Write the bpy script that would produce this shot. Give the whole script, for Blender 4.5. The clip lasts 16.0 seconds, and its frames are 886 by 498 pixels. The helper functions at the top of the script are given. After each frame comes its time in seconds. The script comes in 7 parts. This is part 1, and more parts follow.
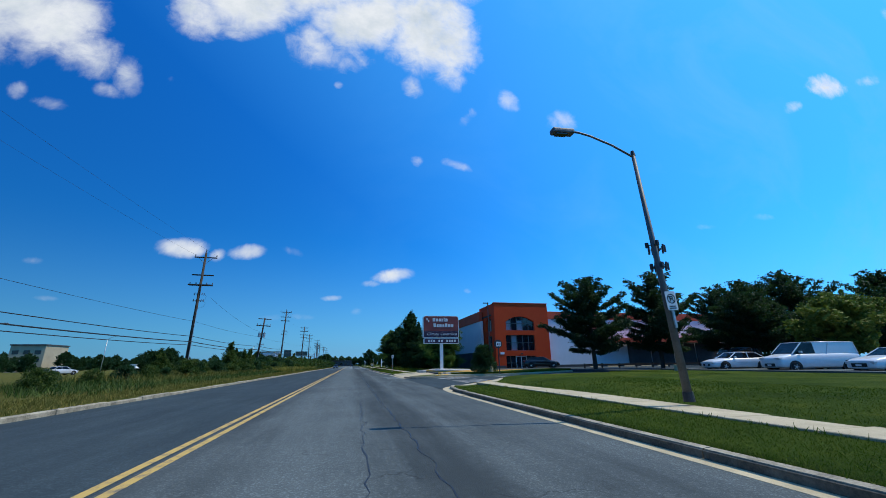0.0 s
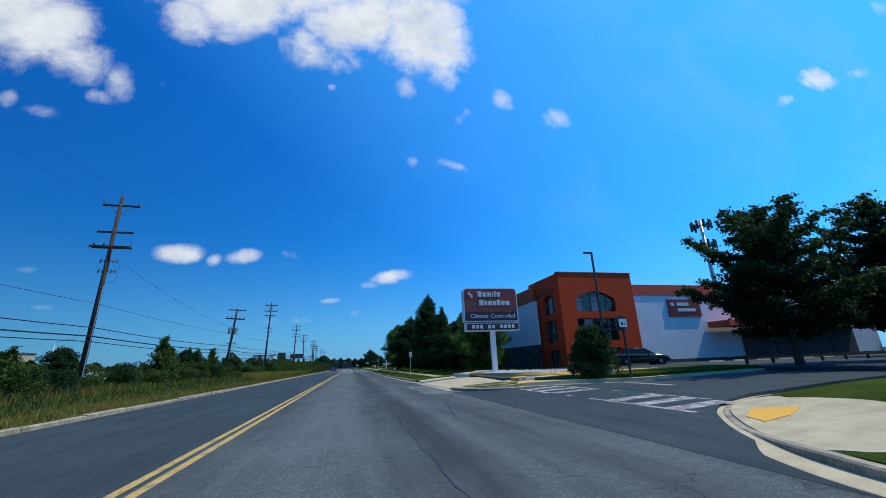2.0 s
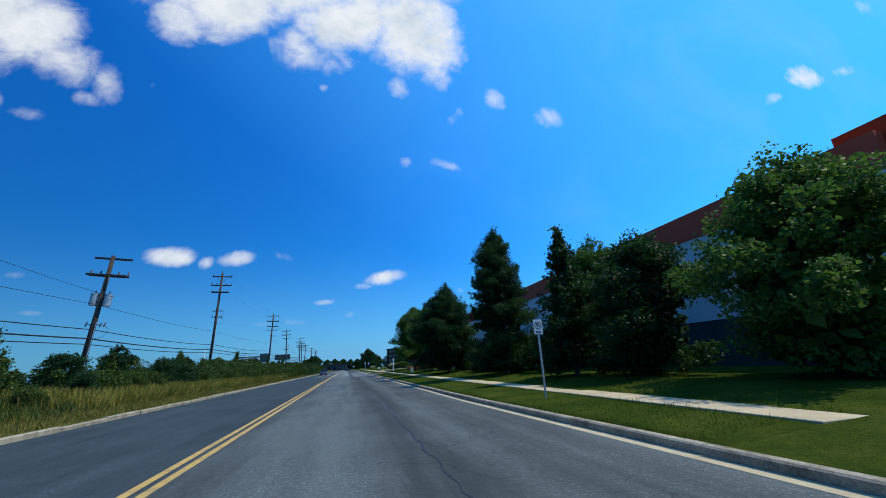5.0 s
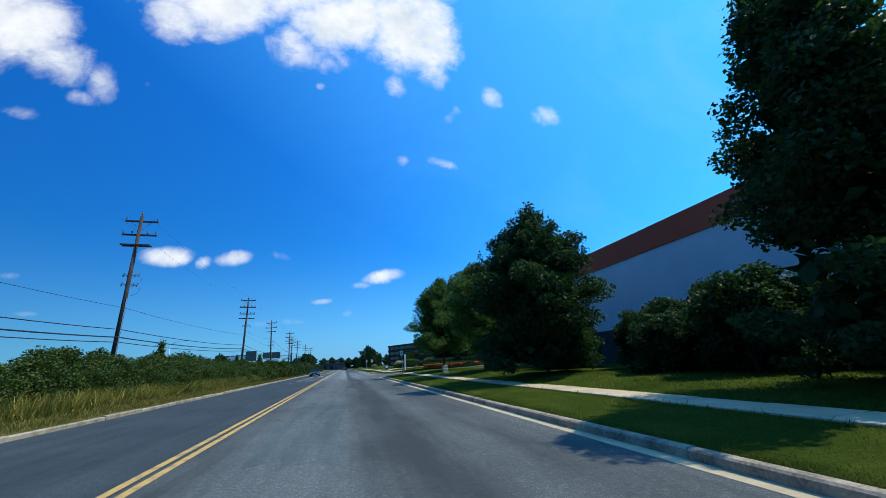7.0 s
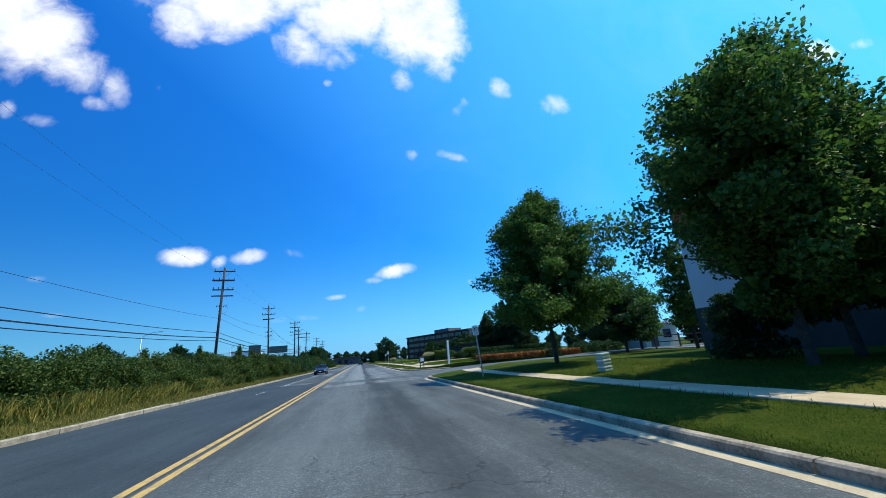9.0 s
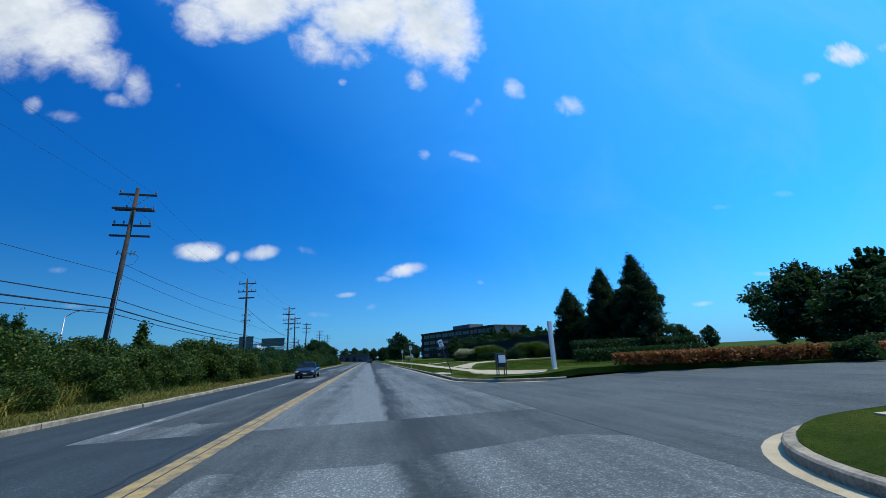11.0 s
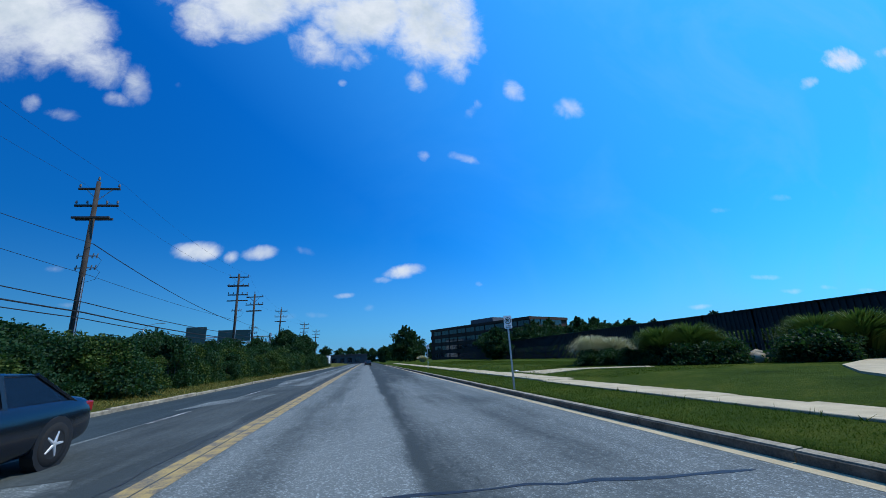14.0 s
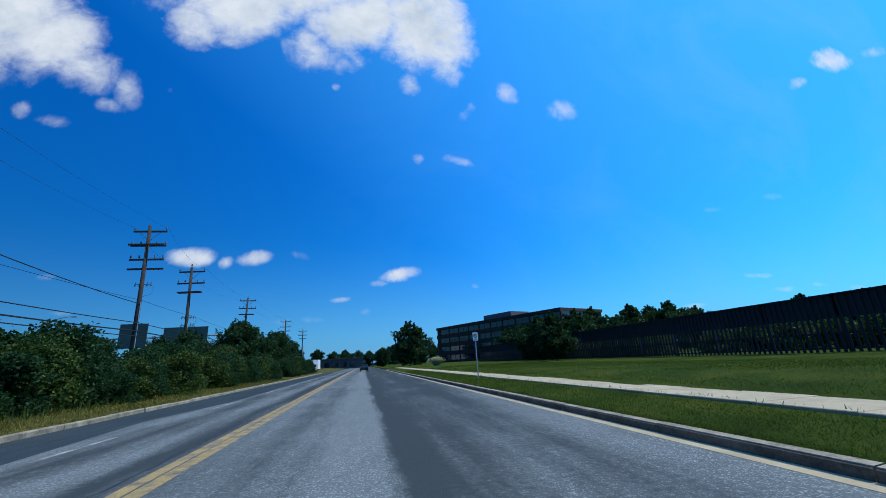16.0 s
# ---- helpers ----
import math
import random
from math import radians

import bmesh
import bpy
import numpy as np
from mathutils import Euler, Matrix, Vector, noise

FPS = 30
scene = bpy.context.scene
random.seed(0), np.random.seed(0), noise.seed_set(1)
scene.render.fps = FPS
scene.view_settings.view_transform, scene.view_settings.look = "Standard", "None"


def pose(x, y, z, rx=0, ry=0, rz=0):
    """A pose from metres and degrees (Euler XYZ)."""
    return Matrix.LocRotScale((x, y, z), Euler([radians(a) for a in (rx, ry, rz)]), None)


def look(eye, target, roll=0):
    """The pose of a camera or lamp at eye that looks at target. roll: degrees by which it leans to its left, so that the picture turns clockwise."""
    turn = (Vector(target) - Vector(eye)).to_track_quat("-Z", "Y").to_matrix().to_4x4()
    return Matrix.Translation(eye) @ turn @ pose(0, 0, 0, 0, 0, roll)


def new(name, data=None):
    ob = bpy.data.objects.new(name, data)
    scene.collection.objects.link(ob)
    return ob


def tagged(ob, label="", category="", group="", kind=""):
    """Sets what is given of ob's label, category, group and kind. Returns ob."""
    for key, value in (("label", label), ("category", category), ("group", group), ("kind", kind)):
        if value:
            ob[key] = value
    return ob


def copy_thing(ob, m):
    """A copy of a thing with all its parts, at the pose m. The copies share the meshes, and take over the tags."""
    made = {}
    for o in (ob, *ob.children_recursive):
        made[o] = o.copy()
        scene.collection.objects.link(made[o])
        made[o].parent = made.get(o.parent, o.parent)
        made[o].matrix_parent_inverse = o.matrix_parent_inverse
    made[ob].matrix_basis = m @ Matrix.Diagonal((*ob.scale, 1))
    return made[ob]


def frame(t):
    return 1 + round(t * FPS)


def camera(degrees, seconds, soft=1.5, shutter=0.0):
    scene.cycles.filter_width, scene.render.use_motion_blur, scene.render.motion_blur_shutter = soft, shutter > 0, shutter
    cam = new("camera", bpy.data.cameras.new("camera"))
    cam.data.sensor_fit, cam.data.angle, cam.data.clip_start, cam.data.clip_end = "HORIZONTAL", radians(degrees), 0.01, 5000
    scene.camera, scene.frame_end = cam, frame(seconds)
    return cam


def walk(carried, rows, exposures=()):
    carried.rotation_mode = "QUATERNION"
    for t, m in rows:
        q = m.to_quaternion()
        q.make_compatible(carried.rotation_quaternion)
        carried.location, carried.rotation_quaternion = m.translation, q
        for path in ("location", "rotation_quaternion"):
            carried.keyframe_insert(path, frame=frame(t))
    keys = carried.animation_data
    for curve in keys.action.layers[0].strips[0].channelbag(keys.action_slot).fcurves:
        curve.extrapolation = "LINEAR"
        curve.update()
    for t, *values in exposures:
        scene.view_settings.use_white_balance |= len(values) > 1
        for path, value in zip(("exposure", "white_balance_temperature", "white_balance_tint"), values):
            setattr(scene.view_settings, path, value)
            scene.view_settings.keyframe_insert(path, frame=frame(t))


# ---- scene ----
cam = camera(98.74, 16.0, 0.8)
PATH = [
    (0.0, pose(-0.046, 0.090, 1.360, 106.740, 0.756, -12.981)),
    (0.5, pose(-0.059, 4.640, 1.367, 106.735, 1.098, -13.091)),
    (1.0, pose(-0.082, 9.213, 1.372, 106.735, 1.517, -13.022)),
    (1.5, pose(-0.112, 13.848, 1.380, 106.729, 1.956, -12.969)),
    (2.0, pose(-0.134, 18.565, 1.390, 106.733, 2.078, -12.993)),
    (2.5, pose(-0.150, 23.377, 1.407, 106.780, 2.150, -13.048)),
    (3.0, pose(-0.158, 28.253, 1.426, 106.813, 2.211, -13.144)),
    (3.5, pose(-0.149, 33.210, 1.441, 106.819, 2.363, -13.219)),
    (4.0, pose(-0.182, 38.239, 1.451, 106.767, 2.618, -13.248)),
    (6.5, pose(0.101, 65.184, 1.453, 106.619, 3.233, -14.054)),
    (7.0, pose(0.115, 70.484, 1.423, 106.489, 3.302, -13.896)),
    (7.5, pose(0.072, 75.839, 1.408, 106.273, 3.794, -13.325)),
    (8.0, pose(0.074, 81.305, 1.406, 106.043, 4.057, -12.760)),
    (8.5, pose(0.081, 86.889, 1.412, 105.817, 4.268, -12.291)),
    (9.0, pose(0.101, 92.585, 1.416, 105.623, 4.271, -11.833)),
    (9.5, pose(0.128, 98.360, 1.417, 105.521, 4.206, -11.235)),
    (10.0, pose(0.147, 104.139, 1.418, 105.558, 3.991, -10.587)),
    (12.5, pose(-0.191, 134.017, 1.415, 105.871, 1.215, -11.367)),
    (13.0, pose(-0.175, 139.712, 1.403, 105.859, 1.471, -11.012)),
    (13.5, pose(-0.186, 145.262, 1.392, 105.808, 2.085, -10.891)),
    (14.0, pose(-0.151, 150.652, 1.384, 105.901, 2.373, -10.919)),
    (14.5, pose(-0.083, 155.999, 1.373, 106.020, 2.607, -10.936)),
    (15.0, pose(-0.051, 161.361, 1.368, 106.109, 2.711, -11.005)),
    (15.5, pose(-0.013, 166.634, 1.366, 106.178, 2.924, -11.126)),
    (16.0, pose(0.072, 171.910, 1.367, 106.275, 3.271, -11.330)),
]
walk(cam, PATH, ((0.0, 0.0, 6400, 10), (4.0, 0.0, 6400, 10), (6.5, 0.22, 6500, 10), (7.5, 0.32, 6550, 10), (8.5, 0.48, 6650, 10), (9.5, 0.5, 6650, 10), (10.0, 0.32, 6550, 10), (12.5, -0.05, 6050, 10), (16.0, -0.1, 6050, 10)))

# ---- light ----
SUN_DIR = Vector((0.523, -0.085, 0.848)).normalized()
SUN_EL = math.asin(SUN_DIR.z)
SUN_AZ = math.atan2(SUN_DIR.x, SUN_DIR.y)
sun_data = bpy.data.lights.new("sun", "SUN")
sun_data.energy, sun_data.angle, sun_data.color = 3.9, radians(0.55), (1.0, 0.90, 0.70)
sun = new("sun", sun_data)
sun.matrix_world = look(SUN_DIR * 200, (0, 0, 0))

world = bpy.data.worlds.new("sky")
scene.world = world
world.use_nodes = True
scene.view_settings.exposure = 0.0


# ---- node helpers ----
def node(nt, kind, **sockets):
    n = nt.nodes.new(kind)
    for key, value in sockets.items():
        sock = n.inputs[int(key[1:])] if key[0] == "i" and key[1:].isdigit() else n.inputs[key]
        if isinstance(value, bpy.types.NodeSocket):
            nt.links.new(value, sock)
        else:
            sock.default_value = value
    return n


def math_node(nt, op, a, b=0.0, clamp=False):
    n = node(nt, "ShaderNodeMath", i0=a, i1=b)
    n.operation, n.use_clamp = op, clamp
    return n.outputs[0]


def ramp(nt, fac, stops):
    n = node(nt, "ShaderNodeValToRGB", Fac=fac)
    r = n.color_ramp
    while len(r.elements) < len(stops):
        r.elements.new(0.5)
    for e, (p, c) in zip(r.elements, stops):
        e.position = p
        e.color = (*c, 1.0) if len(c) == 3 else c
    return n.outputs["Color"]


def grey(v):
    return (v, v, v)


def mix_rgb(nt, fac, a, b, blend="MIX"):
    n = nt.nodes.new("ShaderNodeMix")
    n.data_type, n.blend_type = "RGBA", blend
    for sock, value in ((n.inputs[0], fac), (n.inputs[6], a), (n.inputs[7], b)):
        if isinstance(value, bpy.types.NodeSocket):
            nt.links.new(value, sock)
        elif isinstance(value, (int, float)):
            sock.default_value = value
        else:
            sock.default_value = (*value[:3], 1.0)
    return n.outputs[2]


def noise_tex(nt, vec, scale, detail=4.0, rough=0.55, distort=0.0):
    n = node(nt, "ShaderNodeTexNoise", Vector=vec, Scale=scale, Detail=detail, Roughness=rough, Distortion=distort)
    return n.outputs["Fac"]


# ---- sky with fair-weather clouds ----
def build_sky():
    nt = world.node_tree
    nt.nodes.clear()
    out = nt.nodes.new("ShaderNodeOutputWorld")
    sky = nt.nodes.new("ShaderNodeTexSky")
    sky.sky_type, sky.sun_disc = "NISHITA", False
    sky.sun_elevation, sky.sun_rotation = SUN_EL, SUN_AZ
    sky.air_density, sky.dust_density, sky.ozone_density = 1.0, 0.6, 2.2
    way = nt.nodes.new("ShaderNodeTexCoord").outputs["Generated"]
    tint = node(nt, "ShaderNodeHueSaturation", Saturation=SKY_SATURATION, Value=1.0, Color=sky.outputs[0])
    blue = mix_rgb(nt, 1.0, tint.outputs[0], SKY_TINT, "MULTIPLY")
    # brighter towards the sun, deeper away from it
    near_sun = node(nt, "ShaderNodeVectorMath", i0=way, i1=tuple(SUN_DIR))
    near_sun.operation = "DOT_PRODUCT"
    gain = node(nt, "ShaderNodeMapRange", Value=near_sun.outputs["Value"], i1=-0.3, i2=0.8, i3=0.58, i4=2.1).outputs[0]
    blue = mix_rgb(nt, 1.0, blue, node(nt, "ShaderNodeCombineXYZ", X=gain, Y=gain, Z=gain).outputs[0], "MULTIPLY")
    glow = node(nt, "ShaderNodeMapRange", Value=near_sun.outputs["Value"], i1=0.25, i2=1.0, i3=0.0, i4=0.5).outputs[0]
    blue = mix_rgb(nt, glow, blue, SUN_HAZE)
    # pale haze towards the horizon
    height = node(nt, "ShaderNodeSeparateXYZ", Vector=way).outputs[2]
    low = node(nt, "ShaderNodeMapRange", Value=height, i1=0.0, i2=0.32, i3=1.0, i4=0.0).outputs[0]
    haze = math_node(nt, "MULTIPLY", math_node(nt, "MULTIPLY", low, low), 0.72)
    toward = node(nt, "ShaderNodeMapRange", Value=node(nt, "ShaderNodeSeparateXYZ", Vector=way).outputs[0], i1=-0.75, i2=0.1, i3=0.52, i4=1.0).outputs[0]
    blue = mix_rgb(nt, math_node(nt, "MULTIPLY", haze, toward), blue, HAZE)
    # gnomonic plane straight up the road: u to the right, v up
    sep = node(nt, "ShaderNodeSeparateXYZ", Vector=way)
    ahead = math_node(nt, "MAXIMUM", sep.outputs[1], 0.02)
    u = math_node(nt, "DIVIDE", sep.outputs[0], ahead)
    v = math_node(nt, "DIVIDE", sep.outputs[2], ahead)
    plane = node(nt, "ShaderNodeCombineXYZ", X=u, Y=v, Z=0.0).outputs[0]
    warp_a = noise_tex(nt, plane, 5.0, 5.0, 0.6)
    warp_b = noise_tex(nt, node(nt, "ShaderNodeVectorMath", i0=plane, i1=(7.3, 2.1, 4.4)).outputs[0], 5.0, 5.0, 0.6)
    field = body_weight = None
    for cu, cv, ru, rv, turn, weight in CLOUDS:
        c, s = math.cos(radians(turn)), math.sin(radians(turn))
        wob = 0.5 * min(ru, rv) + 0.03
        du = math_node(nt, "ADD", math_node(nt, "SUBTRACT", u, cu), math_node(nt, "MULTIPLY", math_node(nt, "SUBTRACT", warp_a, 0.5), wob))
        dv = math_node(nt, "ADD", math_node(nt, "SUBTRACT", v, cv), math_node(nt, "MULTIPLY", math_node(nt, "SUBTRACT", warp_b, 0.5), wob))
        pu = math_node(nt, "DIVIDE", math_node(nt, "ADD", math_node(nt, "MULTIPLY", du, c), math_node(nt, "MULTIPLY", dv, s)), ru)
        pv = math_node(nt, "DIVIDE", math_node(nt, "SUBTRACT", math_node(nt, "MULTIPLY", dv, c), math_node(nt, "MULTIPLY", du, s)), rv)
        d2 = math_node(nt, "ADD", math_node(nt, "MULTIPLY", pu, pu), math_node(nt, "MULTIPLY", pv, pv))
        lump = math_node(nt, "MULTIPLY", math_node(nt, "SUBTRACT", 1.0, d2), weight)
        field = lump if field is None else math_node(nt, "MAXIMUM", field, lump)
        reach = node(nt, "ShaderNodeMapRange", Value=d2, i1=1.6, i2=3.4, i3=weight, i4=0.0).outputs[0]
        body_weight = reach if body_weight is None else math_node(nt, "MAXIMUM", body_weight, reach)
    fluff = noise_tex(nt, plane, 7.0, 6.0, 0.6, 0.4)
    ragged = noise_tex(nt, plane, 17.0, 10.0, 0.64, 0.5)
    body = math_node(nt, "ADD", field, math_node(nt, "MULTIPLY", math_node(nt, "SUBTRACT", fluff, 0.5), 1.9))
    body = math_node(nt, "ADD", body, math_node(nt, "MULTIPLY", math_node(nt, "SUBTRACT", ragged, 0.5), 1.55))
    mask = node(nt, "ShaderNodeMapRange", Value=body, i1=-0.1, i2=1.7)
    mask.interpolation_type = "SMOOTHSTEP"
    shade = noise_tex(nt, node(nt, "ShaderNodeVectorMath", i0=plane, i1=(0.03, -0.05, 0.0)).outputs[0], 6.0, 7.0, 0.62)
    thick = node(nt, "ShaderNodeMapRange", Value=body, i1=0.7, i2=2.4, i3=0.0, i4=0.3).outputs[0]
    lit = math_node(nt, "SUBTRACT", math_node(nt, "ADD", math_node(nt, "MULTIPLY", math_node(nt, "SUBTRACT", shade, 0.5), 1.5), 0.78), thick)
    white = ramp(nt, lit, ((0.2, CLOUD_GREY), (0.75, CLOUD_WHITE)))
    facing = node(nt, "ShaderNodeMapRange", Value=sep.outputs[1], i1=0.05, i2=0.2).outputs[0]
    sheer = node(nt, "ShaderNodeMapRange", Value=body_weight, i1=0.3, i2=1.15, i3=0.22, i4=0.97).outputs[0]
    cover = math_node(nt, "MULTIPLY", math_node(nt, "MULTIPLY", mask.outputs[0], facing), sheer, True)
    # pale veil of thin high cloud
    veil = node(nt, "ShaderNodeMapRange", Value=noise_tex(nt, plane, 1.6, 5.0, 0.6, 0.6), i1=0.45, i2=0.75).outputs[0]
    right = node(nt, "ShaderNodeMapRange", Value=u, i1=-0.2, i2=1.4).outputs[0]
    blue = mix_rgb(nt, math_node(nt, "MULTIPLY", math_node(nt, "MULTIPLY", veil, right), 0.35), blue, VEIL)
    both = mix_rgb(nt, cover, blue, white)
    bg = node(nt, "ShaderNodeBackground", Color=both, Strength=SKY_STRENGTH)
    nt.links.new(bg.outputs[0], out.inputs[0])


SKY_STRENGTH = 0.1
HAZE = (2.1, 4.4, 8.5)
SKY_SATURATION = 1.35
SKY_TINT = (0.17, 0.86, 1.36)
SUN_HAZE = (1.3, 6.5, 11.5)
CLOUD_WHITE, CLOUD_GREY, VEIL = (8.3, 8.6, 8.8), (5.1, 6.0, 6.7), (2.2, 5.6, 10.0)
# u right, v up (both per unit ahead), half sizes, turn, weight
CLOUDS = (
    (-0.138, 1.328, 0.629, 0.322, 15, 2), (-0.481, 0.987, 0.088, 0.098, 42, 1.3), (-0.370, 1.065, 0.198, 0.131, 13, 1.7), (-0.169, 0.952, 0.078, 0.103, 10, 1.1),
    (-0.021, 1.083, 0.214, 0.146, 12, 1.7), (0.203, 1.081, 0.186, 0.221, 1, 1.8), (0.259, 0.926, 0.070, 0.088, 9, 1), (-0.068, 0.927, 0.076, 0.076, 10, 0.5),
    (0.146, 0.842, 0.036, 0.043, 8, 0.5), (-0.081, 0.813, 0.013, 0.014, 8, 0.5), (-0.845, 0.891, 0.154, 0.153, -8, 1.5), (-0.934, 0.967, 0.190, 0.238, 13, 1.7),
    (-0.722, 0.794, 0.089, 0.079, -10, 1.1), (-0.620, 0.748, 0.035, 0.074, 9, 0.9), (-0.654, 0.693, 0.036, 0.024, -12, 0.6), (-0.762, 0.632, 0.040, 0.021, -8, 0.7),
    (-0.833, 0.662, 0.021, 0.025, 8, 0.6), (-0.517, 0.754, 0.029, 0.014, 8, 0.35), (0.467, 0.841, 0.043, 0.044, -12, 0.95), (0.659, 0.788, 0.066, 0.047, 27, 0.8),
    (0.158, 0.581, 0.022, 0.021, 5, 0.7), (0.285, 0.580, 0.054, 0.018, -10, 0.85), (2.018, 1.172, 0.135, 0.068, 9, 1.3), (1.771, 1.022, 0.068, 0.028, 28, 0.85),
    (2.308, 1.251, 0.107, 0.029, 19, 0.7), (2.711, 1.736, 0.099, 0.064, 12, 0.6), (0.327, 0.755, 0.042, 0.017, 52, 0.4), (1.440, 0.498, 0.055, 0.012, 3, 0.35),
    (-0.416, 0.280, 0.062, 0.028, 6, 1.4), (-0.274, 0.272, 0.046, 0.023, 6, 1.2), (-0.333, 0.265, 0.017, 0.017, 1, 0.7), (-0.163, 0.282, 0.030, 0.011, -14, 0.55),
    (0.102, 0.224, 0.069, 0.022, 8, 1.4), (0.040, 0.202, 0.026, 0.011, -0, 0.6), (-0.059, 0.165, 0.027, 0.009, -1, 0.85), (0.005, 0.128, 0.017, 0.011, -1, 0.5),
    (-0.658, 0.146, 0.022, 0.007, -1, 0.6), (-0.119, 0.114, 0.026, 0.008, -1, 0.45), (-0.701, 0.228, 0.018, 0.008, 0, 0.5), (0.300, 0.193, 0.013, 0.008, -1, 0.6),
    (1.007, 0.120, 0.045, 0.009, -1, 0.7), (1.379, 0.160, 0.046, 0.009, -1, 0.6), (1.282, 0.208, 0.059, 0.009, -0, 0.55), (1.526, 0.169, 0.034, 0.008, -1, 0.5),
    (1.165, 0.437, 0.037, 0.010, 2, 0.4), (-0.196, 0.112, 0.025, 0.007, -1, 0.35), (1.683, 0.160, 0.056, 0.010, -1, 0.6),
)
build_sky()


# ---- materials ----
def material(name, rough=0.8, metal=0.0, spec=0.3):
    m = bpy.data.materials.new(name)
    m.use_nodes = True
    nt = m.node_tree
    b = nt.nodes["Principled BSDF"]
    b.inputs["Roughness"].default_value = rough
    b.inputs["Metallic"].default_value = metal
    b.inputs["Specular IOR Level"].default_value = spec
    pos = nt.nodes.new("ShaderNodeNewGeometry").outputs["Position"]
    return m, nt, b, pos


def bump(nt, b, height, strength=0.3, distance=0.02):
    n = node(nt, "ShaderNodeBump", Strength=strength, Distance=distance, Height=height)
    nt.links.new(n.outputs[0], b.inputs["Normal"])


def surface(name, dark, light, rough=0.8, metal=0.0, grain=30.0, blotch=1.2, relief=0.2, spec=0.3, own=True):
    """Two-scale mottled surface between two colours, at world size."""
    m, nt, b, pos = material(name, rough, metal, spec)
    if own:
        pos = nt.nodes.new("ShaderNodeTexCoord").outputs["Object"]
    big = noise_tex(nt, pos, blotch, 4.0, 0.6)
    small = noise_tex(nt, pos, grain, 3.0, 0.6)
    f = math_node(nt, "ADD", math_node(nt, "MULTIPLY", big, 0.6), math_node(nt, "MULTIPLY", small, 0.4))
    nt.links.new(ramp(nt, f, ((0.32, dark), (0.68, light))), b.inputs["Base Color"])
    r = node(nt, "ShaderNodeMapRange", Value=small, i3=max(0.02, rough - 0.1), i4=min(1.0, rough + 0.1)).outputs[0]
    nt.links.new(r, b.inputs["Roughness"])
    if relief:
        bump(nt, b, small, relief, 0.01)
    return m


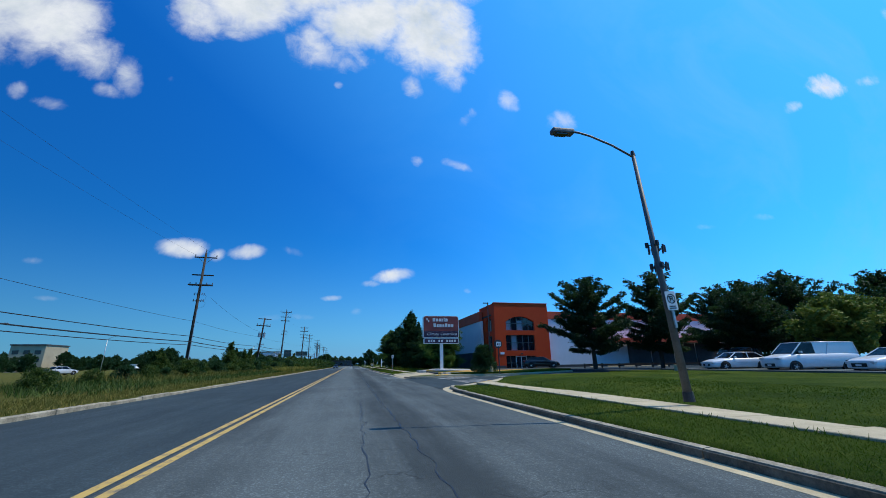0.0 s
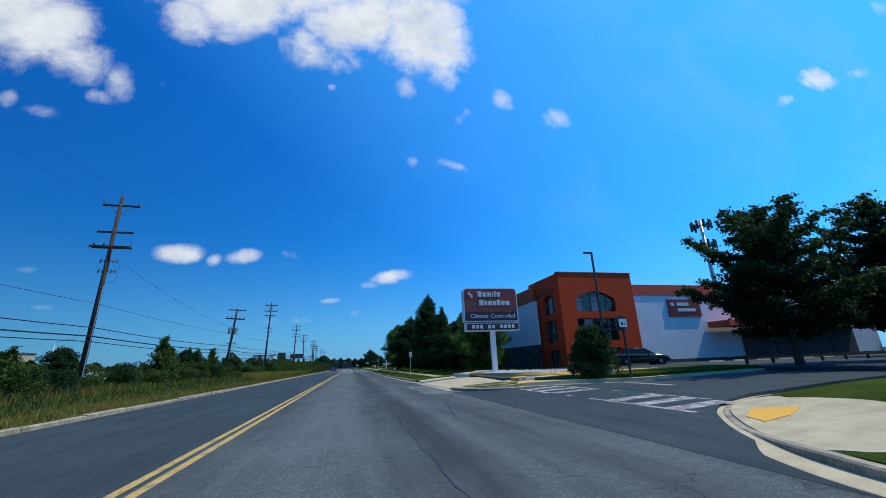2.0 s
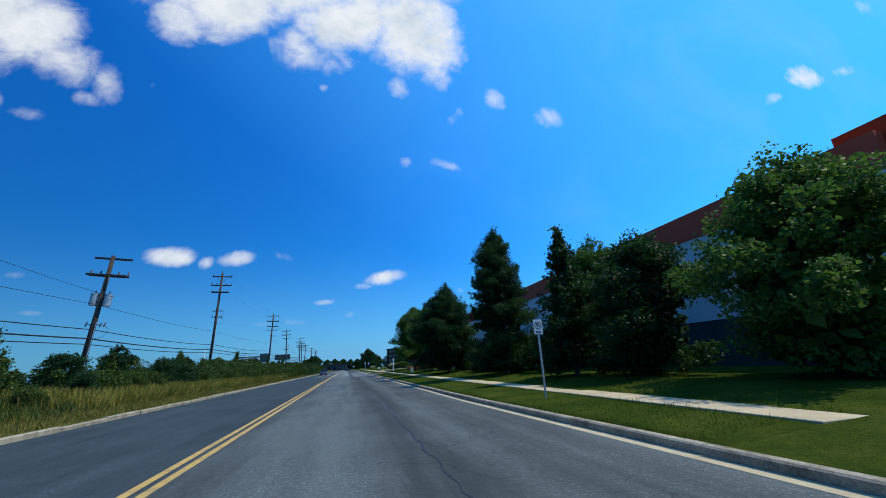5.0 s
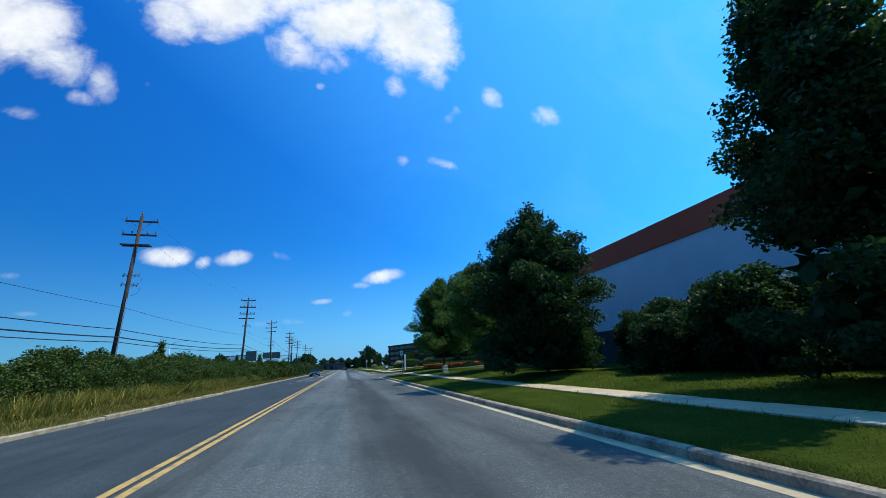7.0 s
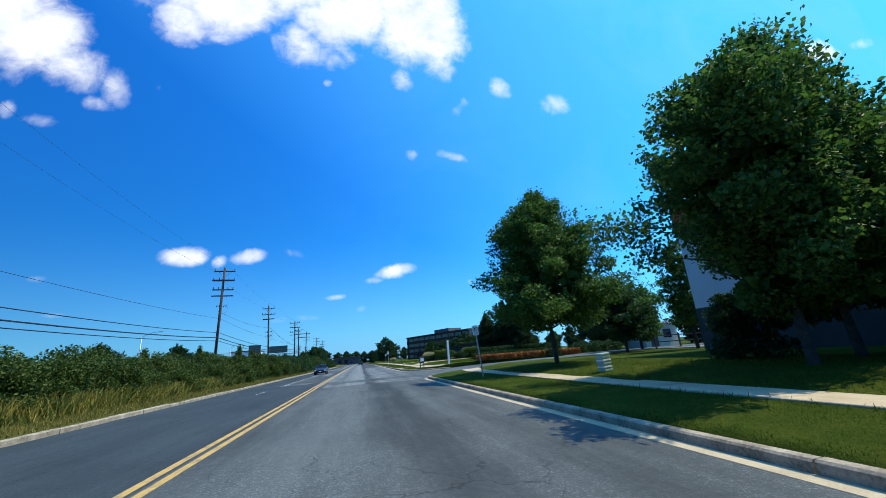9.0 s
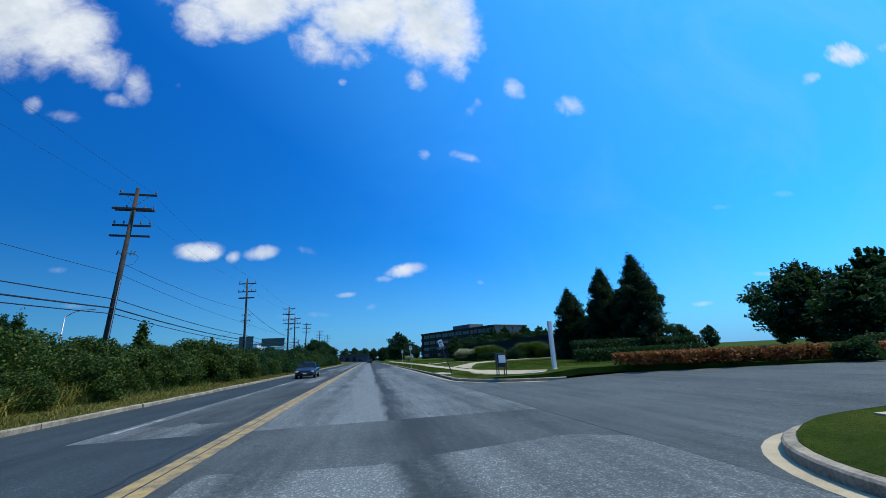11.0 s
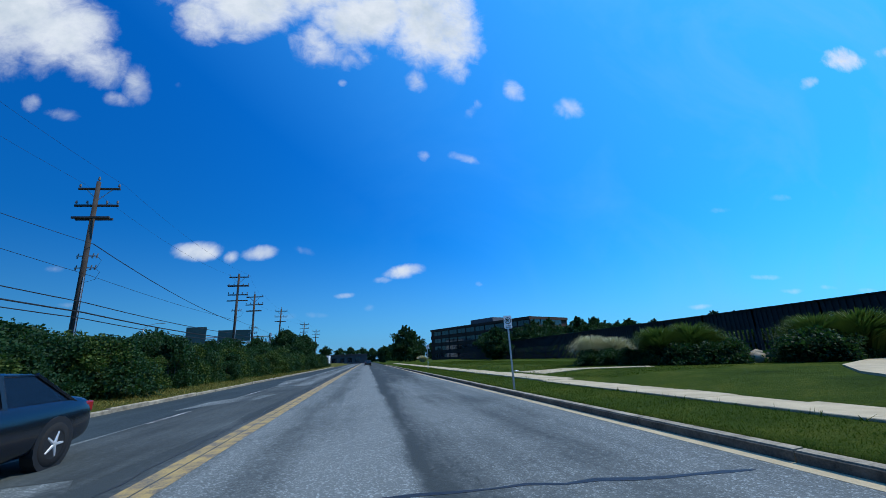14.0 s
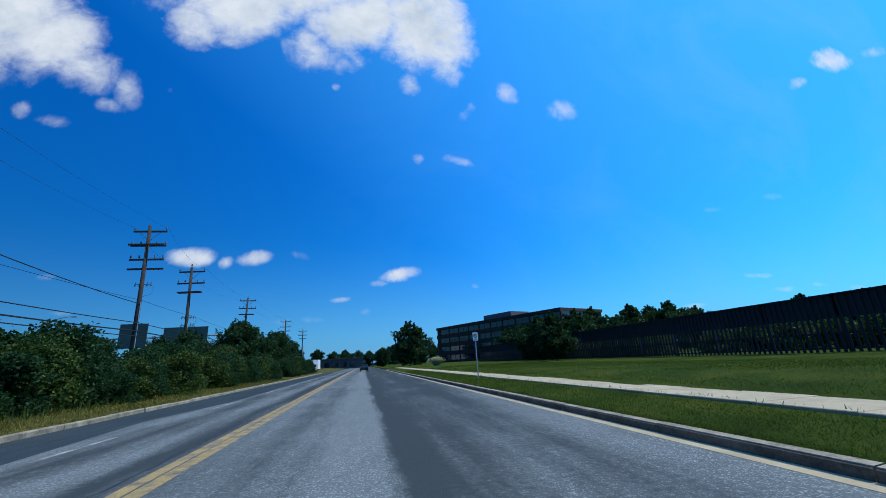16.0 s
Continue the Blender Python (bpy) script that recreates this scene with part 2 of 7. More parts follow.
def asphalt(name, dark, light, cracks=0.5, bands=(), speckle=0.28, overlay=()):
    """Asphalt with stones, stains and cracks; bands are (x, paleness) of wheel-worn strips along the road."""
    m, nt, b, pos = material(name, 0.88, 0.0, 0.15)
    big = noise_tex(nt, pos, 0.35, 5.0, 0.6)
    mid = noise_tex(nt, node(nt, "ShaderNodeMapping", Vector=pos, Scale=(1.6, 0.12, 1.0)).outputs[0], 1.0, 5.0, 0.65)
    stone = node(nt, "ShaderNodeTexVoronoi", Vector=pos, Scale=55.0)
    fine = noise_tex(nt, pos, 120.0, 2.0, 0.7)
    f = math_node(nt, "ADD", math_node(nt, "MULTIPLY", big, 0.3), math_node(nt, "MULTIPLY", mid, 0.45))
    f = math_node(nt, "ADD", f, math_node(nt, "MULTIPLY", fine, 0.25))
    f = math_node(nt, "ADD", f, math_node(nt, "MULTIPLY", math_node(nt, "SUBTRACT", noise_tex(nt, pos, 9.0, 6.0, 0.75), 0.5), speckle))
    if bands:
        x = node(nt, "ShaderNodeSeparateXYZ", Vector=pos).outputs[0]
        x = math_node(nt, "ADD", x, math_node(nt, "MULTIPLY", math_node(nt, "SUBTRACT", noise_tex(nt, node(nt, "ShaderNodeMapping", Vector=pos, Scale=(1.0, 0.25, 1.0)).outputs[0], 0.8, 5.0, 0.65), 0.5), 0.9))
        t = node(nt, "ShaderNodeMapRange", Value=x, i1=-9.0, i2=5.0).outputs[0]
        f = math_node(nt, "ADD", f, math_node(nt, "SUBTRACT", ramp(nt, t, [((q + 9.0) / 14.0, grey(v)) for q, v in bands]), 0.5))
    for x0, ya, yb, depth in overlay:
        # a later, darker layer that starts at a seam
        where = node(nt, "ShaderNodeSeparateXYZ", Vector=pos)
        stray = math_node(nt, "MULTIPLY", math_node(nt, "SUBTRACT", noise_tex(nt, pos, 0.6, 5.0, 0.6), 0.5), 0.35)
        past = node(nt, "ShaderNodeMapRange", Value=math_node(nt, "ADD", where.outputs[0], stray), i1=x0, i2=x0 + 0.12).outputs[0]
        spread = math_node(nt, "SUBTRACT", where.outputs[1], math_node(nt, "MULTIPLY", where.outputs[0], 4.0))
        begun = node(nt, "ShaderNodeMapRange", Value=spread, i1=ya, i2=yb).outputs[0]
        f = math_node(nt, "SUBTRACT", f, math_node(nt, "MULTIPLY", math_node(nt, "MULTIPLY", past, begun), depth))
    base = ramp(nt, f, ((0.34, dark), (0.66, light)))
    chip = node(nt, "ShaderNodeMapRange", Value=node(nt, "ShaderNodeSeparateXYZ", Vector=stone.outputs["Color"]).outputs[0], i1=0.7, i2=0.95).outputs[0]
    chip = math_node(nt, "MULTIPLY", chip, node(nt, "ShaderNodeMapRange", Value=f, i1=0.4, i2=0.62).outputs[0])
    base = mix_rgb(nt, math_node(nt, "MULTIPLY", chip, speckle * 1.6), base, tuple(min(1.0, c * 2.6) for c in light))
    pit = node(nt, "ShaderNodeMapRange", Value=fine, i1=0.3, i2=0.42, i3=0.55, i4=0.0).outputs[0]
    base = mix_rgb(nt, pit, base, tuple(c * 0.45 for c in dark))
    warp = node(nt, "ShaderNodeVectorMath", i0=pos,
                i1=node(nt, "ShaderNodeTexNoise", Vector=pos, Scale=1.3, Detail=4.0).outputs["Color"]).outputs[0]
    web = nt.nodes.new("ShaderNodeTexVoronoi")
    web.feature = "DISTANCE_TO_EDGE"
    web.inputs["Scale"].default_value = 0.55
    nt.links.new(warp, web.inputs["Vector"])
    line = node(nt, "ShaderNodeMapRange", Value=web.outputs["Distance"], i1=0.0, i2=0.010, i3=1.0, i4=0.0).outputs[0]
    patchy = node(nt, "ShaderNodeMapRange", Value=noise_tex(nt, pos, 0.25, 3.0), i1=0.5, i2=0.6).outputs[0]
    line = math_node(nt, "MULTIPLY", math_node(nt, "MULTIPLY", line, patchy), cracks)
    base = mix_rgb(nt, line, base, (0.015, 0.015, 0.016))
    nt.links.new(base, b.inputs["Base Color"])
    bump(nt, b, math_node(nt, "SUBTRACT", stone.outputs["Distance"], line), 0.5, 0.006)
    return m


ASPHALT_OLD = asphalt("old asphalt", (0.037, 0.045, 0.046), (0.09, 0.106, 0.106), 0.6,
                      ((-2.6, 0.45), (-1.3, 0.6), (-0.2, 0.62), (0.9, 0.42), (1.5, 0.36), (2.2, 0.56), (3.2, 0.46), (4.6, 0.56)))
ASPHALT_NEW = asphalt("newer asphalt", (0.021, 0.031, 0.037), (0.044, 0.061, 0.067), 0.12)
ASPHALT_WORN = asphalt("worn pale asphalt", (0.042, 0.052, 0.054), (0.138, 0.156, 0.155), 0.35,
                       ((-8.6, 0.3), (-7.2, 0.32), (-6.2, 0.62), (-5.2, 0.4), (-4.2, 0.64), (-3.4, 0.3), (-2.4, 0.6), (-1.4, 0.48), (-0.3, 0.68), (0.3, 0.66), (0.62, 0.3), (1.0, 0.46), (1.4, 0.54), (2.2, 0.56), (3.1, 0.47), (4.4, 0.58)), 0.44, ((0.55, 163.0, 178.0, 0.17),))
ASPHALT_PALE = asphalt("pale patch asphalt", (0.040, 0.056, 0.060), (0.092, 0.12, 0.123), 0.8)
ASPHALT_PATCH = asphalt("patch asphalt", (0.03, 0.036, 0.041), (0.052, 0.06, 0.066), 0.0)
TAR = surface("crack sealer", (0.012, 0.012, 0.013), (0.03, 0.03, 0.032), 0.5, 0, 60, 6, 0.2)
CONCRETE = surface("pale concrete", (0.32, 0.262, 0.165), (0.54, 0.455, 0.295), 0.9, 0, 45, 1.5, 0.25, own=False)
CONCRETE_OLD = surface("weathered kerb concrete", (0.09, 0.078, 0.056), (0.46, 0.40, 0.29), 0.92, 0, 25, 2.2, 0.4, own=False)
# Dark tone puts the kerb face's shade into the colour, on top of staining.
KERB_DARK = surface("dark stained and shaded kerb concrete", (0.04, 0.036, 0.028), (0.2, 0.175, 0.13), 0.92, 0, 25, 2.2, 0.4, own=False)
GRAVEL = surface("white gravel", (0.3, 0.29, 0.27), (0.62, 0.6, 0.56), 0.9, 0, 18, 6, 0.5)
STEEL = surface("galvanised steel", (0.3, 0.31, 0.32), (0.5, 0.51, 0.52), 0.45, 0.7, 40, 3, 0.05)
WEATHERED_STEEL = surface("weathered dull steel", (0.07, 0.075, 0.08), (0.17, 0.175, 0.18), 0.6, 0.25, 30, 2, 0.05)
DARK_METAL = surface("dark painted metal", (0.02, 0.021, 0.023), (0.05, 0.05, 0.052), 0.5, 0.0, 40, 3, 0.05)
POLE_WOOD = surface("dark creosoted pole wood", (0.022, 0.017, 0.014), (0.075, 0.06, 0.05), 0.9, 0, 22, 1.5, 0.4)
BARK = surface("bark", (0.03, 0.025, 0.02), (0.09, 0.075, 0.06), 0.95, 0, 18, 3, 0.6)
PORCELAIN = surface("brown porcelain", (0.09, 0.07, 0.06), (0.2, 0.17, 0.15), 0.3, 0, 20, 4, 0)
WIRE = surface("weathered cable", (0.012, 0.012, 0.013), (0.03, 0.03, 0.032), 0.7, 0, 20, 2, 0)
WHITE_PAINT = surface("white paint", (0.62, 0.62, 0.6), (0.8, 0.8, 0.78), 0.55, 0, 30, 1.5, 0.05)
SIGN_WHITE = surface("sign white", (0.62, 0.63, 0.64), (0.78, 0.78, 0.77), 0.5, 0, 12, 2, 0.02)
BLACK = surface("matt black", (0.012, 0.012, 0.013), (0.025, 0.025, 0.026), 0.6, 0, 30, 2, 0.05)
GLASS_DARK, _nt, _b, _p = material("dark tinted glazing", 0.06, 0.0, 0.6)
_b.inputs["Base Color"].default_value = (0.012, 0.016, 0.022, 1)


def paint_marking(name, colour, worn):
    m, nt, b, pos = material(name, 0.75)
    n1 = noise_tex(nt, pos, 3.0, 6.0, 0.7)
    n2 = noise_tex(nt, pos, 60.0, 3.0, 0.7)
    f = math_node(nt, "ADD", math_node(nt, "MULTIPLY", n1, 0.6), math_node(nt, "MULTIPLY", n2, 0.4))
    m_ = node(nt, "ShaderNodeMapRange", Value=f, i1=worn - 0.06, i2=worn + 0.08).outputs[0]
    dirty = mix_rgb(nt, n2, tuple(c * 0.75 for c in colour), colour)
    nt.links.new(mix_rgb(nt, m_, (0.11, 0.105, 0.095), dirty), b.inputs["Base Color"])
    bump(nt, b, n2, 0.2, 0.003)
    return m


YELLOW = paint_marking("yellow road paint", (0.56, 0.37, 0.10), 0.43)
YELLOW_WORN = paint_marking("faded yellow road paint", (0.46, 0.33, 0.12), 0.475)
WHITE_LINE = paint_marking("white road paint", (0.58, 0.58, 0.56), 0.52)
YELLOW_KERB = paint_marking("yellow kerb paint", (0.8, 0.42, 0.05), 0.27)


def grass_mat(name, a, b_, c):
    m, nt, b, pos = material(name, 0.95, 0, 0.03)
    n1 = noise_tex(nt, pos, 0.5, 5.0, 0.65)
    n2 = noise_tex(nt, pos, 14.0, 8.0, 0.75)
    f = math_node(nt, "ADD", math_node(nt, "MULTIPLY", n1, 0.55), math_node(nt, "MULTIPLY", n2, 0.45))
    nt.links.new(ramp(nt, f, ((0.36, a), (0.5, b_), (0.64, c))), b.inputs["Base Color"])
    bump(nt, b, noise_tex(nt, pos, 40.0, 4.0, 0.7), 0.9, 0.05)
    return m


LAWN = grass_mat("mown lawn", (0.018, 0.036, 0.004), (0.042, 0.068, 0.008), (0.092, 0.104, 0.016))
ROUGH_GRASS = grass_mat("rough dry grass", (0.04, 0.052, 0.010), (0.08, 0.082, 0.02), (0.15, 0.13, 0.04))


ISLAND = grass_mat("patchy grass on gravel", (0.03, 0.055, 0.008), (0.07, 0.095, 0.016), (0.42, 0.38, 0.28))


def leaf_mat(name, dark, light, rough=0.6, spec=0.15, glow=0.25):
    m, nt, b, pos = material(name, rough, 0, spec)
    r = nt.nodes.new("ShaderNodeNewGeometry").outputs["Random Per Island"]
    n = noise_tex(nt, pos, 0.7, 3.0)
    f = math_node(nt, "ADD", math_node(nt, "MULTIPLY", r, 0.6), math_node(nt, "MULTIPLY", n, 0.4))
    col = ramp(nt, f, ((0.2, dark), (0.8, light)))
    nt.links.new(col, b.inputs["Base Color"])
    tr = node(nt, "ShaderNodeBsdfTranslucent", Color=mix_rgb(nt, 0.5, col, (0.06, 0.17, 0.025)))
    mixn = node(nt, "ShaderNodeMixShader", i0=glow, i1=b.outputs[0], i2=tr.outputs[0])
    nt.links.new(mixn.outputs[0], nt.nodes["Material Output"].inputs[0])
    return m


LEAF = leaf_mat("green maple leaves", (0.018, 0.055, 0.012), (0.14, 0.225, 0.045), glow=0.4)
LEAF_DARK = leaf_mat("dark green leaves", (0.006, 0.022, 0.009), (0.027, 0.068, 0.023))
LEAF_PINE = leaf_mat("dark conifer needles", (0.006, 0.016, 0.009), (0.024, 0.044, 0.022))
LEAF_YELLOW = leaf_mat("yellow-green leaves", (0.09, 0.12, 0.02), (0.2, 0.22, 0.04))
WEED = leaf_mat("golden weeds", (0.10, 0.11, 0.018), (0.36, 0.29, 0.06))
LEAF_SCRUB = leaf_mat("scrub leaves", (0.010, 0.030, 0.006), (0.09, 0.128, 0.024))
BLADE = leaf_mat("grass blades", (0.03, 0.055, 0.006), (0.115, 0.138, 0.018), 0.9, 0.03)
BLADE_DRY = leaf_mat("dry grass blades", (0.06, 0.068, 0.012), (0.25, 0.2, 0.058), 0.9, 0.03)
PLUME = leaf_mat("pale ornamental grass", (0.36, 0.35, 0.2), (0.7, 0.66, 0.48), 0.7)
FLOWER_RED = leaf_mat("red-brown flowers", (0.2, 0.055, 0.02), (0.46, 0.17, 0.06), 0.7)


# ---- geometry helpers ----
def mesh_object(name, bm, mat, smooth=False):
    me = bpy.data.meshes.new(name)
    bm.to_mesh(me)
    bm.free()
    if mat:
        me.materials.append(mat)
    if smooth:
        me.polygons.foreach_set("use_smooth", [True] * len(me.polygons))
    return new(name, me)


def part(name, bm, mat, parent, label="", smooth=False):
    ob = mesh_object(name, bm, mat, smooth)
    ob.parent = parent
    if label:
        ob["label"] = label
    return ob


def thing(name, label, category, m=None, group="", kind=""):
    ob = new(name)
    ob.empty_display_size = 0.2
    if m is not None:
        ob.matrix_world = m
    return tagged(ob, label, category, group, kind)


def structure(name, bm, mat, label, category, smooth=False):
    return tagged(mesh_object(name, bm, mat, smooth), label, category, "", "structure")


def B():
    return bmesh.new()


def box(bm, x0, x1, y0, y1, z0, z1, bevel=0.0):
    r = bmesh.ops.create_cube(bm, size=1.0)
    vs = r["verts"]
    bmesh.ops.transform(bm, matrix=Matrix.Translation(((x0 + x1) / 2, (y0 + y1) / 2, (z0 + z1) / 2)) @ Matrix.Diagonal((abs(x1 - x0), abs(y1 - y0), abs(z1 - z0), 1)), verts=vs)
    if bevel:
        es = list({e for v in vs for e in v.link_edges})
        bmesh.ops.bevel(bm, geom=es, offset=bevel, segments=2, affect="EDGES", profile=0.6)
    return bm


def rod(bm, p0, p1, r0, r1=None, n=10):
    p0, p1 = Vector(p0), Vector(p1)
    r1 = r0 if r1 is None else r1
    d = p1 - p0
    m = Matrix.Translation((p0 + p1) / 2) @ d.to_track_quat("Z", "Y").to_matrix().to_4x4()
    bmesh.ops.create_cone(bm, cap_ends=True, segments=n, radius1=r0, radius2=r1, depth=d.length, matrix=m)
    return bm


def tube(bm, pts, r, n=6):
    """Smooth pipe through points; r a number or one radius a point."""
    pts = [Vector(p) for p in pts]
    rs = r if isinstance(r, (list, tuple)) else [r] * len(pts)
    rings = []
    for i, p in enumerate(pts):
        d = (pts[min(i + 1, len(pts) - 1)] - pts[max(i - 1, 0)]).normalized()
        q = d.to_track_quat("Z", "Y").to_matrix()
        rings.append([bm.verts.new(p + q @ Vector((rs[i] * math.cos(2 * math.pi * k / n), rs[i] * math.sin(2 * math.pi * k / n), 0))) for k in range(n)])
    for a, b in zip(rings, rings[1:]):
        for k in range(n):
            bm.faces.new((a[k], a[(k + 1) % n], b[(k + 1) % n], b[k]))
    bm.faces.new(rings[0][::-1])
    bm.faces.new(rings[-1])
    return bm


def prism(bm, poly, z0, z1):
    lo = [bm.verts.new((x, y, z0)) for x, y in poly]
    hi = [bm.verts.new((x, y, z1)) for x, y in poly]
    n = len(poly)
    bm.faces.new(hi)
    bm.faces.new(lo[::-1])
    for k in range(n):
        bm.faces.new((lo[k], lo[(k + 1) % n], hi[(k + 1) % n], hi[k]))
    bmesh.ops.recalc_face_normals(bm, faces=bm.faces)
    return bm


def sheet(poly, zf, cuts_x=(), cuts_y=(), depth=0.3):
    """Ground slab of polygon outline, cut at lines and laid on the height function zf, with a skirt."""
    bm = B()
    f = bm.faces.new([bm.verts.new((x, y, 0)) for x, y in poly])
    if f.normal.z < 0:
        f.normal_flip()
    for k, lines in ((0, cuts_x), (1, cuts_y)):
        for c in lines:
            co, no = [0, 0, 0], [0, 0, 0]
            co[k], no[k] = c, 1
            bmesh.ops.bisect_plane(bm, geom=bm.verts[:] + bm.edges[:] + bm.faces[:], plane_co=co, plane_no=no)
    bmesh.ops.triangulate(bm, faces=bm.faces[:])
    bmesh.ops.recalc_face_normals(bm, faces=bm.faces[:])
    if sum(g.normal.z for g in bm.faces) < 0:
        bmesh.ops.reverse_faces(bm, faces=bm.faces[:])
    for v in bm.verts:
        v.co.z = zf(v.co.x, v.co.y)
    rim = [e for e in bm.edges if e.is_boundary]
    r = bmesh.ops.extrude_edge_only(bm, edges=rim)
    for v in [g for g in r["geom"] if isinstance(g, bmesh.types.BMVert)]:
        v.co.z -= depth
    return bm


def arc(cx, cy, r, a0, a1, n=10):
    return [(cx + r * math.cos(radians(a0 + (a1 - a0) * i / n)), cy + r * math.sin(radians(a0 + (a1 - a0) * i / n))) for i in range(n + 1)]


def sweep(path, profile):
    """Profile of (offset to the right, z) pairs swept along a level path of (x, y, z)."""
    bm = B()
    rings = []
    for i, p in enumerate(path):
        a, b = path[max(i - 1, 0)], path[min(i + 1, len(path) - 1)]
        dx, dy = b[0] - a[0], b[1] - a[1]
        l = math.hypot(dx, dy)
        nx, ny = dy / l, -dx / l
        rings.append([bm.verts.new((p[0] + nx * o, p[1] + ny * o, p[2] + z)) for o, z in profile])
    n = len(profile)
    for a, b in zip(rings, rings[1:]):
        for k in range(n):
            bm.faces.new((a[k], a[(k + 1) % n], b[(k + 1) % n], b[k]))
    bm.faces.new(rings[0][::-1])
    bm.faces.new(rings[-1])
    bmesh.ops.recalc_face_normals(bm, faces=bm.faces[:])
    return bm


def quads_mesh(name, corners, mat):
    """Mesh of loose quads from an array (n, 4, 3)."""
    n = len(corners)
    me = bpy.data.meshes.new(name)
    me.vertices.add(n * 4)
    me.vertices.foreach_set("co", corners.reshape(-1).astype(np.float32))
    me.loops.add(n * 4)
    me.loops.foreach_set("vertex_index", np.arange(n * 4, dtype=np.int32))
    me.polygons.add(n)
    me.polygons.foreach_set("loop_start", np.arange(0, n * 4, 4, dtype=np.int32))
    me.polygons.foreach_set("loop_total", np.full(n, 4, dtype=np.int32))
    me.update(calc_edges=True)
    me.validate()
    me.materials.append(mat)
    return me


def leaf_quads(points, size, rng, droop=0.0):
    """Small rhombic leaves, one at each point, turned at random."""
    n = len(points)
    a = rng.normal(size=(n, 3))
    a[:, 2] = a[:, 2] * 0.7 - droop
    a /= np.linalg.norm(a, axis=1)[:, None]
    b = rng.normal(size=(n, 3))
    b -= (a * b).sum(1)[:, None] * a
    b /= np.linalg.norm(b, axis=1)[:, None]
    s = (size * rng.uniform(0.6, 1.3, n))[:, None]
    fold = np.cross(a, b) * s * 0.18
    return np.stack([points - a * s * 0.6, points + b * s * 0.42 + fold, points + a * s * 0.6, points - b * s * 0.42 + fold], 1)


def blade_quads(base, height, width, rng, lean=0.45):
    """Grass blades: narrow quads that taper upward."""
    n = len(base)
    ang = rng.uniform(0, 2 * math.pi, n)
    side = np.stack([np.cos(ang), np.sin(ang), np.zeros(n)], 1)
    h = height * rng.uniform(0.5, 1.2, n)[:, None]
    tip = base + np.stack([rng.normal(0, lean, n), rng.normal(0, lean, n), np.ones(n)], 1) * h
    w = width * rng.uniform(0.7, 1.3, n)[:, None]
    return np.stack([base - side * w, base + side * w, tip + side * w * 0.2, tip - side * w * 0.2], 1)


# ---- terrain ----
def lerp_table(x, table):
    for (a, za), (b, zb) in zip(table, table[1:]):
        if x <= b:
            return za + (zb - za) * max(0.0, min(1.0, (x - a) / (b - a)))
    return table[-1][1]


def kerb_x(y):
    """Where the face of the right-hand kerb stands, along the road."""
    return lerp_table(y, ((-40, 4.86), (50, 4.95), (64, 4.50), (119.2, 4.46), (139.4, 4.86), (300, 4.86)))


RIGHT = ((5.26, 0.15), (6.9, 0.26), (8.4, 0.32), (10.5, 0.52), (16, 0.55), (40, 0.6), (120, 0.6), (400, 0.2))
LEFT = ((-400, 0.0), (-120, 0.0), (-60, 0.15), (-40, 0.3), (-25, 0.45), (-18, 0.75), (-13, 0.45), (-9.05, 0.13))
LEFT_LOW = ((-400, 0.0), (-120, 0.0), (-60, 0.0), (-40, 0.02), (-25, 0.12), (-18, 0.25), (-13, 0.2), (-9.05, 0.13))


def verge(x, y):
    if x < -9.0:
        k = max(0.0, min(1.0, (y - 15.0) / 50.0))
        return lerp_table(x, LEFT_LOW) * (1 - k) + lerp_table(x, LEFT) * k
    return lerp_table(x, RIGHT)


def ground_z(x, y):
    if -9.04 < x < 5.22:
        return -0.15
    if 5.22 <= x < 21 and (19.5 < y < 53.5 or 115.5 < y < 141.5):
        return -0.15
    z = verge(x, y)
    return z + 0.05 * noise.noise((x * 0.15, y * 0.15, 3.0)) * (1 if abs(x) > 10 else 0.2)


def build_ground():
    xs = [-3200, -1500, -700, -300, -150, -90, -70, -55, -45, -38, -32, -28, -25, -22, -20, -18, -16, -14.5, -13, -12, -11, -10, -9.4, -9.05, -9.03,
          5.2, 5.23, 5.6, 6.2, 6.9, 7.6, 8.4, 9.4, 10.5, 12, 14, 16, 18, 20, 20.9, 21.1, 23, 25, 28, 32, 38, 46, 60, 80, 120, 200, 400, 900, 2000, 3200]
    ys = [-3000, -1000, -300, -120, -60, -30] + [-20 + 2.5 * i for i in range(int(280 / 2.5))] + [265, 275, 290, 310, 340, 380, 450, 600, 900, 1500, 2500, 4000]
    ys = sorted(set(ys + [19.4, 19.6, 53.4, 53.6, 115.4, 115.6, 141.4, 141.6]))
    bm = B()
    def drawn_in(x, y):
        """The lawn's edge follows the kerb."""
        return x + (kerb_x(y) + 0.12 - 5.2) * max(0.0, 1 - (x - 5.2) / 3.2) if 5.1 < x < 8.4 else x

    grid = [[bm.verts.new((drawn_in(x, y), y, ground_z(x, y))) for x in xs] for y in ys]
    for r0, r1 in zip(grid, grid[1:]):
        for i in range(len(xs) - 1):
            f = bm.faces.new((r0[i], r0[i + 1], r1[i + 1], r1[i]))
            f.material_index = 1 if xs[i + 1] < -9.02 else 0
            f.smooth = True
    ob = structure("ground", bm, LAWN, "mown green lawn and rough dry grass beside the road", "ground")
    ob.data.materials.append(ROUGH_GRASS)
    return ob


build_ground()

ROAD_L, YEL, ROAD_R = -8.79, -2.77, 4.83
Y0, Y1 = -30.0, 420.0


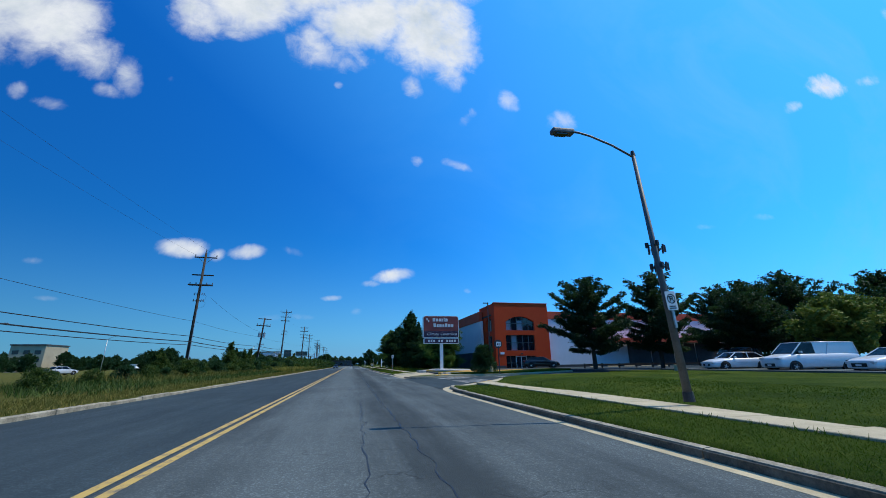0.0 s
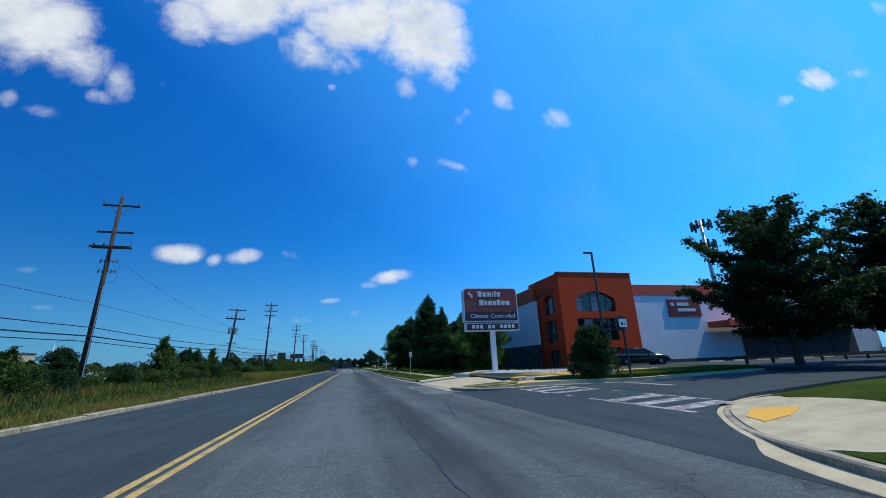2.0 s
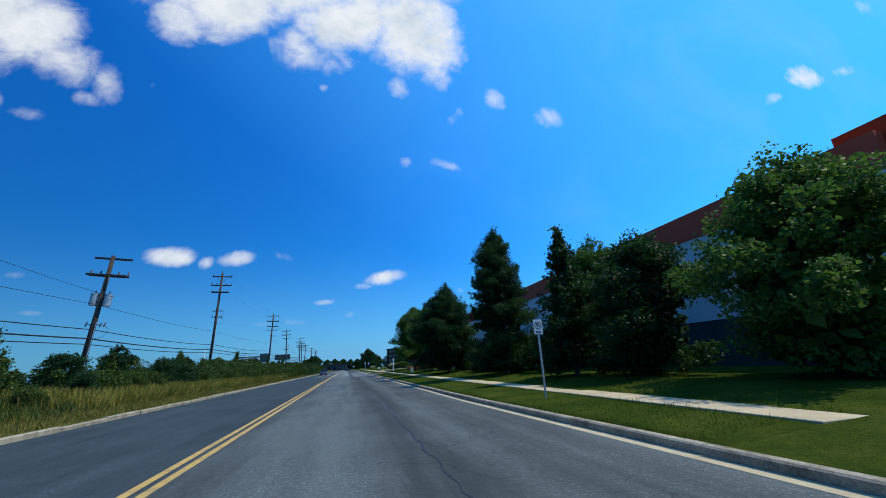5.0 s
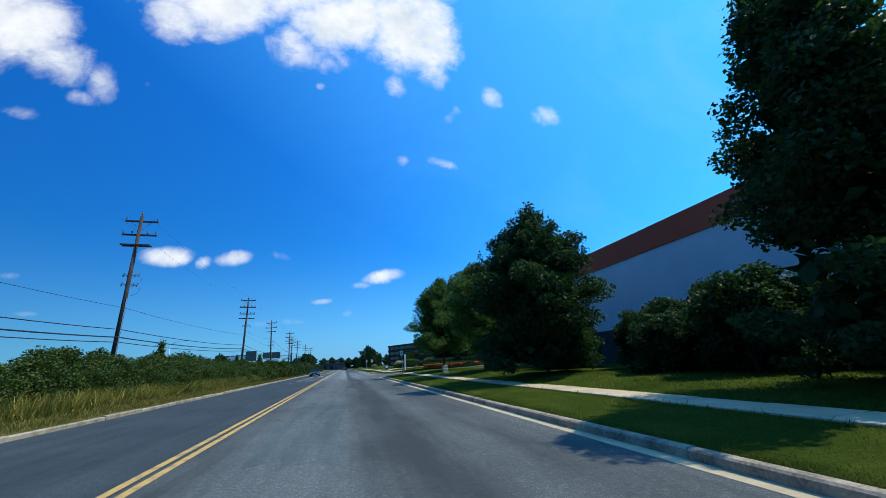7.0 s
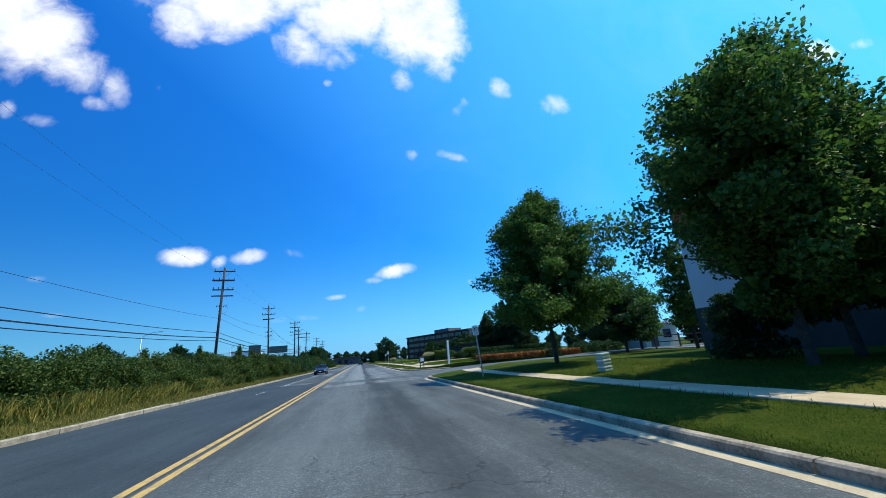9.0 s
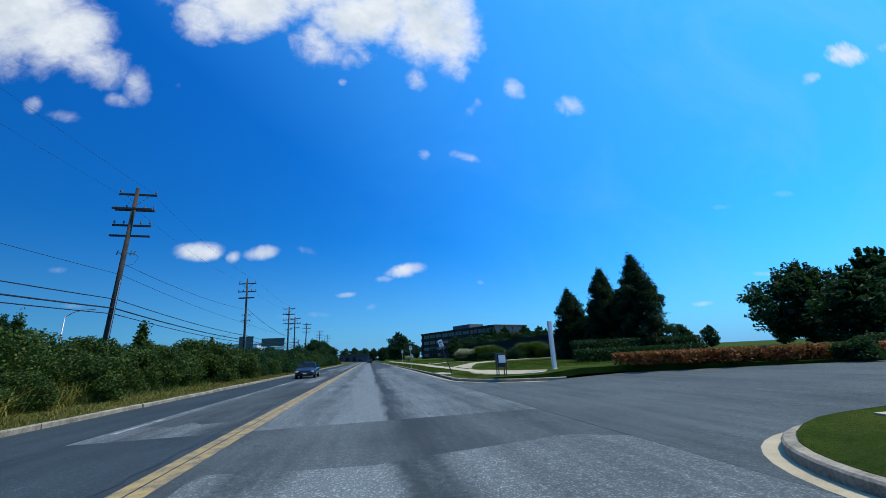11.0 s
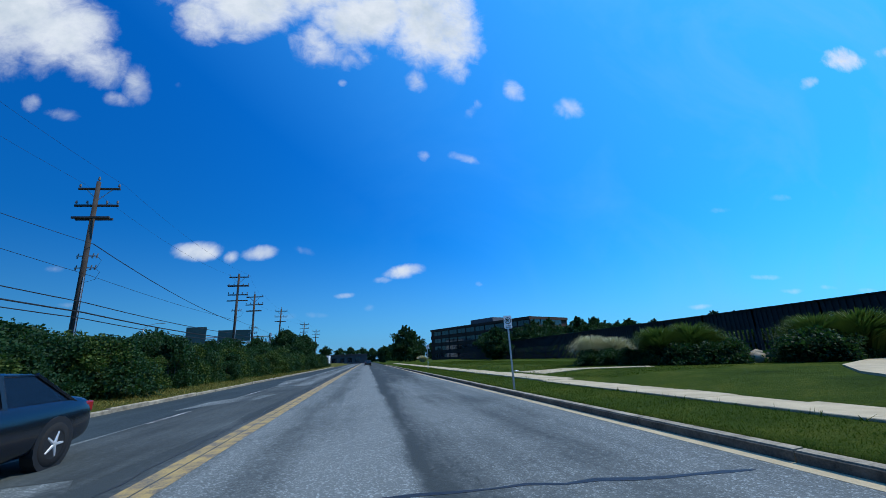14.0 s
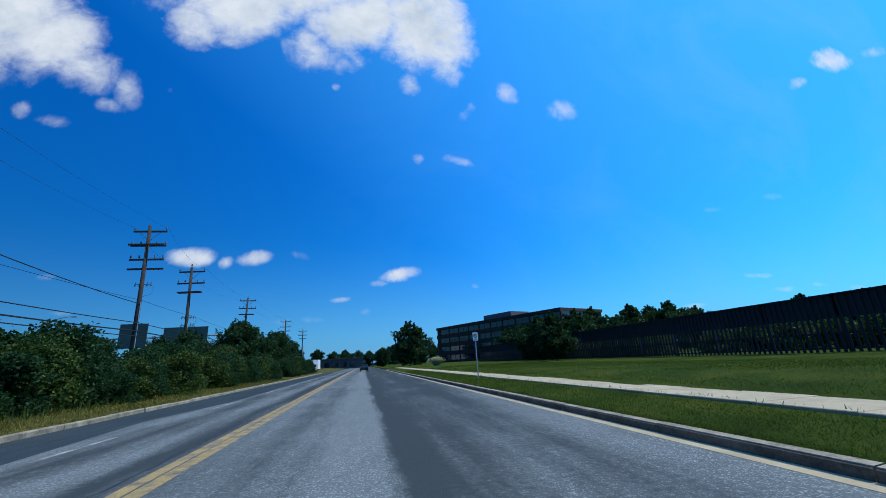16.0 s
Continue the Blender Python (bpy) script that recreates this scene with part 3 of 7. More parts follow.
def build_road():
    bm = B()
    cuts = [ROAD_L - 0.1, -5.9, YEL, 1.0, ROAD_R]
    ys = [Y0 + 6 * i for i in range(int((Y1 - Y0) / 6) + 1)]
    rows = []
    for y in ys:
        rows.append([bm.verts.new((x, y, 0.0)) for x in cuts])
    for a, b, y in zip(rows, rows[1:], ys):
        for i in range(len(cuts) - 1):
            f = bm.faces.new((a[i], a[i + 1], b[i + 1], b[i]))
            f.material_index = (1 if cuts[i] < YEL - 0.1 else 0) if y < 122 else 2
    ob = structure("road", bm, ASPHALT_OLD, "two-lane grey asphalt road, cracked and patched", "road")
    ob.data.materials.append(ASPHALT_NEW)
    ob.data.materials.append(ASPHALT_WORN)
    return ob


build_road()


# ---- side streets, aprons, pavements ----
def street_z(x, y):
    return 0.004 + 0.2 * max(0.0, min(1.0, (x - 5.0) / 12.0)) + 0.22 * max(0.0, min(1.0, (x - 14.0) / 7.0))


def curve(pts, n=5):
    """Smooth line through points."""
    out = []
    q = [pts[0], *pts, pts[-1]]
    for a, b, c, d in zip(q, q[1:], q[2:], q[3:]):
        for i in range(n):
            t = i / n
            out.append(tuple(0.5 * (2 * b[k] + (c[k] - a[k]) * t + (2 * a[k] - 5 * b[k] + 4 * c[k] - d[k]) * t * t + (3 * b[k] - a[k] - 3 * c[k] + d[k]) * t ** 3) for k in (0, 1)))
    return out + [pts[-1]]


def offset(pts, d):
    """Line moved d metres to its right."""
    out = []
    for i, p in enumerate(pts):
        a, b = pts[max(i - 1, 0)], pts[min(i + 1, len(pts) - 1)]
        l = math.hypot(b[0] - a[0], b[1] - a[1])
        out.append((p[0] + d * (b[1] - a[1]) / l, p[1] - d * (b[0] - a[0]) / l))
    return out


# road edge of the concrete ring round the first corner
RING = curve([(4.62, 17.0), (4.66, 19.6), (4.9, 21.7), (5.32, 23.0), (5.93, 24.1), (6.92, 25.5), (8.6, 27.25), (10.7, 28.6), (13.2, 29.45), (17.0, 29.65), (21.05, 29.65)])
S_ARC = offset(RING, 0.3)                          # south kerb return of the first side street
N_ARC = arc(7.3, 39.3, 2.2, 270, 180, 8)           # north kerb return
S2_ARC = arc(7.3, 118.6, 2.7, 180, 90, 8)         # second side street
N2_ARC = arc(10.0, 139.4, 5.0, 270, 180, 10)


def lawn_z(x, y):
    return verge(x, y)


def corner_z(x, y):
    """Ground at the first corner, which falls to the gutter along the ring."""
    d = min(math.hypot(x - a, y - b) for a, b in RING)
    return 0.04 + (verge(x, y) - 0.04) * max(0.0, min(1.0, (d - 0.5) / 2.2)) + 0.1 * max(0.0, min(1.0, (6.4 - x) / 0.7))


def lane_z(x, y):
    return 0.004 + 0.63 * max(0.0, min(1.0, (x - 8.5) / 12.5))


CUTS = (5.6, 6.2, 6.9, 7.6, 8.4, 9.4, 10.5, 12, 14, 16, 18)

poly = [(ROAD_R, 16.0)] + S_ARC + [(21.05, 35.0), (14.4, 36.0), (11.3, 37.0)] + N_ARC + [(ROAD_R, 42.0)]
structure("side_street", sheet(poly, street_z, CUTS), ASPHALT_NEW, "asphalt side street entrance with worn crosswalk", "road")
poly = [(4.3, 117.0), (4.6, 118.0)] + S2_ARC[1:] + [(21.05, 121.3), (21.05, 126.7), (18.8, 127.1), (12.6, 133.8)] + N2_ARC + [(4.3, 140.5)]
structure("side_street", sheet(poly, lane_z, CUTS), ASPHALT_OLD, "grey asphalt side street between lawns", "road")
# road surface that runs on into the two car parks and lanes
structure("car_park", sheet([(21.0, 29.6), (60, 29.6), (60, 52.4), (21.0, 52.4)], lambda x, y: 0.62), ASPHALT_NEW, "grey asphalt car park with white bay lines", "car park")
structure("car_park", sheet([(26.0, 6.0), (60, 6.0), (60, 29.5), (26.0, 29.5)], lambda x, y: 0.66), ASPHALT_OLD, "grey asphalt car park beside the lawn", "car park")
structure("side_lane", sheet([(21.0, 121.3), (80, 123.0), (80, 129.0), (21.0, 126.7)], lambda x, y: 0.64), ASPHALT_OLD, "asphalt lane leading away between lawns", "road")
structure("car_park", sheet([(24.0, 100.0), (24.0, 120.5), (80, 120.5), (80, 100.0)][::-1], lambda x, y: 0.64), ASPHALT_WORN, "pale asphalt car park beyond the lawn", "car park")

# lawns that fill the corners
poly = [p for p in offset(RING, 0.66) if p[1] > 19.4 and p[0] < 6.0] + [(6.15, 22.72), (6.95, 21.95), (8.15, 21.95), (9.4, 23.95), (10.15, 26.15), (10.95, 27.25)] + [p for p in offset(RING, 0.66) if p[0] > 11.3] + [(21.05, 19.4)]
structure("lawn", sheet(poly, corner_z, CUTS + (6.5, 7.2, 8, 8.9, 10, 11, 13), (20, 20.6, 21.2, 21.8, 22.4, 23, 23.6, 24.2, 25, 26, 27, 28)), LAWN, "mown green corner lawn", "lawn")
poly = [(5.06, 50.8), (8.0, 51.4), (11.4, 50.6), (13.5, 53.6), (4.95, 53.6)]
structure("lawn", sheet(poly, lawn_z, CUTS), LAWN, "mown verge beyond the drive", "lawn")
poly = [(4.63, 115.4)] + arc(7.3, 118.6, 2.67, 180, 90, 8) + [(21.05, 121.0), (21.05, 115.4)]
structure("lawn", sheet(poly, lawn_z, CUTS), LAWN, "mown green corner lawn", "lawn")
poly = arc(10.0, 139.4, 4.97, 270, 180, 10) + [(5.03, 141.6), (21.05, 141.6), (21.05, 127.0), (18.9, 127.4), (12.75, 134.05)]
structure("lawn", sheet(poly, lawn_z, CUTS), LAWN, "mown green corner lawn", "lawn")


def rise(x):
    """Ramp up to the car park."""
    return 0.22 * max(0.0, min(1.0, (x - 14.0) / 7.0))


def apron_z(x, y):
    t = max(0.0, min(1.0, (x - 5.2) / 4.3))
    near = 0.155 - 0.125 * max(0.0, min(1.0, (y - 39.3) / 1.2)) * (1 if y < 50 else max(0.0, 50.8 - y))
    far = 0.33 + 0.09 * max(0.0, min(1.0, (y - 38.5) / 4.0))
    return near + (far - near) * t + rise(x)


poly = arc(7.3, 39.3, 2.07, 270, 180, 8) + [(5.18, 42.0), (5.18, 50.6), (8.2, 50.8), (8.1, 48.2), (8.9, 45.6), (9.0, 41.0), (10.4, 39.5), (21.05, 39.5), (21.05, 35.15), (14.4, 36.13), (11.3, 37.15)]
structure("driveway_apron", sheet(poly, apron_z, (6, 7, 8, 9, 10, 14), (38.4, 39.3, 40.5, 42.4, 44, 46, 48)), CONCRETE, "pale worn concrete driveway apron and corner", "driveway")
poly = [(5.55, 38.8), (6.2, 39.6), (7.2, 39.7), (8.0, 39.4), (8.35, 38.2), (8.1, 37.5), (7.0, 37.4), (6.2, 37.7), (5.75, 38.2)]
structure("lawn", sheet(poly, lambda x, y: apron_z(x, y) + 0.03, (6, 6.5, 7, 7.5, 8), (38.4, 39.3), 0.05), ISLAND, "small patchy grass island in the concrete corner", "lawn")
structure("driveway", sheet([(8.95, 48.6), (8.65, 44.0), (8.5, 40.6), (9.3, 40.05), (21.05, 39.95), (21.05, 53.4), (13.0, 53.4), (12.4, 48.5)], lambda x, y: 0.42 + 0.2 * max(0, min(1, (x - 10) / 11)), (12, 14, 17)), ASPHALT_PATCH,
          "dark asphalt drive to the storage building", "driveway")
structure("gravel_bed", sheet([(9.5, 39.85), (9.0, 39.4), (9.2, 38.95), (10.6, 39.0), (12.0, 39.25), (14.0, 39.5), (14.0, 39.8)], lambda x, y: 0.47 + 0.03 * math.sin(3 * x), (10, 11, 12, 13)), GRAVEL, "narrow bed of white gravel beside the drive", "gravel bed")
structure("lawn", sheet([(9.6, 38.55), (11.2, 37.75), (14.4, 36.45), (21.04, 35.5), (21.04, 39.7), (14.02, 39.48), (12.0, 39.23), (10.6, 38.98), (9.7, 38.9)], lambda x, y: 0.47 + 0.03 * min(1.0, max(0.0, (x - 9.6) / 3)) + rise(x), (10, 11, 12, 13, 15, 18)), LAWN, "narrow grass strip beside the drive", "lawn")
structure("gravel_bed", sheet([(9.25, 49.4), (9.65, 46.6), (10.0, 44.9), (10.6, 43.2), (11.5, 42.0), (12.4, 41.4), (14.6, 41.2), (14.2, 46.0), (12.6, 50.6), (8.2, 51.1), (8.2, 49.4)], lambda x, y: 0.57 + 0.05 * math.sin(x * 2 + y), (9, 10, 11, 12, 13), (42, 44, 46, 48, 50)), GRAVEL,
          "bed of white gravel under the sign", "gravel bed")


def stone_mesh(seed):
    bm = B()
    bmesh.ops.create_icosphere(bm, subdivisions=1, radius=0.5)
    r = random.Random(seed)
    for v in bm.verts:
        v.co *= r.uniform(0.75, 1.15)
        v.co.z *= 0.65
    return bm


def gravel_stones():
    rng = np.random.default_rng(5)
    bm = B()
    for i in range(900):
        t = rng.uniform()
        x, y = 9.6 + 3.2 * t * t + rng.uniform(0.0, 1.6), 49.2 - 7.4 * t + rng.uniform(0.1, 1.4)
        s = rng.uniform(0.05, 0.12)
        r = bmesh.ops.create_icosphere(bm, subdivisions=1, radius=s, matrix=pose(x, y, 0.58 + 0.06 * math.sin(x * 2 + y), rng.uniform(0, 90), rng.uniform(0, 90), 0))
    tagged(mesh_object("gravel_stones", bm, GRAVEL), "loose white gravel stones", "gravel", "", "stuff")


gravel_stones()

# kerbs
KERB = ((0.0, -0.25), (0.0, 0.125), (0.03, 0.15), (0.15, 0.155), (0.18, 0.145), (0.18, -0.25))
GUTTER = ((-0.235, -0.2), (-0.235, 0.004), (0.0, 0.012), (0.0, -0.2))
kerb_right = tagged(new("kerb"), "weathered pale concrete kerb along the verge", "kerb", "", "structure")
kerb_left = tagged(new("kerb"), "broken weathered concrete kerb below rough grass", "kerb", "", "structure")


# Thin added cap, paler than the face: its colour stands for the sunlit top.
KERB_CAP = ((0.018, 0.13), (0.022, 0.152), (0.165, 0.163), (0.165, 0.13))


def kerb_run(y0, y1, x, parent, flip=False, step=3.0, jitter=0.0, seed=1, mat=None):
    r = random.Random(seed)
    at = x if callable(x) else lambda y: x
    y = y0
    while y < y1 - 0.05:
        e = min(y + step * r.uniform(0.85, 1.1), y1)
        dx, dz = r.uniform(-jitter, jitter), r.uniform(-jitter, jitter * 0.4)
        pts = [(at(y) + dx, y + 0.012, dz), (at(e) + dx + r.uniform(-jitter, jitter) * 0.5, e - 0.012, dz)]
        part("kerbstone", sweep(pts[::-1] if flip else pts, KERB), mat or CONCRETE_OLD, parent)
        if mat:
            part("kerb_cap", sweep(pts, KERB_CAP), CONCRETE_OLD, parent, "pale top toned as if sunlit")
        y = e


def gutter_run(pts, parent):
    part("gutter", sweep([(x, y, 0.0) for x, y in pts], GUTTER), CONCRETE, parent)


for a, b in ((-20, 19.6), (51.2, 118.6), (139.4, 260)):
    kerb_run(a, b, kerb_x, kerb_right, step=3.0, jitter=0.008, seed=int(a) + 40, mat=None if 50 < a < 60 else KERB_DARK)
    gutter_run([(kerb_x(y), y) for y in np.linspace(a, b, 12)], kerb_right)
for pts in ([(21.05, 34.98), (14.4, 35.96), (11.3, 36.98), (10.2, 37.06)] + arc(7.3, 39.3, 2.24, 270, 180, 10), arc(7.3, 118.6, 2.84, 180, 95, 10), arc(10.0, 139.4, 5.14, 265, 180, 10)):
    part("kerbstone", sweep([(x, y, 0.0) for x, y in pts], KERB), CONCRETE_OLD, kerb_right)
    gutter_run(pts, kerb_right)
# the first corner: a broad concrete ring and a kerb that sinks into the ramp
part("gutter", sweep([(x, y, 0.0) for x, y in RING], ((0.0, -0.2), (0.0, 0.004), (0.02, 0.012), (0.42, 0.03), (0.42, -0.2))), CONCRETE, kerb_right)
sunk = [(x, y, -0.115 * max(0.0, min(1.0, (x - 5.6) / 1.3))) for x, y in offset(RING, 0.42) if y > 19.55]
part("kerbstone", sweep(sunk, KERB), CONCRETE_OLD, kerb_right)
LOW = ((0.0, -0.2), (0.0, 0.02), (0.05, 0.035), (0.16, 0.04), (0.16, -0.2))
part("dropped_kerb", sweep([(5.06, 39.3, 0), (kerb_x(51.2), 51.2, 0)], LOW), CONCRETE_OLD, kerb_right)
gutter_run([(5.06, 39.3), (kerb_x(51.2), 51.2)], kerb_right)
kerb_run(-25, 262, -8.80, kerb_left, True, 2.6, 0.03, 7)
# painted kerb at the sign bed
sign_kerb = tagged(new("kerb"), "yellow-painted concrete kerb round the gravel bed", "kerb", "", "structure")
SK = ((0.0, -0.1), (0.0, 0.02), (0.11, 0.14), (0.30, 0.15), (0.32, -0.1))
pts = [(9.1, 49.9, 0.45), (9.35, 48.3, 0.45), (9.6, 46.6, 0.45), (9.95, 44.9, 0.45), (10.5, 43.2, 0.45), (11.4, 41.9, 0.45), (12.4, 41.25, 0.45), (14.6, 41.0, 0.45), (20.5, 41.0, 0.45)]
part("kerbstone", sweep(pts[::-1], SK), YELLOW_KERB, sign_kerb)
part("kerbstone", sweep([(13.2, 39.92, 0.34), (9.6, 40.0, 0.34), (9.1, 39.8, 0.34), (8.85, 39.4, 0.34), (9.0, 38.9, 0.34)], SK), CONCRETE_OLD, sign_kerb, "worn kerb with most of its paint gone")
part("kerbstone", sweep([(9.7, 39.97, 0.347), (9.55, 39.98, 0.347), (9.07, 39.78, 0.347), (8.83, 39.4, 0.347), (8.93, 39.05, 0.347)], SK), YELLOW_KERB, sign_kerb)

# pavement slabs
def pavement_run(y0, y1, x0, x1, seed, parent, z=None):
    r = random.Random(seed)
    n = int((y1 - y0) / 1.5)
    for i in range(n):
        a, b = y0 + (y1 - y0) * i / n, y0 + (y1 - y0) * (i + 1) / n
        bm = box(B(), x0, x1, a + 0.008, b - 0.008, -0.1, 0.0)
        bmesh.ops.bevel(bm, geom=[e for e in bm.edges if all(v.co.z > -0.01 for v in e.verts)], offset=0.012, segments=1, affect="EDGES")
        ob = part("paving_slab", bm, CONCRETE, parent)
        ob.matrix_basis = Matrix.Translation((0, 0, (z if z else (verge((x0 + x1) / 2, a) + 0.022)) + r.uniform(-0.006, 0.006)))


pavement = tagged(new("pavement"), "pale concrete pavement slabs between strips of lawn", "pavement", "", "structure")
pavement_run(-12, 22.0, 6.95, 8.15, 2, pavement)
pavement_run(53.6, 118.0, 6.95, 8.05, 3, pavement)
pavement_run(143.0, 166.0, 6.85, 8.2, 4, pavement)
pavement_run(166.0, 262.0, 7.0, 8.7, 5, pavement)
poly = [p for p in offset(RING, 0.58) if 5.85 < p[0] < 11.3] + [(10.9, 27.3), (10.1, 26.2), (9.35, 24.0), (8.15, 22.0), (6.95, 22.0), (6.1, 22.75)]
structure("pavement_corner", sheet(poly, lambda x, y: corner_z(x, y) + 0.015, (6.3, 6.6, 7, 7.5, 8, 8.5, 9, 9.5, 10, 10.5), (23, 23.6, 24.2, 24.8, 25.4, 26, 26.6)), CONCRETE, "pale concrete ramp at the street corner", "pavement")
tactile = structure("tactile_paving", sheet([(7.55, 24.85), (7.95, 25.55), (8.9, 26.2), (9.0, 25.2), (8.3, 24.9)], lambda x, y: corner_z(x, y) + 0.03, (8, 8.5), (25.3, 25.7), 0.05), YELLOW_KERB, "yellow tactile paving at the ramp", "tactile paving")
structure("tactile_paving", sheet([(7.77, 37.18), (8.93, 37.25), (9.17, 37.97), (8.4, 37.8)], lambda x, y: apron_z(x, y) + 0.03, (8.2, 8.6), (37.5,), 0.05), YELLOW_KERB, "worn yellow tactile paving beside the grass island", "tactile paving")
structure("pavement_corner", sheet([(6.95, 118.0), (8.05, 118.0), (8.6, 120.7), (7.4, 120.9)], lambda x, y: verge(x, y) + 0.025, (7.6, 8.4)), CONCRETE, "pale concrete ramp at the street corner", "pavement")
structure("pavement_corner", sheet([(6.85, 143.0), (6.5, 140.6), (6.7, 138.2), (7.6, 136.2), (8.9, 135.3), (9.5, 136.2), (8.6, 139.4), (8.2, 143.0)], lambda x, y: verge(x, y) + 0.025, (7, 7.6, 8.4, 9.4)), CONCRETE, "pale concrete ramp at the street corner", "pavement")
# curving branch path
poly = [(8.19, 147.2), (8.6, 148.8), (9.3, 151.2), (10.4, 153.9), (12.3, 156.3), (15.0, 159.3), (19.0, 161.5), (25.0, 162.1), (25.0, 163.2), (19.5, 163.0), (15.5, 161.2), (12.6, 158.9), (10.9, 157.0), (9.7, 155.6), (8.9, 155.0), (8.19, 155.3)]
structure("branch_path", sheet([(8.1 if x == 8.19 else x, y) for x, y in poly], lambda x, y: 0.302 + (verge(x, y) + 0.06 - 0.302) * max(0.0, min(1.0, (x - 8.1) / 0.9)), (8.25, 8.4, 8.7, 9, 9.7, 10.5, 12, 14, 16, 20)), CONCRETE, "pale concrete path curving across the lawn", "path")
poly = [(8.71, 169.6), (9.6, 169.2), (11.5, 168.2), (13.2, 167.2), (13.6, 168.1), (12.6, 169.0), (10.6, 170.6), (9.4, 172.2), (8.71, 173.5)]
structure("branch_path", sheet(poly, lambda x, y: verge(x, y) + 0.022, (9, 10.5, 12)), CONCRETE, "pale concrete path curving across the lawn", "path")
# storm drain slab with iron cover
drain = thing("storm_drain", "concrete storm drain slab with a round iron cover", "storm drain", pose(4.9, 144.9, 0))
part("slab", box(B(), 0.0, 1.75, -1.5, 1.5, -0.05, 0.2, 0.02), CONCRETE, drain)
part("cover", rod(B(), (0.95, 0.3, 0.19), (0.95, 0.3, 0.212), 0.36, None, 24), DARK_METAL, drain, "round dark iron cover")


# ---- road markings ----
def marking(name, parts, mat, label):
    ob = thing(name, label, "road marking")
    for bm in parts:
        part("stripe", bm, mat, ob)
    return ob


def strip(x0, x1, y0, y1, z=0.004):
    bm = B()
    n = max(1, int((y1 - y0) / 4))
    lo = [(bm.verts.new((x0, y0 + (y1 - y0) * i / n, z)), bm.verts.new((x1, y0 + (y1 - y0) * i / n, z))) for i in range(n + 1)]
    for a, b in zip(lo, lo[1:]):
        bm.faces.new((a[0], a[1], b[1], b[0]))
    return bm


marking("centre_line", [strip(YEL - 0.20, YEL - 0.06, -25, 120), strip(YEL + 0.06, YEL + 0.20, -25, 120)], YELLOW, "double yellow centre line, worn")
marking("centre_line", [strip(YEL - 0.24, YEL - 0.03, 120, 420), strip(YEL + 0.0, YEL + 0.24, 120, 420)], YELLOW_WORN, "faded wide double yellow centre line")
bars = []
for i in (0, 1, 2, 5, 6, 7):
    y = 27.2 + i * 1.25
    bm = B()
    q = [(7.95, y), (10.1, y + 0.45), (10.1, y + 1.05), (7.95, y + 0.6)]
    bm.faces.new([bm.verts.new((x, yy, street_z(x, yy) + 0.006)) for x, yy in q])
    bars.append(bm)
for x0, x1, y0, y1 in ((7.75, 7.95, 26.7, 31.0), (7.8, 7.92, 31.9, 32.7), (7.75, 7.95, 33.9, 36.9), (10.1, 10.25, 28.4, 31.2), (10.12, 10.22, 32.2, 33.0), (10.1, 10.25, 33.9, 36.9), (13.0, 13.4, 33.0, 36.1)):
    bm = B()
    bm.faces.new([bm.verts.new((x, yy, street_z(x, yy) + 0.010)) for x, yy in ((x0, y0), (x1, y0), (x1, y1), (x0, y1))])
    bars.append(bm)
marking("crosswalk", bars, WHITE_LINE, "worn white crosswalk bars on the side street")
lanes = []
for i in range(14):
    y = 118 + i * 9
    lanes.append(strip(-5.95, -5.83, y, y + 2.6))
marking("lane_dashes", lanes, WHITE_LINE, "worn white lane dashes")
bay = []
for i in range(7):
    bm = box(B(), 31.0 + i * 2.7, 31.12 + i * 2.7, 43.0, 48.0, 0.622, 0.628)
    bay.append(bm)
marking("bay_lines", bay, WHITE_LINE, "white parking bay lines")


# ---- cracks and patches ----
def crack(pts, w, seed, z=0.0035):
    r = random.Random(seed)
    bm = B()
    prev = None
    for i in range(len(pts) - 1):
        (x0, y0), (x1, y1) = pts[i], pts[i + 1]
        n = max(2, int(math.hypot(x1 - x0, y1 - y0) / 0.35))
        dx, dy = x1 - x0, y1 - y0
        l = math.hypot(dx, dy)
        nx, ny = -dy / l, dx / l
        for k in range(n):
            t = k / n
            o, ww = r.gauss(0, 0.035), w * r.uniform(0.3, 1.3)
            cx, cy = x0 + dx * t + nx * o, y0 + dy * t + ny * o
            a, b = bm.verts.new((cx - nx * ww, cy - ny * ww, z)), bm.verts.new((cx + nx * ww, cy + ny * ww, z))
            if prev:
                bm.faces.new((prev[0], a, b, prev[1]))
            prev = (a, b)
    return bm


cracks = tagged(new("road_cracks"), "long dark cracks and seams in the asphalt", "crack", "", "structure")
part("crack", crack([(1.25, -20), (1.1, 20), (1.35, 66)], 0.015, 1), TAR, cracks)
part("crack", crack([(0.2, 4.6), (0.35, 16)], 0.012, 2), TAR, cracks)
part("crack", crack([(2.6, 29), (3.3, 33.5), (4.4, 36.5), (4.7, 40)], 0.02, 3), TAR, cracks)
part("crack", crack([(-4.6, 155.5), (-2.6, 155.0), (0.4, 155.2), (2.4, 155.0), (4.6, 154.7)], 0.05, 4), TAR, cracks)
part("crack", crack([(-3.2, 121), (-3.25, 262)], 0.012, 6), TAR, cracks)
part("crack", crack([(-0.5, 66.8), (2.2, 66.6), (4.8, 67.2)], 0.012, 7), TAR, cracks)
part("crack", crack([(-2.4, 90.0), (1.5, 90.6), (4.7, 90.2)], 0.012, 8), TAR, cracks)


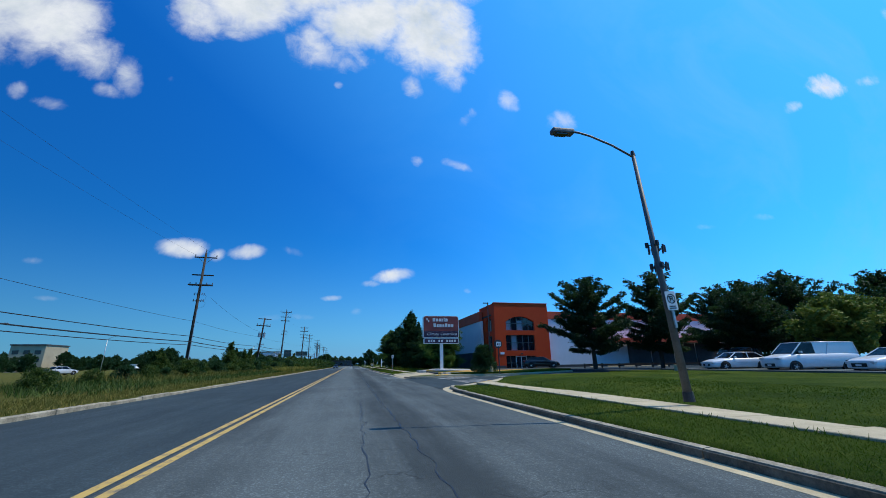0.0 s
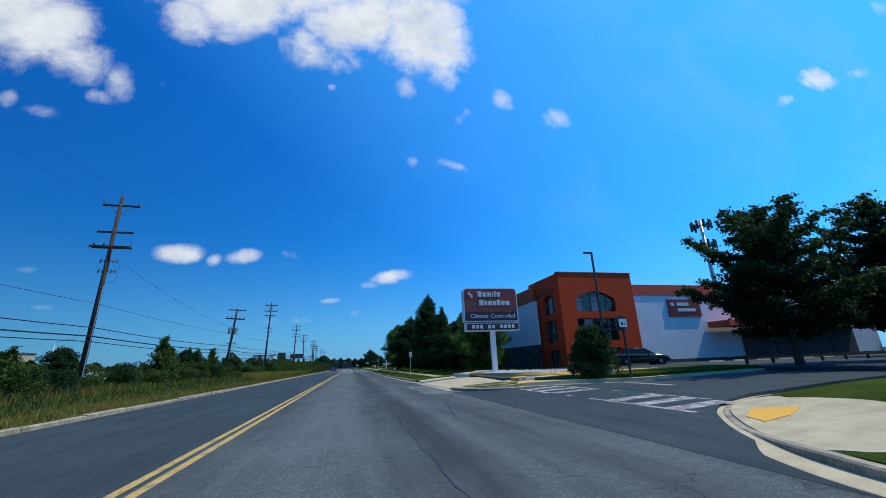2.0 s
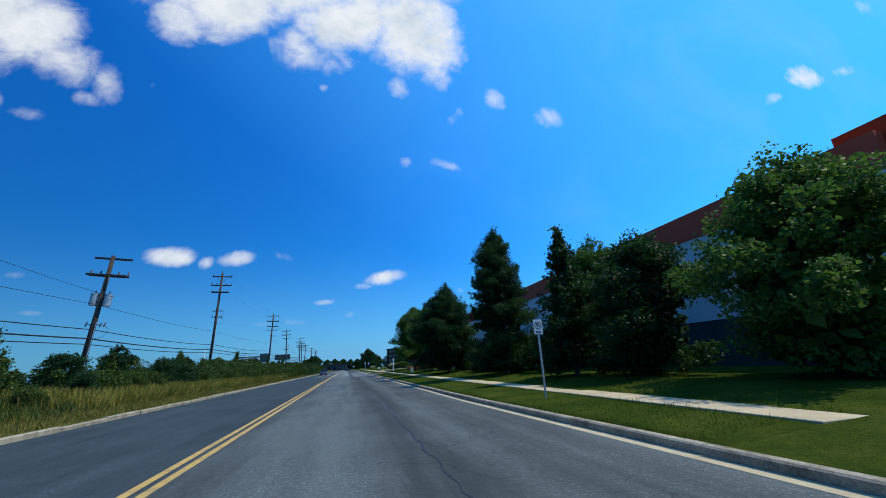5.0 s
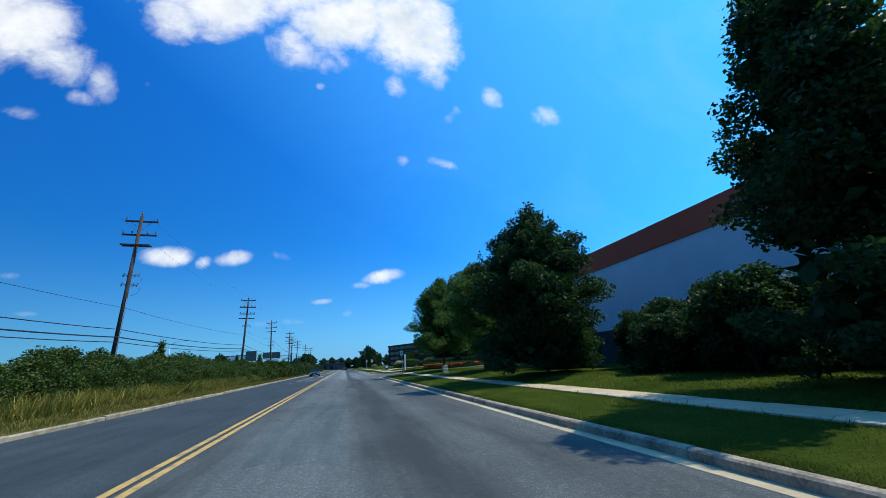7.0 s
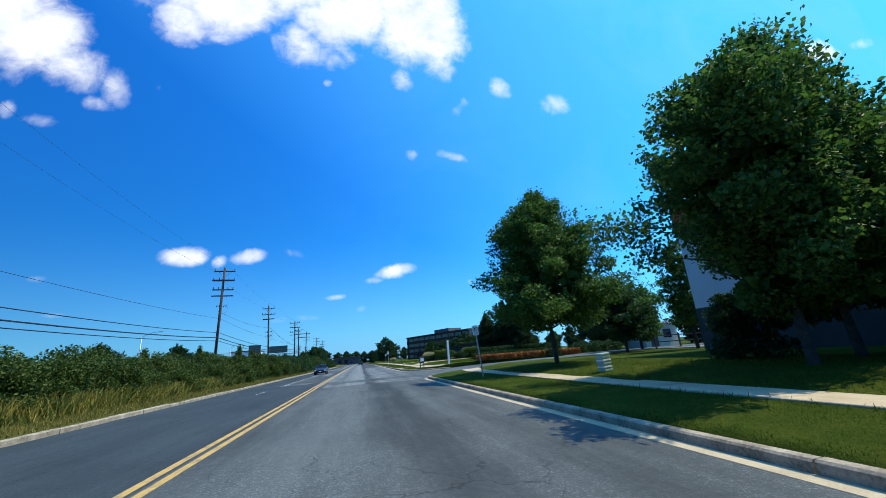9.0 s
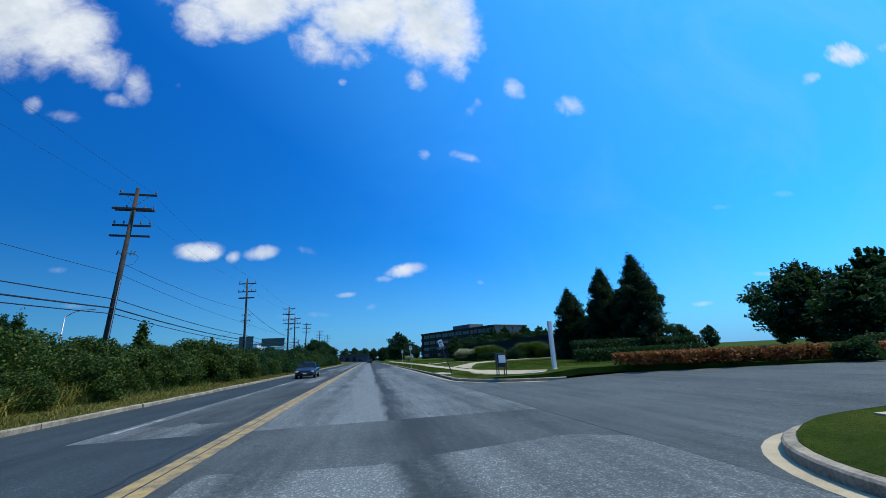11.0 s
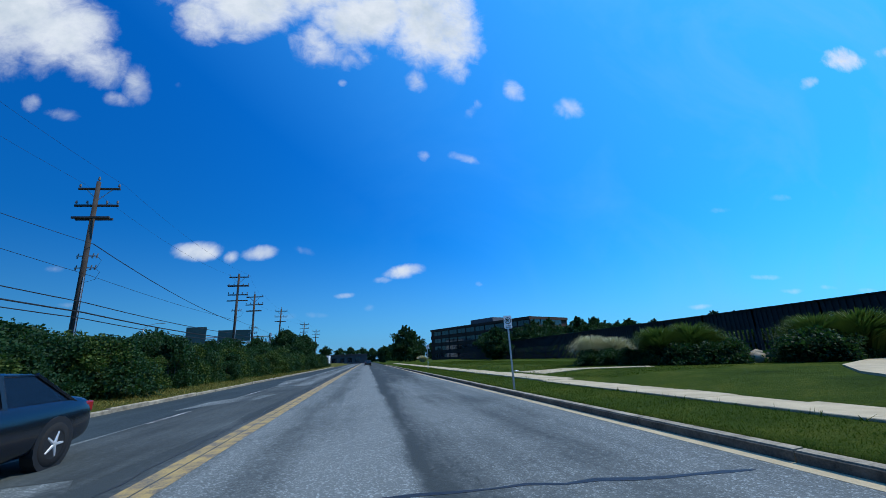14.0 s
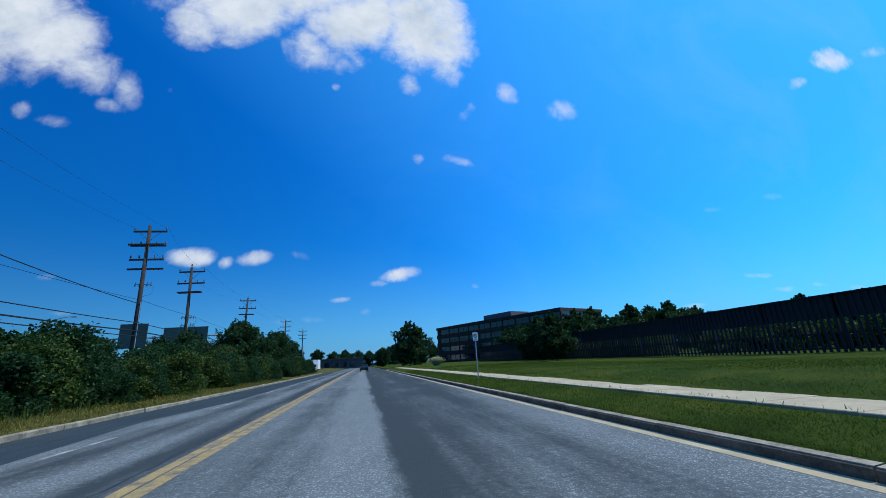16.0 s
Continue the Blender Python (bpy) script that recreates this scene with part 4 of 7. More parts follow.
def patch(name, x0, x1, y0, y1, mat, label, seed, z=0.0028):
    r = random.Random(seed)
    pts = []
    for (a, b, c, d) in ((x0, y0, x1, y0), (x1, y0, x1, y1), (x1, y1, x0, y1), (x0, y1, x0, y0)):
        for k in range(6):
            t = k / 6
            pts.append((a + (c - a) * t + r.uniform(-0.16, 0.16), b + (d - b) * t + r.uniform(-0.5, 0.5)))
    bm = B()
    bm.faces.new([bm.verts.new((x, y, z)) for x, y in pts])
    structure(name, bm, mat, label, "road patch")


patch("road_patch", -8.6, -6.1, 124, 262, ASPHALT_NEW, "dark strip of newer asphalt by the kerb", 2)
patch("road_patch", -5.6, -3.4, 128, 146, ASPHALT_OLD, "grey worn patch of asphalt", 3)
patch("road_patch", -5.85, -3.6, 157, 178, ASPHALT_OLD, "darker grey patch of asphalt in the far lane", 14, 0.0034)
patch("road_patch", -1.5, 0.15, 77.5, 89, ASPHALT_PALE, "pale worn patch in the lane", 5)
patch("road_patch", -2.2, 4.7, 119.2, 122.5, ASPHALT_WORN, "pale worn band of asphalt across the lane", 7)
patch("road_patch", 3.4, 4.7, 37.6, 45, ASPHALT_WORN, "pale worn asphalt along the gutter", 9)


def worn_wedge(pts, label):
    bm = B()
    bm.faces.new([bm.verts.new((x, y, 0.0036)) for x, y in pts])
    structure("road_patch", bm, ASPHALT_WORN, label, "road patch")


worn_wedge([(-6.2, 180.0), (-6.9, 187.0), (-6.3, 192.0), (-5.6, 197.0), (-4.9, 191.0), (-4.2, 184.5), (-3.8, 181.5), (-5.0, 180.6)], "pale wedge of worn asphalt between the lanes")
worn_wedge([(-6.6, 166.0), (-5.6, 168.0), (-4.6, 169.0), (-4.4, 171.5), (-5.6, 171.0), (-6.5, 169.0)], "pale wedge of worn asphalt between the lanes")


# ---- plants ----
def crown_points(rng, envelope, clumps, per, spread):
    """Leaf places in clumps; envelope gives a random clump centre."""
    out = []
    for i in range(clumps):
        c, s = envelope(rng)
        p = rng.normal(size=(per, 3))
        p /= np.linalg.norm(p, axis=1)[:, None] + 1e-9
        p *= (rng.uniform(0.15, 1.0, per) ** 0.5)[:, None] * spread * s
        p[:, 2] *= 0.75
        out.append(np.asarray(c) + p)
    return np.concatenate(out)


# crown outlines: (part of the crown's height, part of its radius)
OVAL = ((0.0, 0.45), (0.12, 0.8), (0.35, 1.0), (0.6, 0.88), (0.8, 0.6), (0.93, 0.28), (1.0, 0.05))
CONE = ((0.0, 0.9), (0.1, 1.0), (0.35, 0.8), (0.6, 0.52), (0.8, 0.28), (1.0, 0.03))
FULL = ((0.0, 0.8), (0.15, 0.95), (0.4, 1.0), (0.62, 0.9), (0.8, 0.62), (0.92, 0.36), (1.0, 0.08))
VASE = ((0.0, 0.3), (0.2, 0.62), (0.45, 0.95), (0.65, 1.0), (0.82, 0.75), (0.94, 0.4), (1.0, 0.08))


def make_crown(rng, height, bottom, radius, outline, clumps, per, size, spread, sprigs, uneven, flat, arms=()):
    """Leaves in branch sprays along the outline, pointed sprigs beyond it and coarse foliage within."""
    groups, sizes = [], []
    shift = rng.uniform(0, 50)

    def lumpy(t, a):
        return 1.0 + uneven * 1.6 * noise.noise((1.3 * math.cos(a) + shift, 1.3 * math.sin(a), t * 3.2))

    for i in range(clumps):
        t = rng.uniform(0.0, 0.97)
        a = rng.uniform(0, 2 * math.pi)
        r = radius * lerp_table(t, outline) * lumpy(t, a)
        q = max(0.0, r - 0.35 * spread) * rng.uniform(0.2, 1.0) ** 0.42
        z = bottom + (height - bottom) * t
        k = rng.uniform(0.5, 1.25) * min(1.0, 0.35 + r / max(radius, 0.1))
        n = int(per * k * k) + 20
        d = np.array([math.cos(a), math.sin(a), rng.uniform(-0.15, 0.75)])
        d /= np.linalg.norm(d)
        p = rng.normal(size=(n, 3))
        p /= np.linalg.norm(p, axis=1)[:, None] + 1e-9
        p *= (rng.uniform(0.1, 1.0, n) ** 0.45)[:, None] * spread * k
        p[:, 2] *= flat
        p += np.outer(p @ d, d) * 0.5
        groups.append(np.array([q * math.cos(a), q * math.sin(a), z]) + p)
        sizes.append(np.full(n, size))
    for i in range(sprigs):
        t = rng.uniform(0.25, 1.0) ** 0.7
        a = rng.uniform(0, 2 * math.pi)
        r = radius * lerp_table(t, outline) * lumpy(t, a) * rng.uniform(0.6, 1.04)
        n = 40
        d = np.array([math.cos(a) * (1.1 - t), math.sin(a) * (1.1 - t), 0.55 + 0.7 * t])
        d /= np.linalg.norm(d)
        l = rng.uniform(0.5, 1.1) * spread
        p = np.outer(rng.uniform(0, 1, n) * l, d) + rng.normal(size=(n, 3)) * np.linspace(0.16, 0.05, n)[:, None]
        groups.append(np.array([r * math.cos(a), r * math.sin(a), bottom + (height - bottom) * t - 0.25 * l]) + p)
        sizes.append(np.full(n, size * 0.9))
    for x, y, z, reach in arms:
        n = int(420 * reach)
        p = rng.normal(size=(n, 3)) * np.array([0.32, 0.42, 0.26]) * reach
        groups.append(np.array([x, y, z]) + p)
        sizes.append(np.full(n, size))
    n = clumps * (12 if flat > 0.5 else 5)
    t = rng.uniform(0.03, 0.85, n)
    r = np.array([lerp_table(v, outline) for v in t]) * radius * 0.62 * np.sqrt(rng.uniform(0, 1, n))
    a = rng.uniform(0, 2 * math.pi, n)
    groups.append(np.column_stack([r * np.cos(a), r * np.sin(a), bottom + (height - bottom) * t]))
    sizes.append(np.full(n, min(0.5, 0.13 * radius + 0.1)))
    pts = np.concatenate(groups)
    pts[:, 2] = np.maximum(pts[:, 2], 0.1)
    return leaf_quads(pts, np.concatenate(sizes), rng, 0.25)


def make_tree(name, label, height, bottom, radius, leaf, seed, clumps=60, per=170, size=0.17, spread=0.75, outline=OVAL, trunk_r=0.11, bark=None, category="tree", limbs=9, sprigs=0, uneven=0.35, flat=0.62, arms=()):
    rng = np.random.default_rng(seed)
    rnd = random.Random(seed)
    tree = thing(name, label, category)
    bm = B()
    lean = (rnd.uniform(-0.15, 0.15), rnd.uniform(-0.15, 0.15))
    top = (lean[0], lean[1], bottom + (height - bottom) * 0.72)
    tube(bm, [(0, 0, -0.25), (0, 0, 0.15), (lean[0] * 0.3, lean[1] * 0.3, bottom * 0.6 + 0.2), (lean[0] * 0.7, lean[1] * 0.7, bottom + 0.5), top],
         [trunk_r * 1.7, trunk_r * 1.15, trunk_r, trunk_r * 0.8, trunk_r * 0.2], 9)
    boughs = []
    for i in range(limbs):
        z = bottom * 0.85 + (height - bottom) * (0.02 + 0.55 * i / limbs)
        a = i * 2.4 + rnd.uniform(-0.4, 0.4)
        l = radius * rnd.uniform(0.6, 0.9) * (1 - 0.4 * i / limbs)
        e = (l * math.cos(a), l * math.sin(a), z + l * (0.1 if outline is CONE else 0.6))
        mid = (e[0] * 0.45, e[1] * 0.45, z + (e[2] - z) * 0.35)
        boughs.append(([(lean[0] * 0.5, lean[1] * 0.5, z), mid, e], [trunk_r * 0.42, trunk_r * 0.28, trunk_r * 0.07]))
    for x, y, z, reach in arms:
        boughs.append(([(0, 0, z - 1.4), (x * 0.5, y * 0.5, z - 0.6), (x, y, z)], [trunk_r * 0.5, trunk_r * 0.3, trunk_r * 0.08]))
    if limbs < 9:
        for line, radii in boughs:
            tube(bm, line, radii, 6)
    trunk = part("trunk", bm, bark or BARK, tree, smooth=True)
    if limbs >= 9:
        for line, radii in boughs:
            part("limb", tube(B(), line, radii, 6), bark or BARK, trunk, smooth=True)
    crown = new("crown", quads_mesh("crown", make_crown(rng, height, bottom, radius, outline, clumps, per, size, spread, sprigs, uneven, flat, arms), leaf))
    crown.parent = tree
    return tree


def put(ob, x, y, z=None, turn=0.0, scale=1.0):
    z = verge(x, y) if z is None else z
    ob.scale = (scale, scale, scale)
    m = pose(x, y, z, 0, 0, turn)
    ob.matrix_basis = m @ Matrix.Diagonal((scale, scale, scale, 1))
    return ob




# ---- storage building ----
RED_TRIM = surface("brick-red parapet panels", (0.52, 0.075, 0.035), (0.64, 0.105, 0.05), 0.75, 0, 30, 0.6, 0.1, own=False)
ORANGE = surface("orange render", (0.50, 0.038, 0.004), (0.60, 0.056, 0.008), 0.8, 0, 40, 0.5, 0.12, own=False)
WALL_WHITE = surface("white metal wall", (0.56, 0.59, 0.62), (0.70, 0.72, 0.74), 0.7, 0, 20, 0.4, 0.05, own=False)
BASE_GREY = surface("dark grey block plinth", (0.035, 0.037, 0.04), (0.075, 0.077, 0.08), 0.85, 0, 25, 0.8, 0.1, own=False)
FRAME = surface("bronze window frame", (0.11, 0.1, 0.09), (0.2, 0.18, 0.16), 0.45, 0.3, 40, 3, 0.0)
CURTAIN = surface("pale blind behind glass", (0.2, 0.22, 0.25), (0.32, 0.34, 0.36), 0.4, 0, 20, 3, 0.0)
SIGN_RED = surface("dull red sign face", (0.17, 0.035, 0.03), (0.24, 0.055, 0.045), 0.35, 0, 10, 1.0, 0.0)
SIGN_PURPLE = surface("dark purple sign face", (0.035, 0.018, 0.035), (0.06, 0.03, 0.055), 0.35, 0, 10, 1.0, 0.0)
SIGN_PALE = surface("pale sign lettering", (0.5, 0.5, 0.5), (0.62, 0.62, 0.62), 0.5, 0, 10, 2, 0.0)
GZ = 0.3


def window_unit(parent, x0, x1, z0, z1, y, cols, rows, arch=0.0, axis="y", blinds=()):
    """Glazed opening with mullions; the glass lies behind the face at y (or x, for a side wall)."""
    def bx(a0, a1, d0, d1, c0, c1):
        return box(B(), *( (a0, a1, d0, d1) if axis == "y" else (d0, d1, a0, a1)), c0, c1)

    win = part("window", bx(x0, x1, y + 0.20, y + 0.24, z0, z1), GLASS_DARK, parent)
    for k in range(cols + 1):
        c = x0 + (x1 - x0) * k / cols
        top = z1 - arch * (2 * (c - (x0 + x1) / 2) / (x1 - x0)) ** 2
        part("mullion", bx(c - 0.045, c + 0.045, y + 0.12, y + 0.2, z0, top), FRAME, win)
    for k in range(rows + 1):
        c = z0 + (z1 - z0) * k / rows
        if arch and k == rows:
            continue
        part("transom", bx(x0, x1, y + 0.13, y + 0.2, c - 0.04, c + 0.04), FRAME, win)
    for k in blinds:
        a, b = x0 + (x1 - x0) * k / cols, x0 + (x1 - x0) * (k + 1) / cols
        part("blind", bx(a + 0.06, b - 0.06, y + 0.185, y + 0.198, z0 + 0.05, z1 - arch * 0.7 - 0.05), CURTAIN, win)
    return win


def wall_with_holes(x0, x1, z0, z1, holes, y0, y1, axis="y", arch=0.0):
    """Thick wall plane with rectangular openings cut through; the first hole may have an arched head."""
    xs = sorted({x0, x1, *[h[0] for h in holes], *[h[1] for h in holes]})
    zs = sorted({z0, z1, *[h[2] for h in holes], *[h[3] for h in holes]})
    bm = B()
    for a, b in zip(xs, xs[1:]):
        for c, d in zip(zs, zs[1:]):
            mx, mz = (a + b) / 2, (c + d) / 2
            if any(h[0] < mx < h[1] and h[2] < mz < h[3] for h in holes):
                continue
            box(bm, *((a, b, y0, y1) if axis == "y" else (y0, y1, a, b)), c, d)
    if arch:
        h = holes[0]
        n = 12
        m = (h[0] + h[1]) / 2
        for k in range(n):
            a, b = h[0] + (h[1] - h[0]) * k / n, h[0] + (h[1] - h[0]) * (k + 1) / n
            za, zb = [h[3] - arch * (2 * (q - m) / (h[1] - h[0])) ** 2 for q in (a, b)]
            v = []
            for yy in (y0, y1):
                for q, zz in ((a, za), (b, zb), (b, h[3]), (a, h[3])):
                    v.append(bm.verts.new((q, yy, zz) if axis == "y" else (yy, q, zz)))
            for f in ((0, 1, 2, 3), (7, 6, 5, 4), (0, 4, 5, 1)):
                try:
                    bm.faces.new([v[i] for i in f])
                except ValueError:
                    pass
    bmesh.ops.remove_doubles(bm, verts=bm.verts[:], dist=0.002)
    bmesh.ops.recalc_face_normals(bm, faces=bm.faces[:])
    return bm


def storage_building():
    ob = thing("storage_building", "white and orange three-storey self-storage building with red parapet", "building")
    X0, X1, Y0b, Y1b = 19.0, 62.0, 52.6, 111.1
    side_windows = [(78.4, 79.25, 2.98, 5.05), (78.4, 79.25, 5.65, 7.42)]
    part("side_wall", wall_with_holes(56.5, Y1b, 2.9, 7.5, side_windows, X0, X0 + 0.35, "x"), WALL_WHITE, ob)
    for w in side_windows:
        window_unit(ob, w[0], w[1], w[2], w[3], X0, 2, 2, 0.0, "x")
    part("wall", box(B(), X0 + 0.35, X1, Y1b - 0.35, Y1b, GZ, 7.5), WALL_WHITE, ob)
    part("front_wall", box(B(), 27.9, X1, Y0b, Y0b + 0.35, 0.95, 7.5), WALL_WHITE, ob)
    part("far_wall", box(B(), X1 - 0.3, X1, Y0b + 0.35, Y1b - 0.35, GZ, 7.5), WALL_WHITE, ob)
    part("plinth", box(B(), X0 - 0.04, X0 + 0.35, 56.5, Y1b, GZ - 0.2, 2.9), BASE_GREY, ob)
    part("plinth", box(B(), 27.9, X1, Y0b - 0.04, Y0b + 0.35, GZ, 0.95), BASE_GREY, ob)
    part("parapet", box(B(), X0 - 0.08, X0 + 0.4, 57.0, Y1b + 0.08, 7.5, 9.0, 0.02), RED_TRIM, ob)
    part("parapet", box(B(), 27.85, X1, Y0b - 0.08, Y0b + 0.4, 7.5, 8.62, 0.02), RED_TRIM, ob)
    part("parapet", box(B(), X0 + 0.4, X1, Y1b - 0.4, Y1b + 0.08, 7.5, 9.0, 0.02), RED_TRIM, ob)
    part("roof", box(B(), X0 + 0.4, X1 - 0.3, Y0b + 0.4, Y1b - 0.4, 7.9, 8.1), BASE_GREY, ob)
    # corner tower
    tx0, tx1, ty0, ty1, top = 19.5, 27.85, 51.9, 58.5, 9.62
    front = [(21.2, 25.6, 5.75, 7.75), (21.1, 25.5, 2.95, 5.1), (21.0, 25.5, GZ, 2.25)]
    part("tower_front", wall_with_holes(tx0, tx1, GZ, top, front, ty0, ty0 + 0.5, "y", 0.75), ORANGE, ob)
    window_unit(ob, 21.2, 25.6, 5.75, 7.75, ty0 + 0.1, 5, 2, 0.75, "y", (0, 2))
    window_unit(ob, 21.1, 25.5, 2.95, 5.1, ty0 + 0.1, 5, 2, 0.0, "y", (1,))
    window_unit(ob, 21.0, 22.5, GZ, 2.25, ty0 + 0.1, 2, 2)
    window_unit(ob, 24.2, 25.5, GZ, 2.25, ty0 + 0.1, 2, 2)
    door = part("door", box(B(), 22.56, 24.14, ty0 + 0.3, ty0 + 0.34, GZ, 2.2), GLASS_DARK, ob, "glazed entrance door with pale frame")
    for a, b, c, d in ((22.52, 22.62, GZ, 2.25), (24.08, 24.18, GZ, 2.25), (23.3, 23.4, GZ, 2.12), (22.62, 24.08, 2.1, 2.22)):
        part("door_frame", box(B(), a, b, ty0 + 0.22, ty0 + 0.3, c, d), SIGN_WHITE, door)
    part("handle", rod(B(), (23.22, ty0 + 0.2, 1.0), (23.22, ty0 + 0.2, 1.5), 0.02), STEEL, door)
    side = [(53.2, 55.4, 5.75, 7.75), (53.2, 55.4, 2.95, 5.1), (53.2, 55.4, 0.4, 2.25)]
    part("tower_side", wall_with_holes(ty0 + 0.5, ty1, GZ, top - 0.02, side, tx0, tx0 + 0.5, "x", 0.5), ORANGE, ob)
    for i, w in enumerate(side):
        window_unit(ob, w[0], w[1], w[2], w[3], tx0 + 0.1, 3, 2, 0.5 if i == 0 else 0.0, "x", (1,) if i == 0 else ())
    part("tower_side", box(B(), tx1 - 0.5, tx1, ty0 + 0.5, ty1, GZ, top - 0.02), ORANGE, ob)
    part("tower_back", box(B(), tx0 + 0.5, tx1 - 0.5, ty1 - 0.4, ty1, GZ, top - 0.02), ORANGE, ob)
    part("tower_roof", box(B(), tx0 + 0.5, tx1 - 0.5, ty0 + 0.5, ty1 - 0.4, 8.6, 8.8), BASE_GREY, ob)
    part("floor_slab", box(B(), tx0 + 0.5, tx1 - 0.5, ty0 + 0.5, ty1 - 0.4, 5.25, 5.45), BASE_GREY, ob)
    part("tower_plinth", box(B(), tx0 - 0.05, 20.95, ty0 - 0.05, ty0 + 0.02, GZ - 0.1, 0.95), BASE_GREY, ob)
    part("tower_plinth", box(B(), 25.55, tx1 + 0.03, ty0 - 0.05, ty0 + 0.02, GZ - 0.1, 0.95), BASE_GREY, ob)
    part("coping", box(B(), tx0 - 0.05, tx1 + 0.05, ty0 - 0.05, ty0 + 0.55, top, top + 0.1, 0.01), RED_TRIM, ob)
    part("notice_plate", box(B(), 20.15, 20.75, ty0 - 0.03, ty0, 2.45, 2.75), SIGN_WHITE, ob, "small white plate")
    part("wall_lamp", box(B(), 23.2, 23.5, ty0 - 0.2, ty0, 2.45, 2.6, 0.02), DARK_METAL, ob)
    # wall sign: brand shapes without letters
    panel = part("wall_sign", box(B(), 32.4, 36.5, Y0b - 0.14, Y0b, 5.25, 7.05, 0.02), SIGN_RED, ob, "dark red wall sign with pale bars")
    for a, b, c, d in ((33.5, 35.0, 6.35, 6.7), (33.5, 35.8, 5.75, 6.1), (32.75, 33.15, 6.35, 6.7)):
        part("bar", box(B(), a, b, Y0b - 0.17, Y0b - 0.14, c, d), SIGN_PALE, panel)
    # rear lane canopy and loading bays
    part("canopy", box(B(), 37.0, 58.0, Y0b - 2.6, Y0b - 0.1, 4.0, 4.6, 0.02), RED_TRIM, ob)
    for x in (41.2, 45.4, 49.6, 53.8):
        part("bay_door", box(B(), x, x + 4.0, Y0b - 0.12, Y0b - 0.06, 0.62, 3.95), BASE_GREY, ob)
    return ob


storage_building()


# ---- pylon sign ----
def text_mesh(words, size, mat, m, depth=0.02):
    cu = bpy.data.curves.new("words", "FONT")
    cu.body, cu.size, cu.extrude, cu.align_x, cu.align_y = words, size, depth, "LEFT", "CENTER"
    ob = bpy.data.objects.new("words", cu)
    scene.collection.objects.link(ob)
    bpy.context.view_layer.update()
    me = bpy.data.meshes.new_from_object(ob.evaluated_get(bpy.context.evaluated_depsgraph_get()))
    bpy.data.objects.remove(ob)
    me.materials.clear()
    me.materials.append(mat)
    out = new("lettering", me)
    out.matrix_basis = m
    return out


def rounded_panel(x0, x1, z0, z1, y0, y1, r):
    pts = []
    for cx, cz, a in ((x1 - r, z1 - r, 0), (x0 + r, z1 - r, 90), (x0 + 0.04, z0 + 0.04, 180), (x1 - 0.04, z0 + 0.04, 270)):
        q = r if a < 180 else 0.04
        for k in range(5):
            t = radians(a + 90 * k / 4)
            pts.append((cx + q * math.cos(t), cz + q * math.sin(t)))
    bm = B()
    f = [bm.verts.new((x, y0, z)) for x, z in pts]
    g = [bm.verts.new((x, y1, z)) for x, z in pts]
    bm.faces.new(f)
    bm.faces.new(g[::-1])
    for k in range(len(pts)):
        bm.faces.new((f[k], g[k], g[(k + 1) % len(pts)], f[(k + 1) % len(pts)]))
    bmesh.ops.recalc_face_normals(bm, faces=bm.faces[:])
    return bm


def pylon_sign():
    ob = thing("pylon_sign", "tall red and purple pylon sign on a white post", "sign", pose(10.82, 48.0, 0.5, 0, 0, -2))
    part("post", box(B(), -0.19, 0.19, -0.17, 0.17, -0.3, 3.4, 0.03), WHITE_PAINT, ob, "white painted steel post")
    part("cabinet", rounded_panel(-2.35, 2.2, 3.95, 6.65, -0.3, 0.3, 0.28), SIGN_WHITE, ob)
    part("cabinet", rounded_panel(-2.25, 2.2, 3.22, 3.86, -0.3, 0.3, 0.05), SIGN_WHITE, ob)
    red = part("sign_face", rounded_panel(-2.27, 2.12, 4.75, 6.58, -0.335, -0.3, 0.24), SIGN_RED, ob, "dull red sign face")
    part("sign_face", rounded_panel(-2.27, 2.12, 4.02, 4.74, -0.334, -0.3, 0.03), SIGN_PURPLE, ob, "dark purple sign face")
    low = part("sign_face", rounded_panel(-2.18, 2.13, 3.29, 3.79, -0.334, -0.3, 0.03), SIGN_PURPLE, ob, "dark purple sign face")
    # brand words as plain bars
    r = random.Random(4)
    for x0, widths, z, h in ((-1.15, (0.34, 0.3, 0.34, 0.12, 0.12, 0.3), 6.12, 0.36), (-1.05, (0.36, 0.22, 0.32, 0.26, 0.3, 0.32, 0.3), 5.42, 0.36)):
        x = x0
        for k, w in enumerate(widths):
            hh = h * (1.25 if k in (0, 4) else 1.0)
            part("bar", box(B(), x, x + w, -0.36, -0.335, z - h / 2, z - h / 2 + hh, 0.012), SIGN_PALE, red)
            x += w + 0.08
    for x, z in ((-1.95, 6.2), (-1.75, 6.0)):
        part("bar", box(B(), x, x + 0.16, -0.36, -0.335, z - 0.13, z + 0.13, 0.012), SIGN_PALE, red)
    for k in range(11):
        if k in (3, 6):
            continue
        part("bar", box(B(), -1.75 + k * 0.33, -1.53 + k * 0.33, -0.36, -0.334, 3.41, 3.68, 0.012), SIGN_PALE, low)
    for word, x in (("Climate", -1.85), ("Controlled", -0.17)):
        words = text_mesh(word, 0.47, SIGN_PALE, Matrix.Translation((x, -0.345, 4.38)) @ Euler((radians(90), 0, 0)).to_matrix().to_4x4())
        words.parent = ob
    return ob


pylon_sign()


